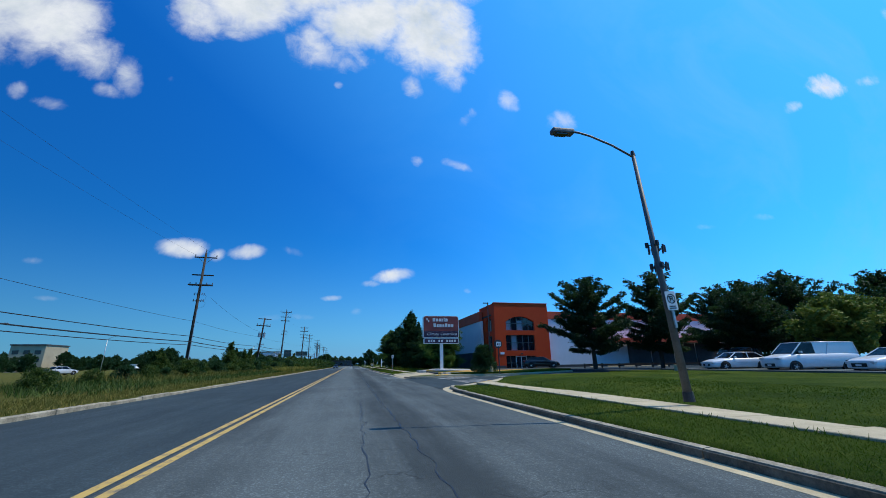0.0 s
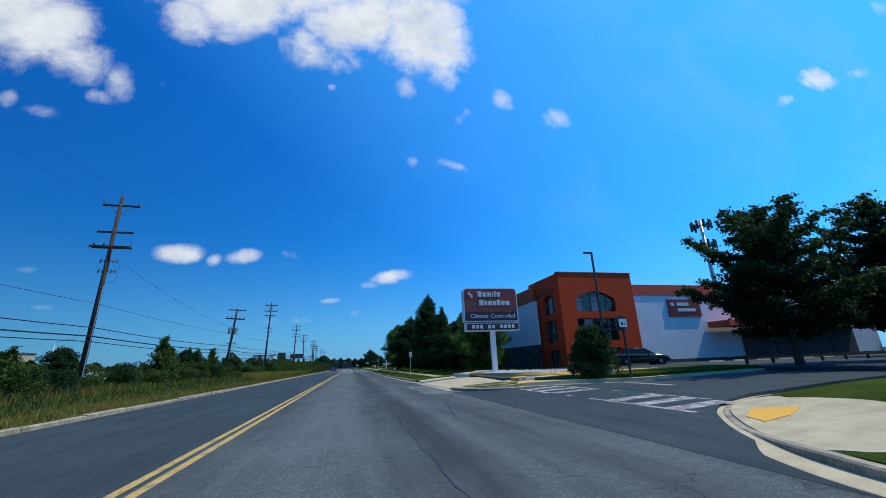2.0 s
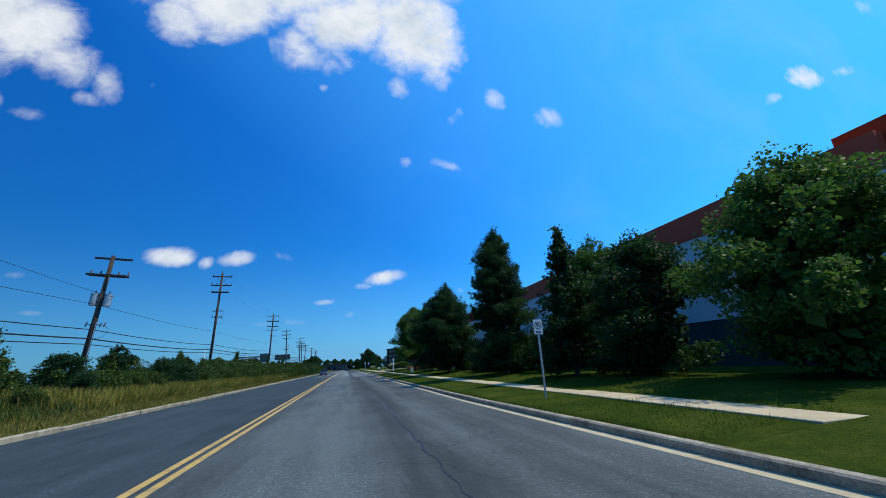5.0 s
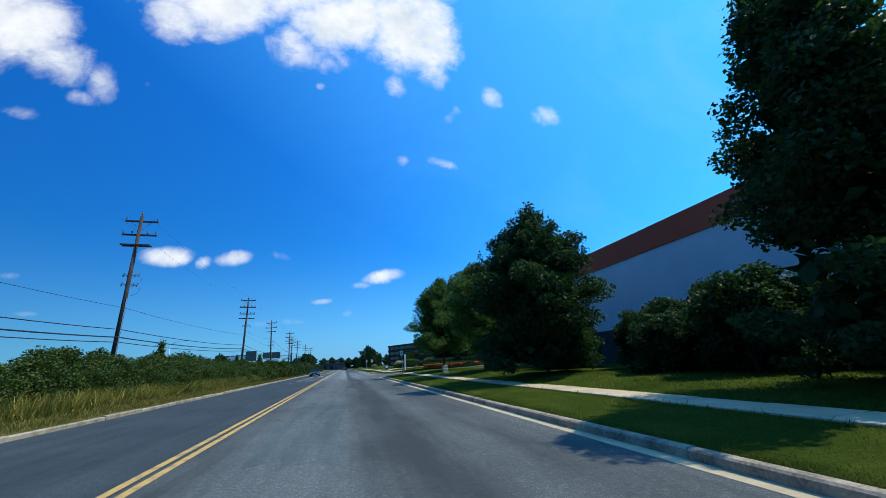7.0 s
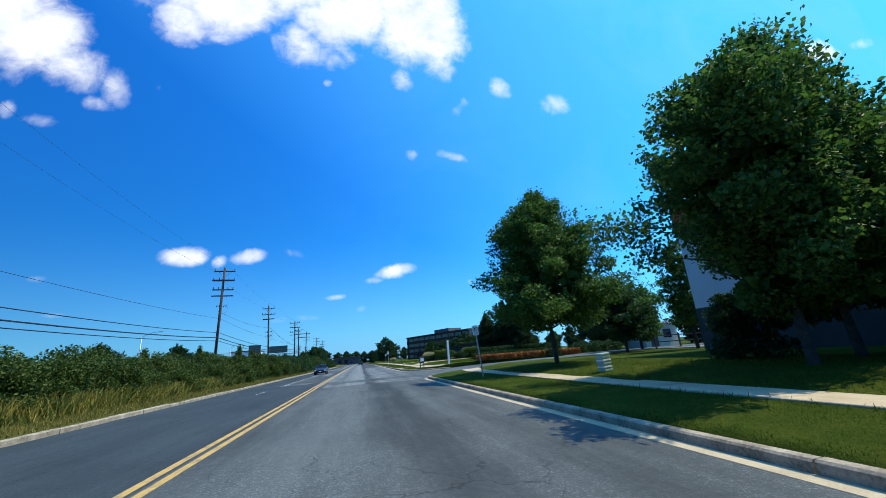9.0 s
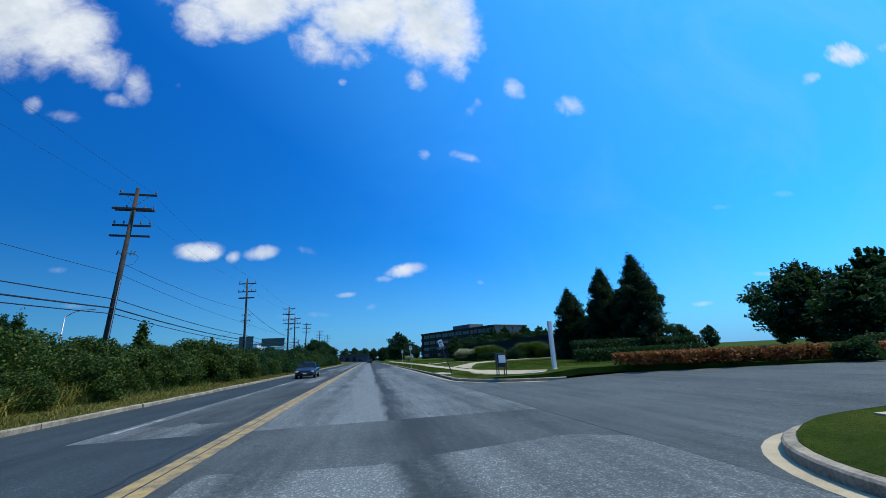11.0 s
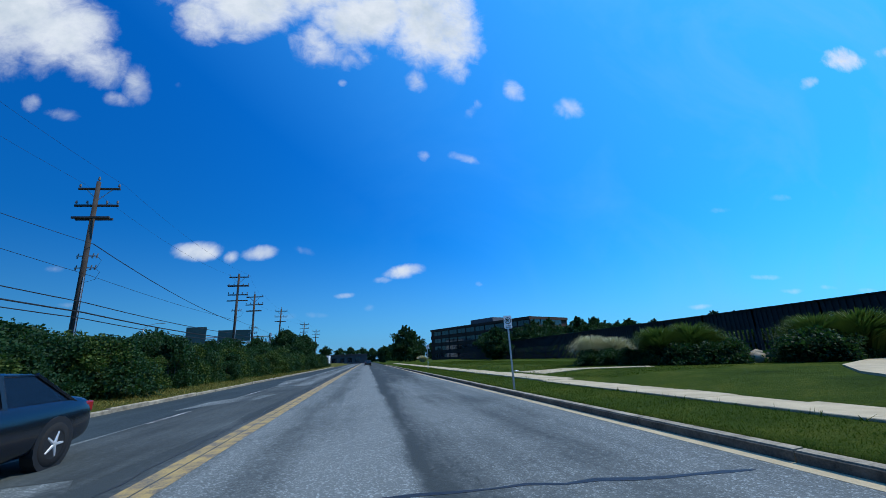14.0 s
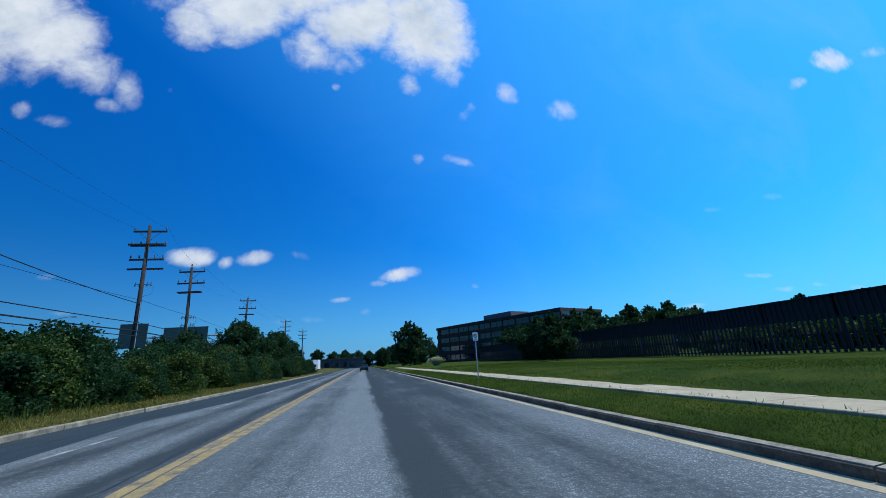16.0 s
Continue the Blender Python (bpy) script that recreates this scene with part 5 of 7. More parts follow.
# ---- lamps ----
def stop_sign(x, y, z, h, turn):
    ob = thing("stop_sign", "dark back of an eight-sided sign on a dark post", "sign", pose(x, y, z, 0, 0, turn))
    part("post", box(B(), -0.045, 0.045, -0.045, 0.045, -0.3, h + 0.3, 0.006), DARK_METAL, ob)
    bm = rod(B(), (0, 0.05, h), (0, 0.062, h), 0.44, None, 8)
    bmesh.ops.rotate(bm, verts=bm.verts[:], cent=(0, 0, h), matrix=Matrix.Rotation(radians(22.5), 3, "Y"))
    part("sign_back", bm, DARK_METAL, ob)
    plate = part("sign_plate", rounded_panel(-0.24, 0.24, h - 0.24, h + 0.2, -0.066, -0.05, 0.02), SIGN_WHITE, ob, "small white plate fixed to the back")
    part("bar", box(B(), -0.14, -0.02, -0.07, -0.064, h - 0.12, h + 0.04), BLACK, plate)
    for dz in (-0.12, -0.04, 0.04):
        part("bar", box(B(), 0.02, 0.17, -0.07, -0.064, h + dz - 0.015, h + dz + 0.015), BLACK, plate)
    return ob


stop_sign(14.0, 36.6, 0.48, 2.65, 0)


def street_lamp():
    ob = thing("street_lamp", "grey steel street lamp with curved arm and small antennas", "street lamp", pose(7.95, 8.35, 0.5, 0, -3.2, 0))
    part("post", rod(B(), (0, 0, 0), (0, 0, 6.6), 0.1, 0.05, 16), WEATHERED_STEEL, ob, smooth=True)
    part("base_plate", rod(B(), (0, 0, -0.1), (0, 0, 0.12), 0.13, 0.12, 14), DARK_METAL, ob)
    part("cap", rod(B(), (0, 0, 6.55), (0, 0, 6.7), 0.07, 0.045, 12), DARK_METAL, ob)
    part("arm", tube(B(), [(0, 0, 6.5), (-0.6, 0.03, 6.86), (-1.2, 0.1, 7.16), (-1.55, 0.14, 7.28), (-1.8, 0.16, 7.31)], 0.03, 8), WEATHERED_STEEL, ob, smooth=True)
    head = part("lamp_head", box(B(), -2.4, -1.72, 0.05, 0.3, 7.21, 7.36, 0.05), WEATHERED_STEEL, ob, "grey cobra-head lamp")
    part("lens", box(B(), -2.3, -1.95, 0.09, 0.26, 7.17, 7.215, 0.01), GLASS_DARK, head)
    for z in (3.25, 3.85):
        for k in range(3):
            a = radians(20 + 120 * k)
            br = part("antenna_bracket", rod(B(), (0, 0, z), (0.16 * math.cos(a), 0.16 * math.sin(a), z), 0.012, None, 6), DARK_METAL, ob)
            part("antenna", box(B(), 0.16 * math.cos(a) - 0.035, 0.16 * math.cos(a) + 0.035, 0.16 * math.sin(a) - 0.035, 0.16 * math.sin(a) + 0.035, z - 0.06, z + 0.09, 0.01), DARK_METAL, br)
    return ob


street_lamp()


def no_parking_sign(x, y, z, h, tilt=0.0, post=None, turn=0.0, bar=True, lean=0.0):
    ob = thing("no_parking_sign", "white no-parking sign on a thin steel post", "sign", pose(x, y, z, lean, tilt, turn), "no-parking signs")
    part("post", box(B(), -0.03, 0.03, -0.02, 0.02, -0.3, h, 0.004), post or STEEL, ob)
    plate = part("sign_plate", rounded_panel(-0.155, 0.155, h - 0.46, h + 0.02, -0.034, -0.022, 0.03), SIGN_WHITE, ob, "white sign plate")
    bm = B()
    n = 28
    rings = [[bm.verts.new((r * math.cos(2 * math.pi * k / n), -0.0375, h - 0.17 + r * math.sin(2 * math.pi * k / n))) for k in range(n)] for r in (0.125, 0.1)]
    for k in range(n):
        bm.faces.new((rings[0][k], rings[0][(k + 1) % n], rings[1][(k + 1) % n], rings[1][k]))
    part("ring", bm, BLACK, plate)
    bm = box(B(), -0.11, 0.11, -0.040, -0.036, -0.011, 0.011)
    bmesh.ops.transform(bm, matrix=Matrix.Translation((0, 0, h - 0.17)) @ Matrix.Rotation(radians(40), 4, "Y"), verts=bm.verts[:])
    part("slash", bm, BLACK, plate)
    bm = box(B(), -0.05, -0.022, -0.039, -0.035, h - 0.235, h - 0.1)
    box(bm, -0.022, 0.035, -0.039, -0.035, h - 0.125, h - 0.1)
    box(bm, 0.03, 0.05, -0.039, -0.035, h - 0.175, h - 0.105)
    box(bm, -0.022, 0.035, -0.039, -0.035, h - 0.185, h - 0.163)
    part("symbol", bm, BLACK, plate)
    for zz in (0.36, 0.41):
        part("bar", box(B(), -0.1, 0.1, -0.038, -0.034, h - zz - 0.012, h - zz + 0.012), BLACK, plate)
    return ob


no_parking_sign(6.0, 60.5, 0.2, 2.45)
no_parking_sign(6.05, 111.6, 0.2, 2.55, -5.0)
no_parking_sign(5.55, 142.4, 0.16, 2.42, -19.0, DARK_METAL)
no_parking_sign(5.1, 164.5, 0.16, 2.62, -1.0)
no_parking_sign(6.5, 194.0, 0.2, 2.6)
plate = no_parking_sign(7.82, 8.2, 2.43, 0.6, -3.2)
plate["label"] = "small white no-parking plate strapped to the lamp post"


def lot_lamp(x, y, h, turn):
    ob = thing("lot_lamp", "dark square-section car park lamp with flat head", "lamp post", pose(x, y, 0.5, 0, 0, turn), "car park lamps")
    part("post", box(B(), -0.045, 0.045, -0.045, 0.045, -0.2, h, 0.008), DARK_METAL, ob)
    part("base", rod(B(), (0, 0, -0.2), (0, 0, 0.5), 0.26, 0.26, 16), CONCRETE, ob, "round concrete base")
    part("lamp_head", box(B(), -0.5, -0.03, -0.1, 0.1, h - 0.1, h - 0.02, 0.02), DARK_METAL, ob)
    return ob


lot_lamp(13.42, 37.5, 6.85, 0)
lot_lamp(24.35, 25.8, 7.6, 200)


def cell_mast():
    ob = thing("cell_mast", "tall steel phone mast with two rings of antennas", "mast", pose(96.5, 101.7, 0))
    part("post", rod(B(), (0, 0, 0), (0, 0, 38), 0.7, 0.4, 12), STEEL, ob, smooth=True)
    for z in (36.5, 30.5):
        for k in range(9):
            a = 2 * math.pi * k / 9
            arm = part("arm", rod(B(), (0, 0, z), (2.4 * math.cos(a), 2.4 * math.sin(a), z), 0.12, None, 6), DARK_METAL, ob)
            part("antenna", box(B(), 2.4 * math.cos(a) - 0.25, 2.4 * math.cos(a) + 0.25, 2.4 * math.sin(a) - 0.2, 2.4 * math.sin(a) + 0.2, z - 1.2, z + 1.3, 0.03), DARK_METAL, arm)
    return ob


cell_mast()


# ---- utility poles and cables ----
def utility_pole(x, y, h, kind, lean=0.0, turn=0.0):
    ob = thing("utility_pole", "dark creosoted wooden utility pole with crossarms and insulators", "utility pole", pose(x, y, 0.6, 0, lean, turn), "utility poles along the road")
    part("post", rod(B(), (0, 0, -0.9), (0, 0, h), 0.2, 0.125, 14), POLE_WOOD, ob, smooth=True)

    def arm(z, half, brace=False, pins=True, double=False):
        a = part("crossarm", box(B(), -half, half, 0.12, 0.24, z - 0.07, z + 0.07, 0.008), POLE_WOOD, ob)
        if double:
            part("crossarm", box(B(), -half, half, -0.24, -0.12, z - 0.07, z + 0.07, 0.008), POLE_WOOD, ob)
        if brace:
            for s in (-1, 1):
                part("brace", rod(B(), (s * half * 0.62, 0.2, z - 0.05), (0, 0.17, z - 0.85), 0.028, None, 6), STEEL, a)
        if pins:
            for q in (-half + 0.08, -half * 0.45, half * 0.45, half - 0.08) if not brace else (-half + 0.08, half - 0.08):
                bm = rod(B(), (q, 0.18, z + 0.06), (q, 0.18, z + 0.2), 0.022, None, 6)
                rod(bm, (q, 0.18, z + 0.18), (q, 0.18, z + 0.36), 0.075, 0.05, 10)
                part("insulator", bm, PORCELAIN, a)

    if kind == "tall":
        bm = rod(B(), (0, 0, h - 0.05), (0, 0, h + 0.2), 0.03, None, 6)
        rod(bm, (0, 0, h + 0.15), (0, 0, h + 0.38), 0.085, 0.05, 10)
        part("insulator", bm, PORCELAIN, ob)
        arm(h - 0.6, 1.3, True)
        arm(h - 2.9, 1.25, False, False)
        arm(h - 4.2, 1.35, False, True, True)
    elif kind == "four":
        arm(h - 0.45, 1.25, True)
        arm(h - 1.7, 1.3, False, True, True)
        arm(h - 2.9, 1.25)
        arm(h - 3.7, 1.3, False, False)
    elif kind == "three":
        bm = rod(B(), (0, 0, h - 0.05), (0, 0, h + 0.2), 0.03, None, 6)
        rod(bm, (0, 0, h + 0.15), (0, 0, h + 0.38), 0.085, 0.05, 10)
        part("insulator", bm, PORCELAIN, ob)
        arm(h - 0.45, 1.25, True)
        arm(h - 1.7, 1.3)
        arm(h - 2.7, 1.1, False, False, True)
    else:
        arm(h - 0.2, 1.2, False, False)
        arm(h - 1.5, 1.25, False, True, True)
        for s in (-1, 1):
            tr = part("transformer", rod(B(), (s * 0.42, 0, h - 3.7), (s * 0.42, 0, h - 2.85), 0.24, None, 14), STEEL, ob, "grey pole-mounted transformer")
            part("bushing", rod(B(), (s * 0.42, 0, h - 2.85), (s * 0.42, 0, h - 2.62), 0.05, 0.03, 8), PORCELAIN, tr)
    for k, z in enumerate((h - 5.3, h - 6.1) if kind in ("tall", "three") else (h - 5.0,)):
        part("bracket", box(B(), -0.6, 0.6, 0.1, 0.17, z - 0.03, z + 0.03), STEEL, ob)
        for q in (-0.55, -0.25, 0.3, 0.55):
            part("cutout", rod(B(), (q, 0.14, z - 0.16), (q + 0.06, 0.14, z + 0.18), 0.045, 0.03, 8), PORCELAIN, ob)
        part("jumper", tube(B(), [(0.55, 0.14, z), (0.85, 0.16, z - 0.3), (0.7, 0.1, z - 0.8), (0.15, 0.05, z - 1.0)], 0.012, 5), WIRE, ob)
    part("riser", tube(B(), [(0.19, -0.1, 0.0), (0.17, -0.1, h * 0.5)], 0.035, 6), STEEL, ob)
    return ob


POLES = [(-19.6, -8.0, 14.0, "tall"), (-19.0, 52.3, 14.7, "tall"), (-17.6, 80.7, 9.7, "short"), (-17.7, 107.0, 14.6, "three"), (-17.4, 146.0, 14.0, "four"),
         (-18.1, 178.8, 13.5, "three"), (-17.3, 206.2, 13.0, "four"), (-17.6, 215.9, 11.8, "three"), (-18.8, 239.3, 12.4, "three"), (-18.6, 272.0, 12.4, "three"), (-18.6, 300.0, 12.4, "three")]
for i, (x, y, h, kind) in enumerate(POLES):
    utility_pole(x, y, h, kind, (0, 0.6, 4.0, 1.4, 1.4, -2.0, -0.9, -1.5, 1.0, 0, 0)[i])


def cable(a, b, sag, r, label):
    pts = []
    for k in range(13):
        t = k / 12
        p = Vector(a).lerp(Vector(b), t)
        p.z -= sag * 4 * t * (1 - t)
        pts.append(p)
    tagged(mesh_object("overhead_cable", tube(B(), pts, r, 5), WIRE), label, "cable", "overhead cables")


HANG = (4.9, 4.85, 4.95, 5.4, 6.25, 5.7, 5.5, 5.5, 5.5, 5.5, 5.5)
for (x0, y0, h0, k0), (x1, y1, h1, k1), z0, z1 in zip(POLES, POLES[1:], HANG, HANG[1:]):
    for off, dz, r in ((0.22, 0.0, 0.03), (0.22, -0.62, 0.045), (0.22, -1.0, 0.03), (0.2, 1.75, 0.014)):
        cable((x0 + off, y0, z0 + dz), (x1 + off, y1, z1 + dz), 0.008 * (y1 - y0), r, "thick black telephone cable slung between poles" if dz < 1 else "thin service line between poles")
    if k0 != "short" and k1 != "short":
        for off in (-1.2, 1.2):
            cable((x0 + off, y0, 0.6 + h0 - 0.25), (x1 + off, y1, 0.6 + h1 - 0.25), 0.7, 0.0065, "thin bare power line between poles")
cable((-17.6, 52.3, 9.6), (-16.4, 80.7, 7.2), 0.6, 0.012, "thin service line between poles")
cable((-18.1, 178.8, 9.6), (-17.3, 206.2, 7.0), 0.5, 0.028, "thick black service line between poles")
cable((-18.1, 178.8, 9.6), (-17.4, 146.0, 8.9), 0.5, 0.016, "thin service line between poles")


# ---- trees ----
put(make_tree("maple_tree", "tall dense dark green maple on the mown verge", 10.7, 0.2, 2.1, LEAF_DARK, 11, 170, 425, 0.125, 0.66,
              ((0.0, 1.1), (0.12, 1.1), (0.4, 1.0), (0.62, 0.8), (0.8, 0.52), (0.92, 0.3), (1.0, 0.06)), sprigs=150, uneven=0.45, arms=((1.9, -1.2, 1.6, 1.6), (2.4, -0.6, 2.6, 1.3), (1.7, -0.8, 3.8, 1.2))), 11.0, 75.7)
put(make_tree("maple_tree", "broad dense green maple on the mown verge", 8.9, 0.5, 3.1, LEAF_DARK, 12, 190, 442, 0.125, 0.74,
              ((0.0, 0.85), (0.12, 1.0), (0.35, 1.0), (0.55, 0.9), (0.75, 0.66), (0.9, 0.34), (1.0, 0.06)), sprigs=110), 10.3, 89.2)
put(make_tree("maple_tree", "green maple with open spreading limbs on the verge", 8.3, 1.5, 2.9, LEAF, 13, 150, 374, 0.125, 0.72, VASE, sprigs=140, uneven=0.5,
              arms=((-1.3, 3.2, 4.5, 1.3), (-1.9, 4.3, 4.9, 1.2), (-0.6, 3.6, 3.7, 1.0))), 10.9, 100.2)
put(make_tree("maple_tree", "tall pointed maple behind the verge trees", 10.8, 1.2, 3.1, LEAF, 18, 150, 357, 0.125, 0.7,
              ((0.0, 0.6), (0.12, 0.95), (0.35, 1.0), (0.55, 0.66), (0.7, 0.36), (0.88, 0.2), (1.0, 0.05)), sprigs=100), 13.5, 100.8)
put(make_tree("maple_tree", "rounded green maple on the corner lawn", 9.8, 2.0, 4.05, LEAF, 14, 185, 374, 0.125, 0.72,
              ((0.0, 0.45), (0.1, 0.9), (0.25, 1.0), (0.42, 0.88), (0.6, 0.64), (0.8, 0.4), (0.92, 0.22), (1.0, 0.05)), sprigs=230, uneven=0.38), 10.65, 112.6)
put(make_tree("maple_tree", "green maple with drooping lower limbs beside the wall", 8.6, 1.8, 2.4, LEAF, 21, 85, 340, 0.125, 0.66, OVAL, sprigs=70, uneven=0.5), 16.6, 71.3)
put(make_tree("linden_tree", "dense dark green tree by the drive", 6.6, 0.4, 2.7, LEAF, 15, 105, 322, 0.125, 0.7, FULL, sprigs=60), 13.2, 57.0)
put(make_tree("linden_tree", "dense dark green tree by the verge", 6.0, 0.4, 2.3, LEAF_DARK, 17, 80, 294, 0.125, 0.7, FULL, sprigs=30), 12.6, 63.0)
put(make_tree("conical_tree", "narrow dark pointed tree on the verge", 7.4, 0.2, 1.9, LEAF_DARK, 16, 95, 200, 0.15, 0.6, CONE, sprigs=50), 11.0, 66.5)
PINE_LEAF = leaf_mat("blue-green pine tufts", (0.008, 0.02, 0.010), (0.034, 0.058, 0.026))


def make_pine(label, height, radius, seed, bottom=1.6):
    """Pine with tiers of rising limbs; each limb ends in flat sprays of needle tufts, with gaps between."""
    rng = np.random.default_rng(seed)
    tree = thing("pine_tree", label, "tree")
    lean = rng.uniform(-0.25, 0.25, 2)
    trunk = part("trunk", tube(B(), [(0, 0, -0.25), (0, 0, 0.2), (lean[0] * 0.4, lean[1] * 0.4, height * 0.45), (lean[0], lean[1], height * 0.93)], [0.3, 0.22, 0.15, 0.03], 10), BARK, tree, smooth=True)
    tufts = []
    count = 44
    for k in range(count):
        t = (k + rng.uniform(0.0, 0.9)) / count
        z = bottom + (height - bottom) * 0.94 * t
        a = k * 2.4 + rng.uniform(-0.5, 0.5)
        wide = lerp_table(t, ((0.0, 0.72), (0.15, 1.0), (0.4, 0.95), (0.65, 0.7), (0.85, 0.45), (1.0, 0.2)))
        l = radius * wide * rng.uniform(0.6, 1.15)
        rise = l * (rng.uniform(0.05, 0.32) + 0.45 * t)
        out = np.array([math.cos(a), math.sin(a), 0.0])
        side = np.array([-math.sin(a), math.cos(a), 0.0])
        root = np.array([lean[0] * t, lean[1] * t, z])
        mid, tip = root + out * l * 0.5 + np.array([0, 0, rise * 0.3]), root + out * l + np.array([0, 0, rise])
        part("limb", tube(B(), [tuple(root), tuple(mid), tuple(tip)], [0.06 * (1.2 - t), 0.04 * (1.2 - t), 0.012], 5), BARK, trunk, smooth=True)
        for q in np.arange(0.22, 1.08, 0.3 / max(l, 0.6)):
            fan = 0.28 * l * (0.35 + 0.65 * math.sin(min(1.0, q) * math.pi))
            for m in range(2 + int(fan / 0.28)):
                c = root + out * l * q + side * rng.uniform(-fan, fan) + np.array([0, 0, rise * q * q + rng.uniform(-0.08, 0.18)])
                p = rng.normal(size=(34, 3)) * np.array([0.17, 0.17, 0.09])
                tufts.append(c + p)
    for k in range(14):
        tufts.append(np.array([lean[0], lean[1], height - 0.09 * k]) + rng.normal(size=(30, 3)) * np.array([0.1, 0.1, 0.12]) * (1 + 0.15 * k))
    crown = new("crown", quads_mesh("crown", leaf_quads(np.concatenate(tufts), 0.15, rng, -0.35), PINE_LEAF))
    crown.parent = tree
    return tree


for i, (x, y, h, r) in enumerate(((23.6, 35.2, 9.2, 4.3), (30.6, 34.2, 9.8, 4.2), (47.0, 41.0, 9.8, 4.6), (44.5, 31.0, 9.8, 4.6), (36.5, 28.8, 8.0, 3.7), (52.0, 27.0, 9.2, 4.4))):
    put(make_pine("dark spreading pine at the edge of a car park", h, r, 30 + i), x, y, 0.5)
put(make_tree("locust_tree", "yellow-green broad tree by the car park", 5.4, 1.0, 3.0, LEAF_YELLOW, 40, 90, 150, 0.2, 0.6, VASE, sprigs=50), 35.5, 21.5, 0.5)
# evergreens past the second side street
for i, (x, y, h, r) in enumerate(((19.9, 151.6, 6.6, 1.9), (21.6, 148.4, 7.9, 2.15), (22.5, 144.8, 8.4, 2.3), (21.8, 154.8, 5.4, 1.5))):
    put(make_tree("evergreen_tree", "dark dense conical evergreen on the lawn", h, 0.0, r, LEAF_PINE, 50 + i, 260, 210, 0.12, 0.5,
                  ((0.0, 0.95), (0.15, 1.0), (0.4, 0.9), (0.62, 0.66), (0.8, 0.4), (0.92, 0.2), (1.0, 0.03)), 0.14, limbs=4, sprigs=150, uneven=0.2), x, y)
put(make_tree("young_maple", "slender open green tree beyond the lawn", 7.4, 1.6, 1.7, LEAF, 60, 60, 130, 0.13, 0.5, OVAL, sprigs=50), 22.4, 115.0)
put(make_tree("young_maple", "rounded small green tree at the car park edge", 5.8, 0.9, 2.5, LEAF, 61, 60, 170, 0.18, 0.7, OVAL, sprigs=30), 24.5, 123.0)
put(make_tree("young_maple", "rounded small green tree beside the corner lawn", 5.4, 1.0, 2.3, LEAF_DARK, 63, 60, 170, 0.15, 0.65, OVAL, sprigs=40), 20.4, 119.6)
put(make_tree("oak_tree", "dark green tree beyond the lane", 6.0, 1.0, 3.0, LEAF_DARK, 62, 65, 170, 0.2, 0.8, OVAL, sprigs=30), 31.0, 138.5)


# ---- shrubs ----
def make_shrub(name, label, height, radius, leaf, seed, clumps, per, size, spread, category="shrub", stems=5):
    rng = np.random.default_rng(seed)
    rnd = random.Random(seed)
    ob = thing(name, label, category)
    bm = B()
    for i in range(stems):
        a = i * 2.4 + rnd.random()
        e = (radius * 0.5 * math.cos(a), radius * 0.5 * math.sin(a), height * rnd.uniform(0.6, 0.85))
        tube(bm, [(0, 0, -0.1), (e[0] * 0.4, e[1] * 0.4, e[2] * 0.5), e], [0.035, 0.025, 0.008], 5)
    part("woody_base", bm, BARK, ob)

    def env(r):
        a, t = r.uniform(0, 2 * math.pi), r.uniform(0, 1)
        q = radius * math.sqrt(r.uniform(0.05, 1)) * (1 - 0.55 * t ** 2)
        return (q * math.cos(a), q * math.sin(a), height * (0.08 + 0.85 * t)), 1.0
    pts = crown_points(rng, env, clumps, per, spread)
    pts[:, 2] = np.maximum(pts[:, 2], 0.03)
    foliage = new("foliage", quads_mesh("foliage", leaf_quads(pts, size, rng, 0.0), leaf))
    foliage.parent = ob
    return ob


put(make_shrub("round_shrub", "rounded dark green shrub beside the drive", 2.7, 1.2, LEAF_DARK, 71, 120, 190, 0.09, 0.42), 12.9, 38.0, 0.4)
hedge = make_shrub("hedge_shrub", "large loose dark green shrub against the building", 3.3, 1.9, LEAF_DARK, 72, 75, 190, 0.13, 0.55)
put(hedge, 13.0, 80.5)
for x, y, s in ((14.2, 84.6, 0.92), (14.4, 81.8, 0.95), (12.4, 83.4, 0.7), (14.8, 87.0, 0.85), (14.6, 79.4, 0.85), (14.2, 92.8, 0.9), (14.4, 95.4, 0.8), (15.0, 76.6, 0.8), (13.8, 104.0, 0.7)):
    c = copy_thing(hedge, pose(x, y, verge(x, y), 0, 0, y * 40))
    c.matrix_basis = pose(x, y, verge(x, y), 0, 0, y * 40) @ Matrix.Diagonal((s, s, s, 1))

# scrub along the far side of the road
SCRUB = [make_shrub("wild_shrub", "wild tangled green shrub in the roadside scrub", 2.2, 1.3, LEAF_SCRUB, 80 + i, 46, 170, 0.095, 0.5) for i in range(6)]
SAPLING = [make_tree("sapling", "young pointed green tree in the roadside scrub", 3.4, 0.1, 1.15, LEAF_SCRUB, 90 + i, 46, 90, 0.13, 0.4, CONE, 0.05, limbs=4, sprigs=26) for i in range(4)]
BIGSCRUB = [make_tree("scrub_tree", "dense dark green tree in the roadside thicket", 6.0, 0.2, 2.6, LEAF_DARK, 95 + i, 110, 130, 0.19, 0.7, FULL, 0.1, limbs=6, sprigs=50) for i in range(3)]
rnd = random.Random(21)


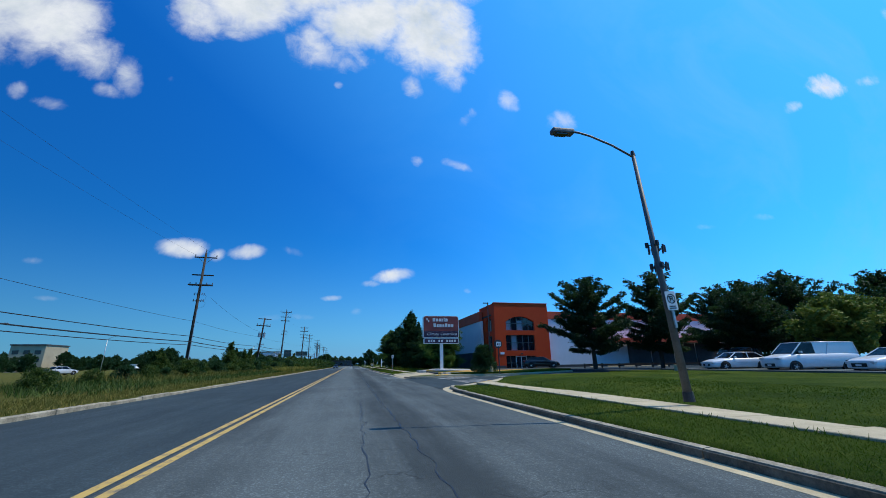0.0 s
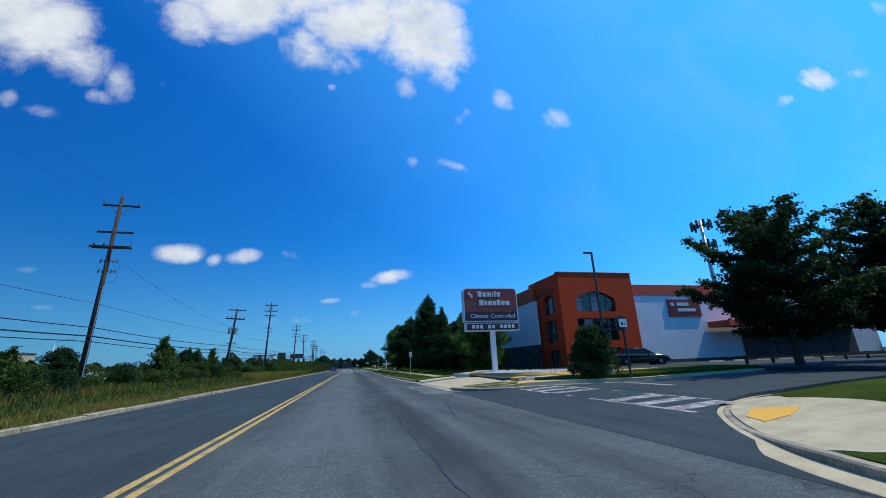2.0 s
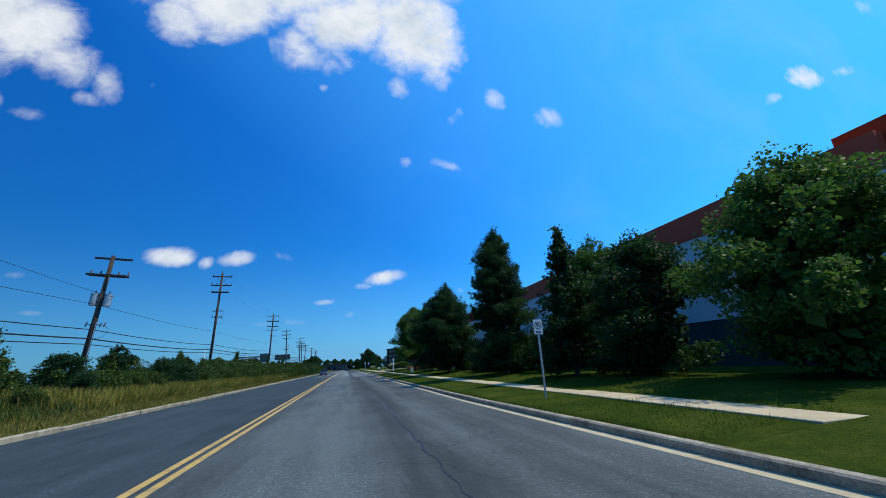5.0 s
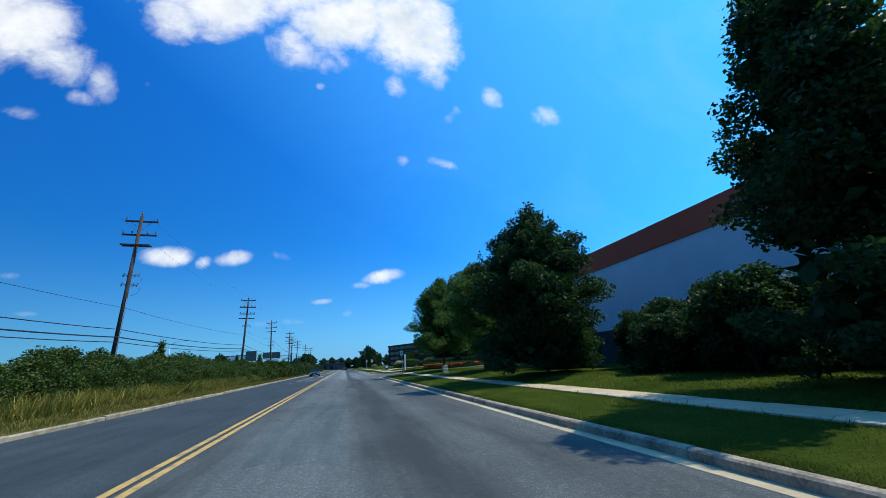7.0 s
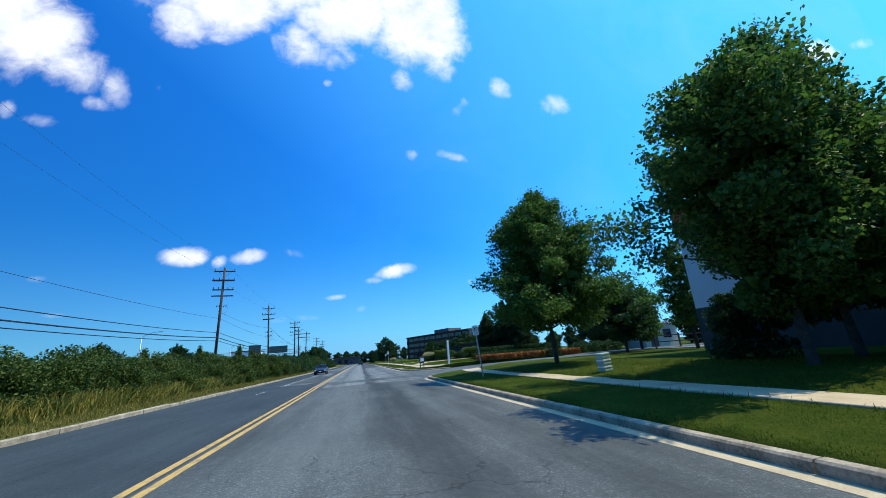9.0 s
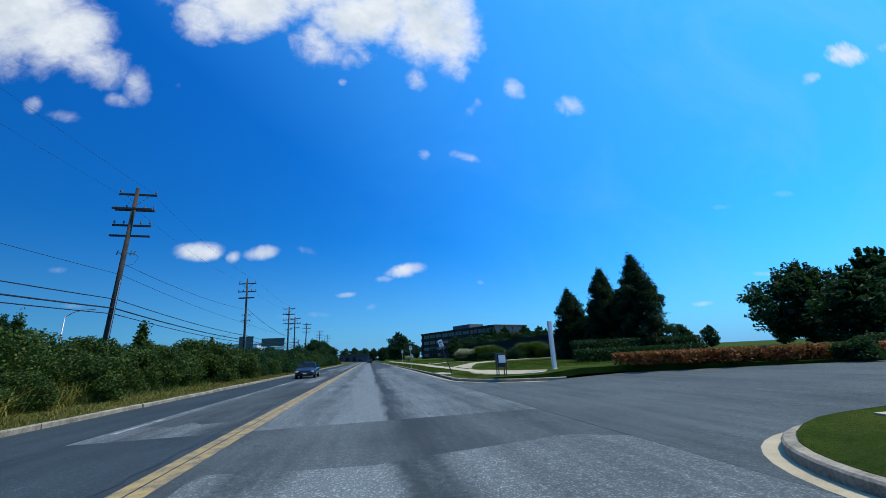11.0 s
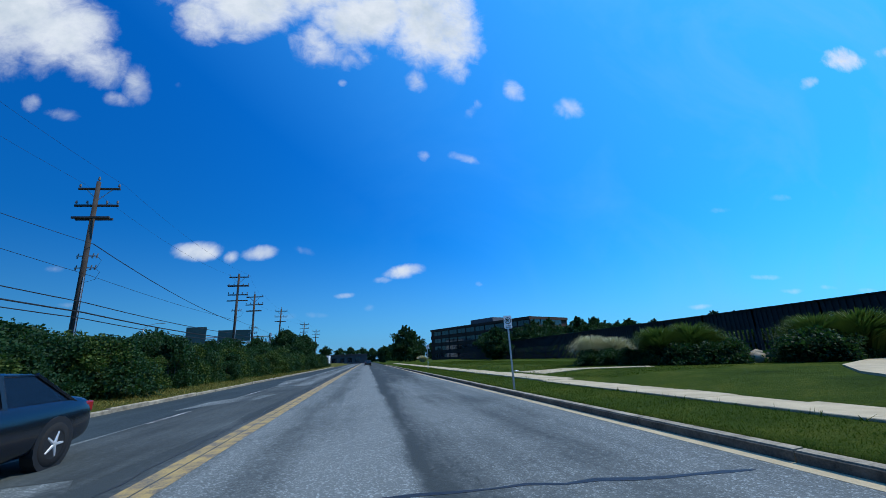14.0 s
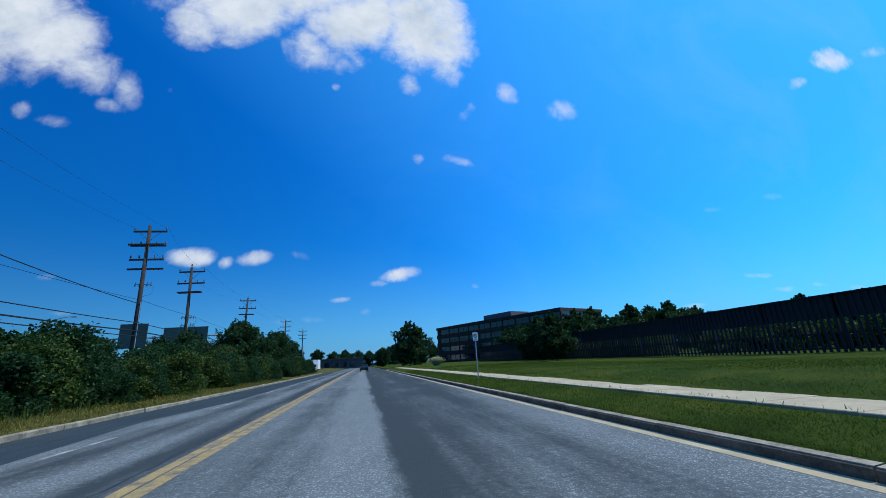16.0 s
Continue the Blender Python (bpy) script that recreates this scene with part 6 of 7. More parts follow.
def scatter(kinds, spots, group):
    used = set()
    for x, y, s in spots:
        k = rnd.randrange(len(kinds))
        m = pose(x, y, verge(x, y) - 0.05, 0, 0, rnd.uniform(0, 360))
        if k not in used:
            used.add(k)
            ob = kinds[k]
            ob["group"] = group
        else:
            ob = copy_thing(kinds[k], m)
        ob.matrix_basis = m @ Matrix.Diagonal((s, s, s * rnd.uniform(0.85, 1.15), 1))


spots = []
y = 20.0
while y < 262:
    dense = max(0.0, min(1.0, (y - 25) / 75.0))
    front = -15.0 + 2.9 * dense + 0.5 * max(0.0, min(1.0, (y - 120) / 15.0))
    for k in range(1 + int(1.0 * dense + rnd.random() * 0.6)):
        x = front - k * 1.9 + rnd.uniform(-1.0, 0.5)
        tall = 1.0 + 0.15 * max(0.0, min(1.0, (y - 75) / 20.0)) + 0.2 * max(0.0, min(1.0, (y - 140) / 30.0))
        spots.append((x, y + rnd.uniform(-0.8, 0.8), tall * (0.6 + 0.27 * dense) * rnd.uniform(0.6, 1.15) * (1.0 + 0.1 * k)))
    y += 3.0 - 1.3 * dense
DARK_SCRUB = [make_shrub("thicket_shrub", "dense dark green shrub in the roadside thicket", 2.2, 1.3, LEAF_DARK, 180 + i, 46, 170, 0.1, 0.5) for i in range(4)]
deep = [q for i, q in enumerate(spots) if (q[1] > 150 and i % 6 < 5) or (q[1] < 90 and i % 2 == 0)]
scatter(SCRUB, [q for q in spots if q not in deep], "roadside scrub")
scatter(DARK_SCRUB, deep, "roadside thicket shrubs")
spots = [(-15.5 + rnd.uniform(-4, 1.8), yy + rnd.uniform(-2, 2), rnd.uniform(0.6, 1.05)) for yy in range(48, 200, 6)]
scatter(SAPLING, spots, "roadside saplings")
spots = [(-14.2, 190, 0.5), (-16.5, 197, 0.52), (-14.6, 204, 0.58), (-15.8, 212, 0.8), (-13.6, 219, 1.0), (-14.5, 227, 1.15), (-13.5, 236, 1.0), (-14.4, 246, 1.1), (-17.5, 256, 1.0), (-17.5, 165, 0.45), (-17.0, 178, 0.5),
         (-18.5, 157, 0.42), (-15.8, 184, 0.55), (-18, 68, 0.5), (-20.5, 47, 0.45), (-22, 55, 0.5), (-19, 88, 0.55), (-19.5, 104, 0.55), (-18.5, 126, 0.6), (-19.0, 140, 0.6)]
scatter(BIGSCRUB, spots, "roadside thicket")

def thicket_area(r):
    y = r.uniform(50, 262)
    dense = max(0.0, min(1.0, (y - 45) / 70.0))
    top = (1.3 + 1.0 * dense + 0.6 * max(0.0, min(1.0, (y - 140) / 30.0))) * (1.0 + 0.5 * noise.noise((y * 0.35, 2.0, 0.0)))
    return (-15.0 - 6.0 * r.uniform(0, 1), y, 0.5 + top * r.uniform(0.2, 1.0)), r.uniform(0.6, 1.2)


rng = np.random.default_rng(66)
thicket = new("thicket", quads_mesh("thicket", leaf_quads(crown_points(rng, thicket_area, 1000, 90, 0.6), 0.13, rng), LEAF_SCRUB))
tagged(thicket, "dense tangled green thicket behind the roadside shrubs", "thicket", "", "stuff")

# ---- far woods ----
FAR = [make_tree("far_tree", "distant dark green broadleaf tree", 9.0, 0.6, 4.2, LEAF_DARK, 120 + i, 70, 70, 0.42, 1.1, OVAL, 0.2, limbs=5, sprigs=40) for i in range(3)]
spots = []
for k in range(34):
    spots.append((-150 + k * 4.0 + rnd.uniform(-2, 2) - 30, 250 + rnd.uniform(-25, 40) + k * 3, rnd.uniform(0.55, 0.95)))
for k in range(44):
    spots.append((-112 - rnd.uniform(0, 22), 50 + k * 6 + rnd.uniform(-3, 3), rnd.uniform(0.55, 0.85)))
for k in range(14):
    spots.append((-24 + k * 6.5 + rnd.uniform(-2, 2), 395 + rnd.uniform(-15, 15), rnd.uniform(0.8, 1.15)))
spots += [(40, 240, 0.95), (45.5, 243, 1.0), (51, 238, 0.95), (57, 240, 0.9), (34.5, 248, 0.75), (63, 235, 0.85), (37, 243, 0.8)]
spots += [(21.4 + 2.0 * k, 213 + 8 * k, 0.5 + 0.04 * k) for k in range(6)]
spots += [(29 + 5.2 * k, 134 - 1.2 * k + 3 * (k % 2), 0.55 + 0.07 * (k % 3)) for k in range(8)]
spots += [(11.2, 268, 1.0), (15.0, 276, 0.85), (7.0, 320, 0.75), (12, 330, 0.9), (-23, 315, 0.9)]
for k in range(12):
    spots.append((30 + k * 3.6, 232 + rnd.uniform(-6, 6) - k * 2.0, rnd.uniform(0.5, 0.68)))
for k in range(9):
    spots.append((42 + k * 5, 200 - k * 4 + rnd.uniform(-4, 4), rnd.uniform(0.42, 0.52)))
for k in range(12):
    spots.append((64 + k * 6, 96 + k * 7, rnd.uniform(0.7, 1.0)))
for k in range(10):
    spots.append((62 + rnd.uniform(0, 8), -8 + k * 6.5, rnd.uniform(0.75, 1.0)))
scatter(FAR, spots, "distant trees")


# ---- grass blades ----
def blades(name, label, count, area, height, width, mat, seed, lean=0.45):
    rng = np.random.default_rng(seed)
    xy = area(rng, count)
    z = np.array([verge(px, py) for px, py in xy]) - 0.01
    base = np.column_stack([xy, z])
    ob = new(name, quads_mesh(name, blade_quads(base, height, width, rng, lean), mat))
    return tagged(ob, label, "grass", "", "stuff")


def strips_area(*rects):
    areas = np.array([(b - a) * (d - c) for a, b, c, d in rects])

    def pick(rng, n):
        k = rng.choice(len(rects), n, p=areas / areas.sum())
        r = np.array(rects)[k]
        return np.column_stack([rng.uniform(r[:, 0], r[:, 1]), rng.uniform(r[:, 2], r[:, 3])])
    return pick


blades("verge_grass", "short mown verge grass between kerb and pavement", 170000,
       strips_area((5.05, 6.95, -6, 20), (4.95, 6.95, 54, 62), (4.68, 6.95, 62, 116), (5.05, 6.85, 146.6, 225), (5.6, 6.85, 138, 143)), 0.055, 0.008, BLADE, 1, 0.7)
blades("verge_grass", "tufts of taller grass along the pavement edge", 4500,
       strips_area((6.75, 6.95, -6, 20), (8.1, 8.3, -6, 22), (6.75, 6.95, 54, 116), (8.02, 8.25, 54, 116), (6.7, 6.86, 146, 166), (6.98, 7.2, 166, 225), (8.64, 8.85, 165, 225)), 0.11, 0.012, BLADE, 2, 0.5)
blades("lawn_grass", "short mown lawn grass", 150000,
       strips_area((8.3, 14, -2, 19), (8.2, 14, 58, 115), (8.9, 18, 164, 225), (8.9, 20, 137, 148), (13, 20, 148, 156), (8.3, 8.9, 143, 148.5), (9.9, 13, 148, 152.5)), 0.05, 0.012, BLADE, 3, 0.7)
blades("rough_grass", "long dry roadside grass", 60000,
       strips_area((-12.2, -9.15, 0, 130)), 0.15, 0.013, BLADE_DRY, 4, 0.5)
blades("rough_grass", "short dry verge grass below the thicket", 26000,
       strips_area((-11.8, -9.1, 130, 225)), 0.11, 0.014, BLADE_DRY, 8, 0.6)
blades("rough_grass", "tall weedy grass in the scrub", 24000,
       strips_area((-19, -12.4, 30, 135)), 0.55, 0.02, BLADE_DRY, 5, 0.35)
blades("rough_grass", "green weeds among the dry grass", 40000,
       strips_area((-18, -10.6, 20, 225)), 0.4, 0.02, LEAF_SCRUB, 6, 0.5)
blades("rough_grass", "golden flowering weeds along the scrub", 46000,
       strips_area((-15.0, -10.8, 70, 135)), 0.75, 0.022, WEED, 7, 0.4)


# ---- planted bed by the branch path ----
def grass_clump(x, y, h, r, mat, label, seed, n=1500):
    rng = np.random.default_rng(seed)
    a = rng.uniform(0, 2 * math.pi, n)
    q = 0.25 * r * np.sqrt(rng.uniform(0, 1, n))
    base = np.column_stack([q * np.cos(a), q * np.sin(a), np.zeros(n)])
    out = rng.uniform(0.2, 1.0, n) * r
    hh = h * (1 - 0.45 * (out / r) ** 2) * rng.uniform(0.75, 1.1, n)
    mid = base + np.column_stack([np.cos(a) * out * 0.45, np.sin(a) * out * 0.45, hh * 0.85])
    tip = base + np.column_stack([np.cos(a) * out, np.sin(a) * out, hh])
    side = np.column_stack([-np.sin(a), np.cos(a), np.zeros(n)]) * 0.018
    quads = np.concatenate([np.stack([base - side, base + side, mid + side, mid - side], 1), np.stack([mid - side, mid + side, tip + side * 0.3, tip - side * 0.3], 1)])
    ob = thing("ornamental_grass", label, "ornamental grass", pose(x, y, verge(x, y)))
    leaves = new("blades", quads_mesh("blades", quads, mat))
    leaves.parent = ob
    return ob


grass_clump(13.9, 173.4, 1.75, 1.5, PLUME, "pale feathery ornamental grass clump", 1, 2400)
grass_clump(15.0, 172.6, 1.6, 1.3, PLUME, "pale feathery ornamental grass clump", 2, 1800)
GREEN_GRASS = leaf_mat("green ornamental grass", (0.05, 0.085, 0.014), (0.14, 0.18, 0.04), 0.6)
for i, (x, y, h, r) in enumerate(((15.4, 169.2, 1.9, 1.7), (16.6, 168.4, 2.0, 1.8), (17.6, 168.8, 1.7, 1.5), (20.2, 165.0, 2.0, 1.8), (21.6, 164.2, 2.1, 1.9), (20.5, 155.8, 0.9, 0.9), (20.8, 153.2, 0.9, 0.9), (21.5, 146.5, 0.8, 0.9))):
    grass_clump(x, y, h, r, GREEN_GRASS, "broad green ornamental grass clump", 5 + i, 2600 if h > 1.5 else 1200)
grass_clump(11.8, 236.0, 1.4, 1.6, PLUME, "pale feathery ornamental grass clump", 20, 1400)
low = make_shrub("low_shrub", "low dark clipped shrub in a planted bed", 0.8, 0.8, LEAF_DARK, 140, 30, 120, 0.09, 0.32)
put(low, 13.0, 172.2)
for k, (x, y, s) in enumerate(((13.7, 171.3, 1.0), (14.3, 170.2, 1.0), (14.7, 168.9, 1.1), (15.1, 167.6, 1.1), (15.8, 166.8, 1.1), (16.6, 166.4, 1.2), (18.2, 164.0, 1.5), (19.2, 163.6, 1.3), (22.6, 163.9, 1.2), (23.6, 163.8, 1.3), (19.0, 146.8, 1.0), (19.8, 144.0, 1.1), (18.4, 128.0, 0.9),
                               (21.3, 128.2, 1.2), (22.9, 128.6, 1.2), (24.6, 129.2, 1.2), (26.2, 129.6, 1.2), (23.6, 130.4, 1.0))):
    c = copy_thing(low, pose(x, y, verge(x, y)))
    c.matrix_basis = pose(x, y, verge(x, y), 0, 0, 50 * k) @ Matrix.Diagonal((s, s, s, 1))


def flower_bed(x0, x1, y0, y1, h, mat, label, seed, n=7000):
    rng = np.random.default_rng(seed)
    px, py = rng.uniform(x0, x1, n), rng.uniform(y0, y1, n)
    pz = np.array([verge(a, b) for a, b in zip(px, py)]) + h * rng.uniform(0.0, 1.0, n) ** 0.6
    ob = new("flower_bed", quads_mesh("flower_bed", leaf_quads(np.column_stack([px, py, pz]), 0.13, rng), mat))
    tagged(ob, label, "flower bed", "", "stuff")


for k in range(6):
    x0, y0 = 12.7 + 1.35 * k, 132.6 - 1.1 * k
    flower_bed(x0, x0 + 1.5, y0, y0 + 2.6, 0.6, FLOWER_RED, "bed of red-brown flowers along the lane", 30 + k, 2600)
flower_bed(14.0, 24.0, 140.2, 141.6, 0.85, LEAF_DARK, "low dark hedge behind the flowers", 4)
flower_bed(15.0, 26.0, 142.4, 143.6, 1.5, LEAF_DARK, "clipped dark green hedge", 5, 9000)


# boulders in the bed
for k, (x, y, s) in enumerate(((17.2, 165.6, 0.5), (18.0, 166.2, 0.6), (18.9, 165.2, 0.45), (19.6, 164.4, 0.4))):
    bm = stone_mesh(k)
    for v in bm.verts:
        v.co *= 2 * s
    ob = mesh_object("boulder", bm, CONCRETE_OLD, True)
    ob.matrix_basis = pose(x, y, verge(x, y) + s * 0.4)
    tagged(ob, "pale rounded boulder in the planted bed", "boulder")


# ---- vehicles ----
def car_paint(name, colour, rough=0.25):
    m, nt, b, pos = material(name, rough, 0.0, 0.5)
    n = noise_tex(nt, nt.nodes.new("ShaderNodeTexCoord").outputs["Object"], 3.0, 4.0)
    nt.links.new(mix_rgb(nt, n, tuple(c * 0.85 for c in colour), colour), b.inputs["Base Color"])
    b.inputs["Coat Weight"].default_value = 0.3
    b.inputs["Coat Roughness"].default_value = 0.05
    return m


PAINT_WHITE = car_paint("white car paint", (0.72, 0.73, 0.74))
PAINT_DARK = car_paint("black-blue car paint", (0.005, 0.007, 0.012), 0.2)
PAINT_BLACK = car_paint("black car paint", (0.01, 0.01, 0.011), 0.15)
PAINT_SILVER = car_paint("silver car paint", (0.42, 0.44, 0.46))
PAINT_GREEN = car_paint("dark grey-green car paint", (0.03, 0.036, 0.038))
RUBBER = surface("tyre rubber", (0.01, 0.01, 0.01), (0.022, 0.022, 0.022), 0.85, 0, 30, 3, 0.2)
ALLOY = surface("alloy wheel", (0.5, 0.51, 0.52), (0.66, 0.67, 0.68), 0.35, 0.35, 30, 3, 0.0)
LENS = surface("clear lamp lens", (0.45, 0.47, 0.5), (0.62, 0.64, 0.66), 0.08, 0.0, 10, 3, 0.0, 0.8)
RED_LENS = surface("red lamp lens", (0.2, 0.008, 0.008), (0.3, 0.015, 0.012), 0.15, 0.0, 10, 3, 0.0)


def wheel(parent, x, y, r, w):
    s = 1 if x > 0 else -1
    bm = B()
    n = 22
    prof = ((-w / 2, r * 0.62), (-w / 2, r * 0.93), (-w * 0.32, r), (w * 0.32, r), (w / 2, r * 0.93), (w / 2, r * 0.62))
    rings = [[bm.verts.new((x + o, y + q * math.cos(2 * math.pi * k / n), r + q * math.sin(2 * math.pi * k / n))) for k in range(n)] for o, q in prof]
    for a, b in zip(rings, rings[1:]):
        for k in range(n):
            bm.faces.new((a[k], a[(k + 1) % n], b[(k + 1) % n], b[k]))
    bmesh.ops.recalc_face_normals(bm, faces=bm.faces[:])
    hub = part("wheel", bm, RUBBER, parent, smooth=True)
    bm = rod(B(), (x - w * 0.4, y, r), (x + w * 0.4, y, r), r * 0.64, None, 20)
    for k in range(5):
        a = 2 * math.pi * k / 5
        rod(bm, (x + s * w * 0.44, y, r), (x + s * w * 0.42, y + r * 0.56 * math.cos(a), r + r * 0.56 * math.sin(a)), r * 0.1, r * 0.07, 6)
    part("rim", bm, ALLOY, hub)


def loft(sections):
    bm = B()
    rings = [[bm.verts.new(p) for p in s] for s in sections]
    n = len(sections[0])
    for a, b in zip(rings, rings[1:]):
        for k in range(n):
            bm.faces.new((a[k], b[k], b[(k + 1) % n], a[(k + 1) % n]))
    bm.faces.new(rings[0])
    bm.faces.new(rings[-1][::-1])
    bmesh.ops.recalc_face_normals(bm, faces=bm.faces[:])
    return bm


def section(y, w, zb, zt, zs):
    """Closed body section at y: half-width, sill height, top height, shoulder height."""
    return [(-w * 0.86, y, zb), (-w * 0.97, y, zb + 0.1), (-w, y, (zb + zs) / 2), (-w * 0.97, y, zs), (-w * 0.86, y, zt), (-w * 0.4, y, zt + 0.025),
            (w * 0.4, y, zt + 0.025), (w * 0.86, y, zt), (w * 0.97, y, zs), (w, y, (zb + zs) / 2), (w * 0.97, y, zb + 0.1), (w * 0.86, y, zb)]


def rounded(ob):
    """Softens a pressed-metal panel."""
    mod = ob.modifiers.new("rounding", "SUBSURF")
    mod.levels = mod.render_levels = 2
    return ob


def vehicle(name, label, m, paint, kind="sedan"):
    """Front of the vehicle points along -y of its own axes."""
    ob = thing(name, label, "car" if kind != "van" else "van", m)
    if kind == "van":
        L, W, H, body, cab = 5.3, 0.98, 1.95, ((0.0, 0.82, 0.3, 0.75, 0.65), (0.12, 0.92, 0.25, 0.98, 0.8), (0.9, 0.97, 0.22, 1.12, 0.95), (1.2, 0.98, 0.22, 1.18, 1.0), (4.8, 0.98, 0.22, 1.2, 1.0), (5.25, 0.96, 0.28, 1.2, 1.0), (5.3, 0.92, 0.35, 1.15, 0.95)), (0.95, 5.2, 1.75, 5.1)
    elif kind == "suv":
        L, W, H, body, cab = 4.7, 0.94, 1.7, ((0.0, 0.78, 0.32, 0.8, 0.65), (0.15, 0.9, 0.26, 0.98, 0.8), (1.1, 0.94, 0.24, 1.08, 0.9), (1.4, 0.94, 0.24, 1.1, 0.95), (4.3, 0.94, 0.24, 1.12, 0.95), (4.65, 0.9, 0.3, 1.1, 0.95), (4.7, 0.86, 0.4, 1.0, 0.9)), (1.15, 4.6, 1.95, 4.25)
    else:
        L, W, H, body, cab = 4.75, 0.91, 1.45, ((0.0, 0.66, 0.28, 0.62, 0.5), (0.1, 0.82, 0.22, 0.72, 0.6), (0.5, 0.88, 0.2, 0.84, 0.7), (1.25, 0.91, 0.19, 0.93, 0.8), (1.6, 0.91, 0.19, 0.96, 0.84), (3.8, 0.91, 0.19, 0.99, 0.86), (4.35, 0.89, 0.22, 1.0, 0.86), (4.68, 0.84, 0.28, 0.97, 0.84), (4.75, 0.78, 0.36, 0.86, 0.76)), (1.3, 4.25, 2.05, 3.55)
    rounded(part("body", loft([section(y - L / 2, w * 1.02, zb, zt + 0.015, zs) for y, w, zb, zt, zs in body]), paint, ob, smooth=True))
    f0, f1, r0, r1 = [v - L / 2 for v in cab]
    zb = body[3][3] - 0.02
    wb, wt = W * 0.87, W * (0.68 if kind != "van" else 0.8)
    fs = f1 if kind != "van" else f0 + 1.55
    rs = r1 if kind != "van" else f0 + 1.5
    lo = ((-wb, f0, zb), (wb, f0, zb), (wb, fs, zb + 0.02), (-wb, fs, zb + 0.02))
    hi = ((-wt, r0, H - 0.06), (wt, r0, H - 0.06), (wt, rs, H - 0.06), (-wt, rs, H - 0.06))
    for k, pane in enumerate(("windscreen", "side_window", "rear_window", "side_window")):
        bm = B()
        q = [bm.verts.new(p) for p in (lo[k], lo[(k + 1) % 4], hi[(k + 1) % 4], hi[k])]
        bmesh.ops.solidify(bm, geom=[bm.faces.new(q)], thickness=0.012)
        part(pane, bm, GLASS_DARK, ob)
    if kind == "van":
        part("cargo_side", loft([[(-wb - 0.01, y, zb - 0.05), (-wt - 0.01, y, H - 0.07), (wt + 0.01, y, H - 0.07), (wb + 0.01, y, zb - 0.05)] for y in (rs, r1 + 0.05)]), paint, ob)
    bm = loft([[(-wt - 0.02, y, H - 0.09), (-wt * 0.85, y, H - 0.02 + d), (0, y, H + d), (wt * 0.85, y, H - 0.02 + d), (wt + 0.02, y, H - 0.09), (0, y, H - 0.1)] for y, d in ((r0 - 0.03, -0.03), ((r0 + r1) / 2, 0.0), (r1 + 0.03, -0.03))])
    part("roof", bm, paint, ob, smooth=True)
    for s in (-1, 1):
        for (a, b) in (((s * wb, f0, zb), (s * wt, r0, H - 0.07)), ((s * wb, f1, zb), (s * wt, r1, H - 0.07)), ((s * wb, (f0 + f1) / 2 + 0.1, zb), (s * wt, (r0 + r1) / 2 + 0.1, H - 0.07))):
            part("pillar", rod(B(), a, b, 0.04, None, 6), paint, ob)
        part("mirror", box(B(), s * W * 0.98 - 0.1, s * W * 0.98 + 0.1, f0 + 0.42, f0 + 0.54, zb + 0.02, zb + 0.17, 0.03), paint, ob)
        z = body[1][3] - 0.12
        part("headlight", box(B(), s * W * 0.66 - 0.2, s * W * 0.66 + 0.2, -L / 2 + 0.04, -L / 2 + 0.34, z - 0.08, z + 0.07, 0.03), LENS, ob)
        part("tail_light", box(B(), s * W * 0.72 - 0.18, s * W * 0.72 + 0.17, L / 2 - 0.25, L / 2 - 0.03, 0.72, 0.9, 0.03), RED_LENS, ob)
        for y in (-L / 2 + 0.92, L / 2 - 0.98):
            part("wheel_arch", rod(B(), (s * (W - 0.16), y, 0.34), (s * (W + 0.006), y, 0.34), 0.4, None, 20), BLACK, ob)
            wheel(ob, s * (W - 0.1), y, 0.335, 0.22)
    part("grille", box(B(), -0.42, 0.42, -L / 2 - 0.015, -L / 2 + 0.2, 0.36, 0.56, 0.03), BLACK, ob)
    part("number_plate", box(B(), -0.16, 0.16, -L / 2 - 0.03, -L / 2 - 0.01, 0.4, 0.5), SIGN_WHITE, ob)
    return ob


vehicle("sedan_car", "black-blue sedan in the oncoming lane", pose(-5.8, 156.8, 0.0, 0, 0, 1), PAINT_DARK)
vehicle("sedan_car", "small dark car far ahead in the lane", pose(0.2, 262.0, 0.0, 0, 0, 180), PAINT_BLACK)
vehicle("suv_car", "black car parked nose-out before the storage entrance", pose(24.5, 48.6, 0.61, 0, 0, 72), PAINT_BLACK)
vehicle("sedan_car", "white sedan parked in the car park", pose(30.2, 26.0, 0.5, 0, 0, -104), PAINT_WHITE)
vehicle("cargo_van", "white cargo van parked in the car park", pose(30.0, 20.6, 0.5, 0, 0, -104), PAINT_WHITE, "van")
vehicle("sedan_car", "white sedan parked in the car park", pose(30.0, 16.0, 0.5, 0, 0, -104), PAINT_WHITE)
vehicle("suv_car", "dark car parked behind the white one", pose(36.0, 31.4, 0.62, 0, 0, -60), PAINT_BLACK, "suv")
vehicle("suv_car", "black car parked under the trees", pose(33.0, 27.5, 0.66, 0, 0, -60), PAINT_BLACK, "suv")
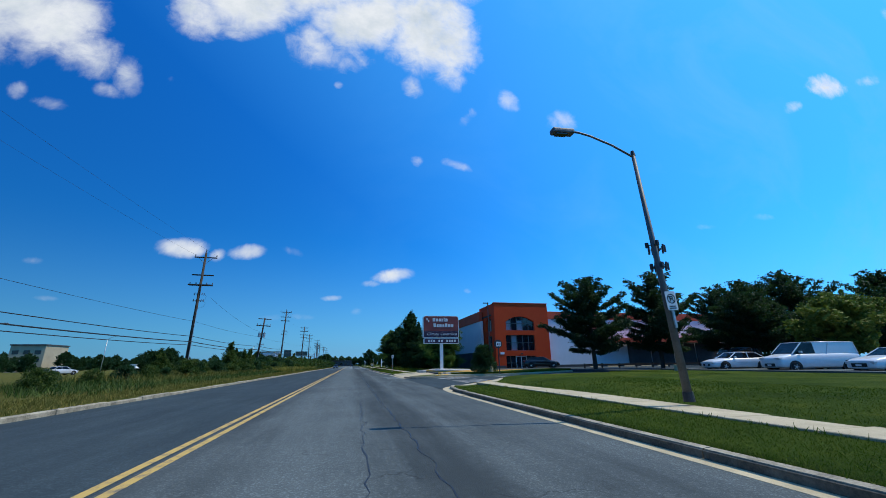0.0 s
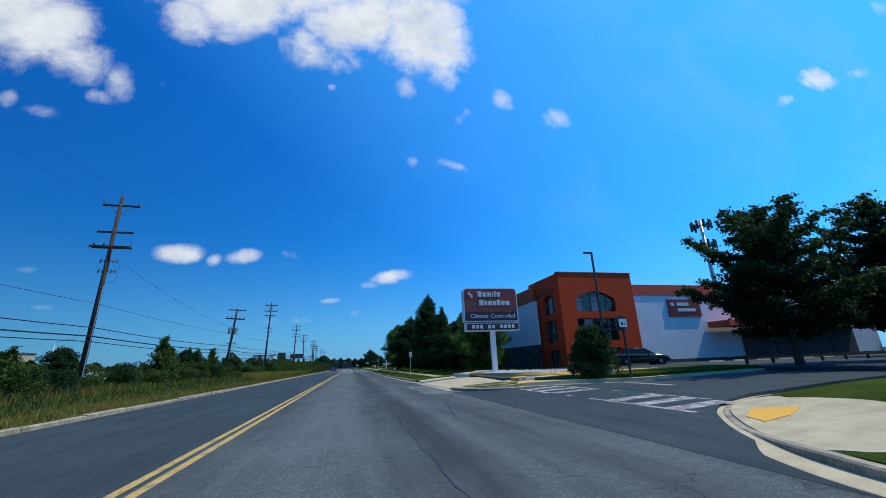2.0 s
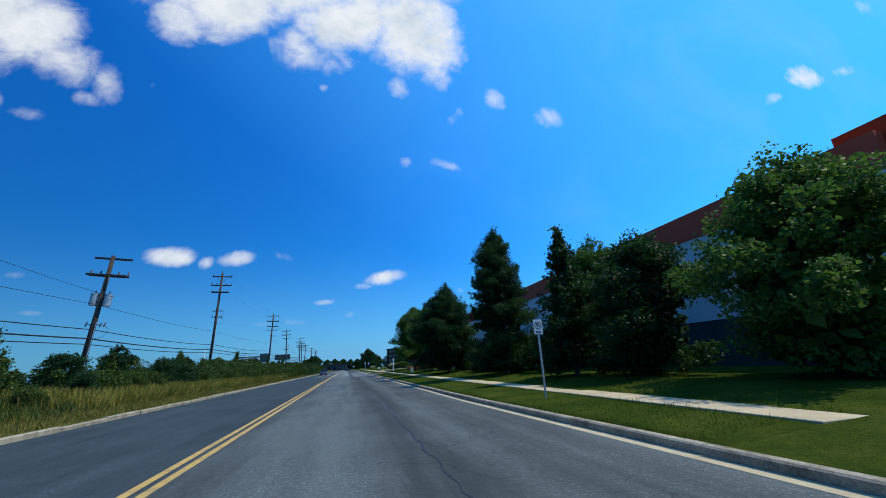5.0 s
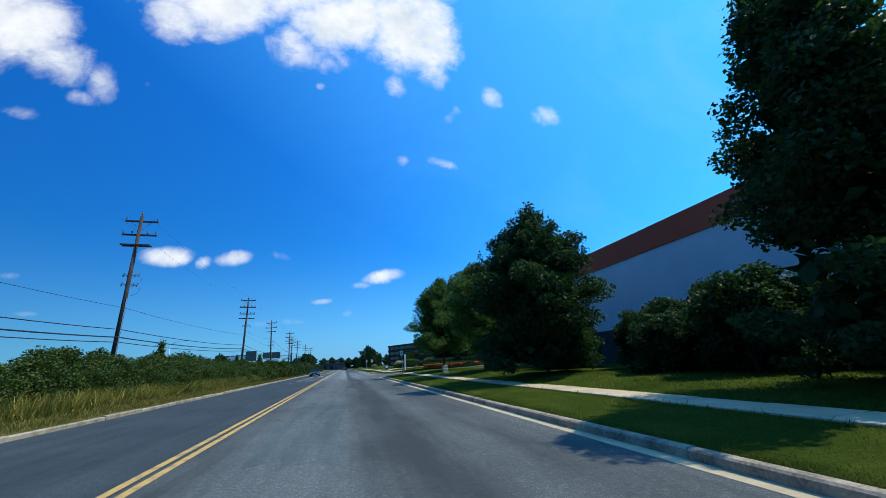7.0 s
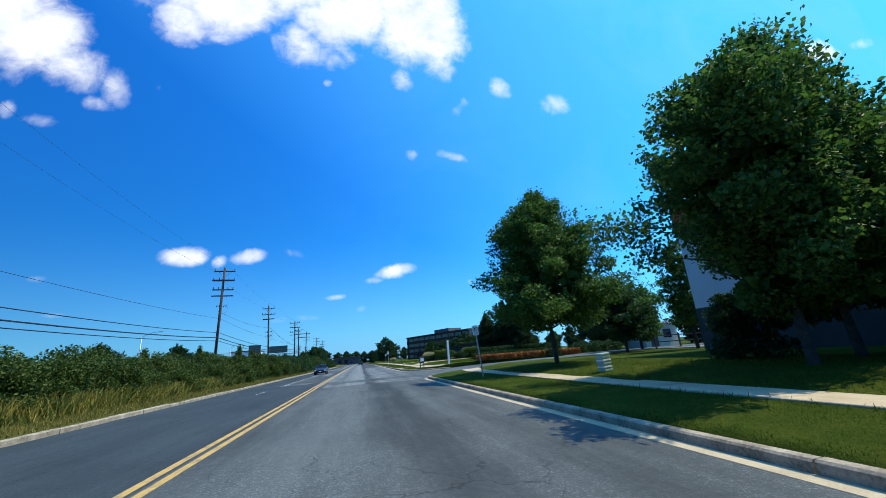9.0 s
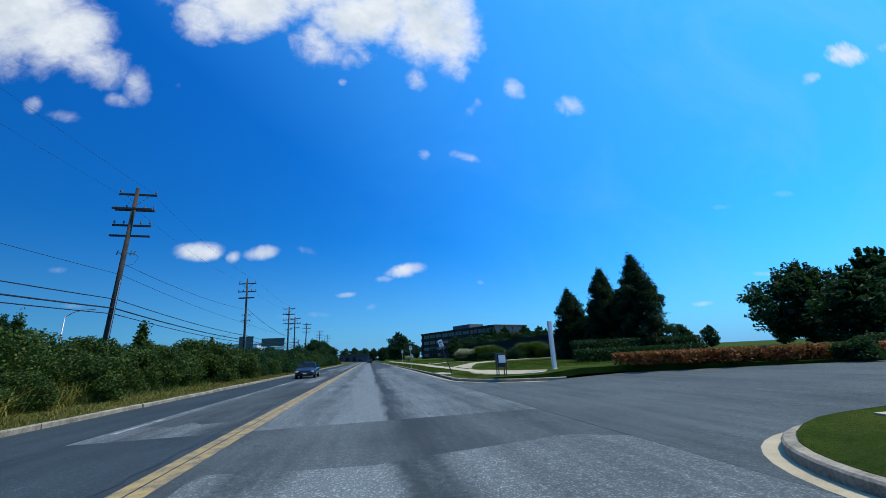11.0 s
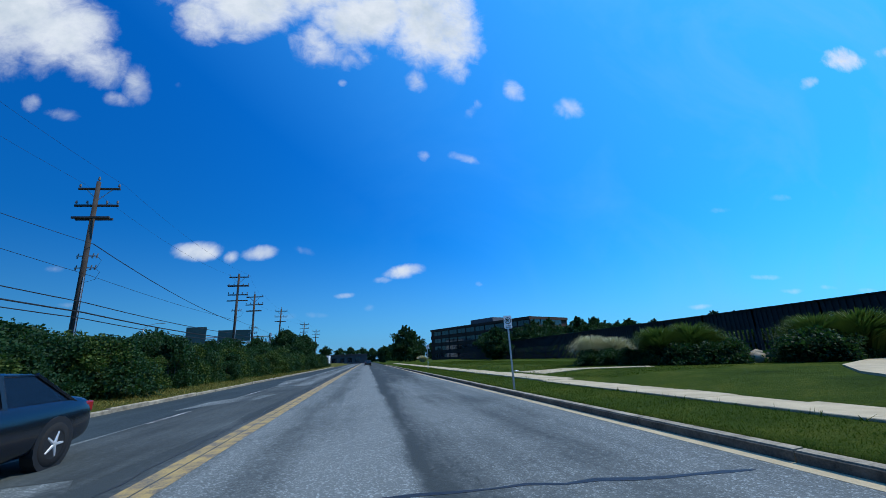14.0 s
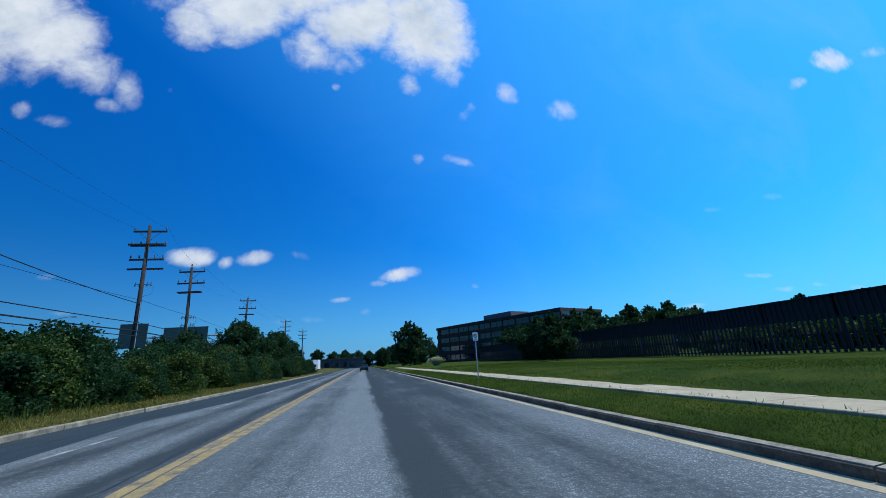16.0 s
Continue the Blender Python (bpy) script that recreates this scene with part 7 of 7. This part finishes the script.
for i, (x, y, t, p, k) in enumerate(((-50.0, 84.0, 160, PAINT_SILVER, "sedan"), (-47.5, 36.0, 160, PAINT_GREEN, "suv"), (-45.0, 22.0, 160, PAINT_WHITE, "sedan"), (-52, 66, 160, PAINT_WHITE, "sedan"), (-53, 118, 160, PAINT_WHITE, "van"), (-54, 58, 160, PAINT_BLACK, "suv"))):
    vehicle("far_car", ("silver sedan", "dark grey car", "white sedan", "white sedan", "white van", "black car")[i] + " on the parallel highway", pose(x, y, verge(x, y) + 0.05, 0, 0, t), p, k)
for i, (x, y, p) in enumerate(((34, 117, PAINT_SILVER), (37, 117, PAINT_BLACK), (40, 117, PAINT_WHITE), (46, 117, PAINT_BLACK))):
    vehicle("parked_car", ("silver", "black", "white", "black")[i] + " car parked in a row beyond the lawn", pose(x, y, 0.64, 0, 0, 0), p, "suv" if i % 2 else "sedan")


# ---- parallel highway ----
structure("highway", sheet([(-62, -60), (-40, -60), (-44, 300), (-66, 300)], lambda x, y: verge(x, y) + 0.03, (-58, -52, -46)), ASPHALT_OLD, "grey highway beyond the scrub", "road")


def highway_lamp(x, y):
    ob = thing("highway_lamp", "grey highway lamp with a long curved arm", "street lamp", pose(x, y, verge(x, y)), "highway lamps")
    part("post", rod(B(), (0, 0, -0.2), (0, 0, 8.6), 0.11, 0.07, 10), STEEL, ob, smooth=True)
    part("arm", tube(B(), [(0, 0, 8.5), (0.9, 0, 9.1), (2.0, 0, 9.4), (2.9, 0, 9.45)], 0.05, 6), STEEL, ob)
    part("lamp_head", box(B(), 2.8, 3.5, -0.14, 0.14, 9.36, 9.52, 0.04), STEEL, ob)
    return ob


for x, y in ((-66, 88), (-64, 122), (-40, 176), (-41, 232)):
    highway_lamp(x, y)


def sign_gantry():
    ob = thing("sign_gantry", "steel highway gantry with dark green sign panels", "gantry", pose(0, 0, 0))
    y = 244.0
    for x in (-58.0, -21.5):
        part("column", rod(B(), (x, y, 0), (x, y, 8.3), 0.3, 0.25, 10), STEEL, ob)
    for z in (6.3, 7.6):
        part("chord", rod(B(), (-58, y, z), (-21.5, y, z), 0.12, None, 8), STEEL, ob)
    for k in range(16):
        x = -58 + 36.5 * k / 16
        part("web", rod(B(), (x, y, 6.3 if k % 2 else 7.6), (x + 36.5 / 16, y, 7.6 if k % 2 else 6.3), 0.07, None, 6), STEEL, ob)
    green = surface("sign back green-grey", (0.02, 0.05, 0.05), (0.035, 0.075, 0.075), 0.6, 0, 20, 1, 0)
    part("sign_panel", box(B(), -38.6, -34.6, y - 0.35, y - 0.2, 6.0, 9.9, 0.03), green, ob)
    part("sign_panel", box(B(), -32.2, -25.6, y - 0.35, y - 0.2, 6.7, 9.1, 0.03), green, ob)
    return ob


sign_gantry()


# ---- picket fence ----
def picket_fence():
    ob = thing("picket_fence", "long tall dark picket fence on the lawn's far edge", "fence")
    wood = surface("near-black stained wood", (0.012, 0.012, 0.014), (0.03, 0.03, 0.033), 0.7, 0, 30, 2, 0.2)
    z0, z1, x = 0.5, 3.6, 25.2
    ya, yb = 156.0, 256.0
    picket = None
    n = 298
    for k in range(n):
        y = ya + (yb - ya) * k / n
        if picket is None:
            bm = box(B(), -0.02, 0.02, -0.075, 0.075, 0, z1 - z0 - 0.12)
            picket = part("picket", bm, wood, ob)
            q = picket
        else:
            q = new("picket", picket.data)
            q.parent = ob
        q.matrix_basis = Matrix.Translation((x, y, z0 + 0.05))
    for k in range(26):
        y = ya + (yb - ya) * k / 25
        part("post", box(B(), x + 0.03, x + 0.19, y - 0.08, y + 0.08, z0 - 0.3, z1), wood, ob)
    for z in (0.75, 1.55, 2.4):
        part("rail", box(B(), x + 0.02, x + 0.1, ya, yb, z - 0.05, z + 0.05), wood, ob)
    part("top_board", box(B(), x + 0.03, x + 0.07, ya, yb, 2.4, z1 + 0.02), wood, ob)
    part("cap", box(B(), x - 0.1, x + 0.16, ya - 0.1, yb + 0.1, z1, z1 + 0.06), wood, ob)
    return ob


picket_fence()
back = make_shrub("hedge_shrub", "loose olive green hedge behind the picket fence", 2.6, 1.8, LEAF_SCRUB, 160, 45, 110, 0.18, 0.7)
put(back, 27.8, 160)
for k in range(30):
    y = 163 + k * 3.1
    m = pose((33.0 if y < 205 else 28.5) + rnd.uniform(-0.4, 1.0), y, 0.5, 0, 0, 70 * k)
    c = copy_thing(back, m)
    s = rnd.uniform(0.8, 1.1)
    c.matrix_basis = m @ Matrix.Diagonal((s, s, s, 1))


# ---- office building ----
def office_building():
    ob = thing("office_building", "brown brick four-storey office block with ribbon windows", "building", pose(46.7, 257.0, 0.0, 0, 0, 24.8))
    brick = surface("brown brick", (0.04, 0.02, 0.014), (0.075, 0.04, 0.028), 0.85, 0, 12, 0.3, 0.2)
    L, D, H = 52.0, 18.0, 11.2
    part("wall", box(B(), 0.3, D, 0.3, L, 0.0, H), brick, ob)
    for k in range(4):
        z = 0.4 + k * 2.75
        part("spandrel", box(B(), 0.0, 0.3, 0.0, L, z - 0.4, z + 0.9), brick, ob)
        part("spandrel", box(B(), 0.0, D, -0.02, 0.28, z - 0.4, z + 0.9), brick, ob)
        for j in range(10):
            w = part("window", box(B(), 0.12, 0.2, j * 5.0 + 0.2, j * 5.0 + 4.8, z + 0.9, z + 2.4), GLASS_DARK, ob)
            part("mullion", box(B(), 0.05, 0.12, j * 5.0 + 2.45, j * 5.0 + 2.55, z + 0.9, z + 2.4), FRAME, w)
        for j in range(3):
            part("window", box(B(), j * 5.0 + 0.2, j * 5.0 + 4.8, 0.1, 0.2, z + 0.9, z + 2.6), GLASS_DARK, ob)
    for j in range(11):
        part("pier", box(B(), 0.0, 0.3, j * 5.0 - 0.2, j * 5.0 + 0.2, 0.9, H), brick, ob)
    part("parapet", box(B(), -0.1, D, -0.1, L + 0.1, H, H + 0.8), brick, ob)
    part("plant_room", box(B(), 6, 14, 22, 34, H + 0.8, H + 3.0), surface("grey plant room", (0.08, 0.08, 0.085), (0.13, 0.13, 0.135), 0.7), ob)
    return ob


office_building()


# ---- small things ----
def utility_box():
    ob = thing("utility_pedestal", "pale green ribbed utility pedestal on the lawn", "utility box", pose(9.1, 106.0, 0.37, 0, -4, 12))
    green = surface("pale green painted metal", (0.2, 0.34, 0.27), (0.34, 0.5, 0.42), 0.6, 0, 20, 3, 0.05)
    part("body", box(B(), -0.19, 0.19, -0.16, 0.16, -0.1, 0.62, 0.02), green, ob)
    part("lid", box(B(), -0.21, 0.21, -0.18, 0.18, 0.6, 0.68, 0.03), green, ob)
    for k in range(5):
        part("rib", box(B(), -0.205, 0.205, -0.175, 0.175, 0.04 + k * 0.12, 0.09 + k * 0.12, 0.006), SIGN_WHITE if k % 2 else green, ob)
    return ob


utility_box()


def gate_post(x, y, h):
    ob = thing("entrance_marker", "slim white entrance marker slab on the lawn", "sign", pose(x, y, 0.35))
    part("slab", box(B(), -0.1, 0.1, -0.1, 0.1, -0.2, h, 0.02), WHITE_PAINT, ob)
    part("plinth", box(B(), -0.2, 0.2, -0.2, 0.2, -0.2, 0.12, 0.02), CONCRETE, ob)
    return ob


gate_post(9.83, 136.0, 2.65)


def news_stand(x, y):
    ob = thing("newspaper_rack", "dark metal newspaper rack on the pavement corner", "newspaper rack", pose(x, y, 0.32))
    part("body", box(B(), -0.24, 0.24, -0.2, 0.2, 0.42, 1.1, 0.03), DARK_METAL, ob)
    part("window", box(B(), -0.18, 0.18, -0.22, -0.2, 0.62, 1.0), SIGN_WHITE, ob)
    for sx in (-0.2, 0.2):
        for sy in (-0.16, 0.16):
            part("leg", box(B(), sx - 0.02, sx + 0.02, sy - 0.02, sy + 0.02, -0.02, 0.42), DARK_METAL, ob)
    return ob


news_stand(6.7, 135.6)


def wheel_stop(x, y):
    bm = loft([[(-0.8 + 1.6 * t, -0.09, 0), (-0.8 + 1.6 * t, -0.06, 0.12), (-0.8 + 1.6 * t, 0.06, 0.12), (-0.8 + 1.6 * t, 0.09, 0)] for t in (0, 1)])
    ob = mesh_object("wheel_stop", bm, CONCRETE)
    ob.matrix_basis = pose(x, y, 0.622)
    tagged(ob, "low pale concrete wheel stop in a parking bay", "wheel stop", "wheel stops")


for i in range(6):
    wheel_stop(32.3 + i * 2.7, 48.2)


def rail_fence():
    ob = thing("rail_fence", "low dark post-and-rail fence beyond the car park", "fence")
    for k in range(16):
        part("post", box(B(), 24.0 + k * 2.4, 24.1 + k * 2.4, 120.7, 120.8, 0.4, 1.75), DARK_METAL, ob)
    for z in (1.1, 1.6):
        part("rail", box(B(), 24.0, 60.1, 120.72, 120.78, z, z + 0.08), DARK_METAL, ob)
    return ob


rail_fence()


def far_truck():
    ob = thing("box_truck", "distant white box truck at the end of the road", "truck", pose(-14.6, 300.0, 0.0))
    part("cargo_box", box(B(), -1.25, 1.25, -3.0, 3.0, 0.9, 3.6, 0.03), WHITE_PAINT, ob)
    part("cab", box(B(), -1.1, 1.1, -4.8, -3.05, 0.5, 2.5, 0.12), PAINT_WHITE, ob)
    part("windscreen", box(B(), -0.95, 0.95, -4.84, -4.78, 1.5, 2.25, 0.02), GLASS_DARK, ob)
    part("chassis", box(B(), -0.9, 0.9, -4.6, 2.9, 0.45, 0.9), BLACK, ob)
    for sx in (-1.0, 1.0):
        for y in (-4.0, 1.8):
            wheel(ob, sx, y, 0.45, 0.3)
    return ob


far_truck()


def pump_house():
    ob = thing("utility_shed", "small beige block shed with a dark door", "shed", pose(30.4, 129.6, 0.5))
    beige = surface("beige painted block", (0.36, 0.33, 0.27), (0.5, 0.46, 0.38), 0.85, 0, 18, 0.8, 0.15)
    part("wall", box(B(), 0, 4.2, 0, 3.0, -0.2, 2.5), beige, ob)
    part("roof", box(B(), -0.25, 4.45, -0.25, 3.25, 2.5, 2.75, 0.03), SIGN_WHITE, ob)
    part("door", box(B(), 0.7, 1.6, -0.04, 0.0, 0.0, 2.05), DARK_METAL, ob)
    part("window", box(B(), 2.4, 3.4, -0.03, 0.0, 1.0, 1.9), GLASS_DARK, ob)
    return ob


pump_house()


def lot_rail():
    ob = thing("lot_rail", "low dark timber rail along the car park edge", "fence")
    for k in range(9):
        part("post", box(B(), 25.0 + k * 2.2, 25.12 + k * 2.2, 39.3, 39.42, 0.4, 1.15), POLE_WOOD, ob)
    part("rail", box(B(), 25.0, 42.8, 39.27, 39.3, 0.92, 1.08), POLE_WOOD, ob)
    return ob


lot_rail()


def far_shop():
    ob = thing("low_building", "long low grey building at the road's end", "building", pose(-4.0, 372.0, 0.0))
    part("wall", box(B(), -16, 4, 0, 14, 0, 4.6), BASE_GREY, ob)
    part("roof", box(B(), -16.5, 4.5, -0.6, 14.5, 4.6, 5.0), BASE_GREY, ob)
    for k in range(4):
        part("window", box(B(), -14.5 + k * 4, -12 + k * 4, -0.06, 0.0, 0.8, 3.2), GLASS_DARK, ob)
    return ob


far_shop()


def far_block(x, y, w, d, h, name, label, mat):
    ob = thing(name, label, "building", pose(x, y, 0.0))
    part("wall", box(B(), 0, w, 0, d, 0, h), mat, ob)
    part("roof", box(B(), -0.3, w + 0.3, -0.3, d + 0.3, h, h + 0.5), BASE_GREY, ob)
    for k in range(int(w / 4)):
        for j in range(int(h / 3.2)):
            part("window", box(B(), 1.0 + k * 4, 3.2 + k * 4, -0.05, 0.0, 1.0 + j * 3.2, 2.6 + j * 3.2), GLASS_DARK, ob)
    return ob


TAN = surface("tan stucco", (0.3, 0.25, 0.17), (0.42, 0.36, 0.25), 0.85, 0, 20, 0.4, 0.1)
far_block(-141, 203, 12.5, 14, 11.0, "tan_building", "distant tan stucco building beyond the highway", TAN)
far_block(-70, 330, 14, 12, 11.5, "grey_building", "distant grey office building behind the trees", WALL_WHITE)


def paper_scrap(x, y):
    bm = B()
    bmesh.ops.create_icosphere(bm, subdivisions=2, radius=0.13)
    for v in bm.verts:
        v.co *= 1.0 + 0.5 * noise.noise(v.co * 14.0)
        v.co.z *= 0.35
    ob = mesh_object("paper_litter", bm, SIGN_WHITE)
    ob.matrix_basis = pose(x, y, verge(x, y) + 0.05, 0, 0, 30)
    tagged(ob, "crumpled scrap of white paper at the pavement's edge", "litter")


paper_scrap(8.75, 173.6)
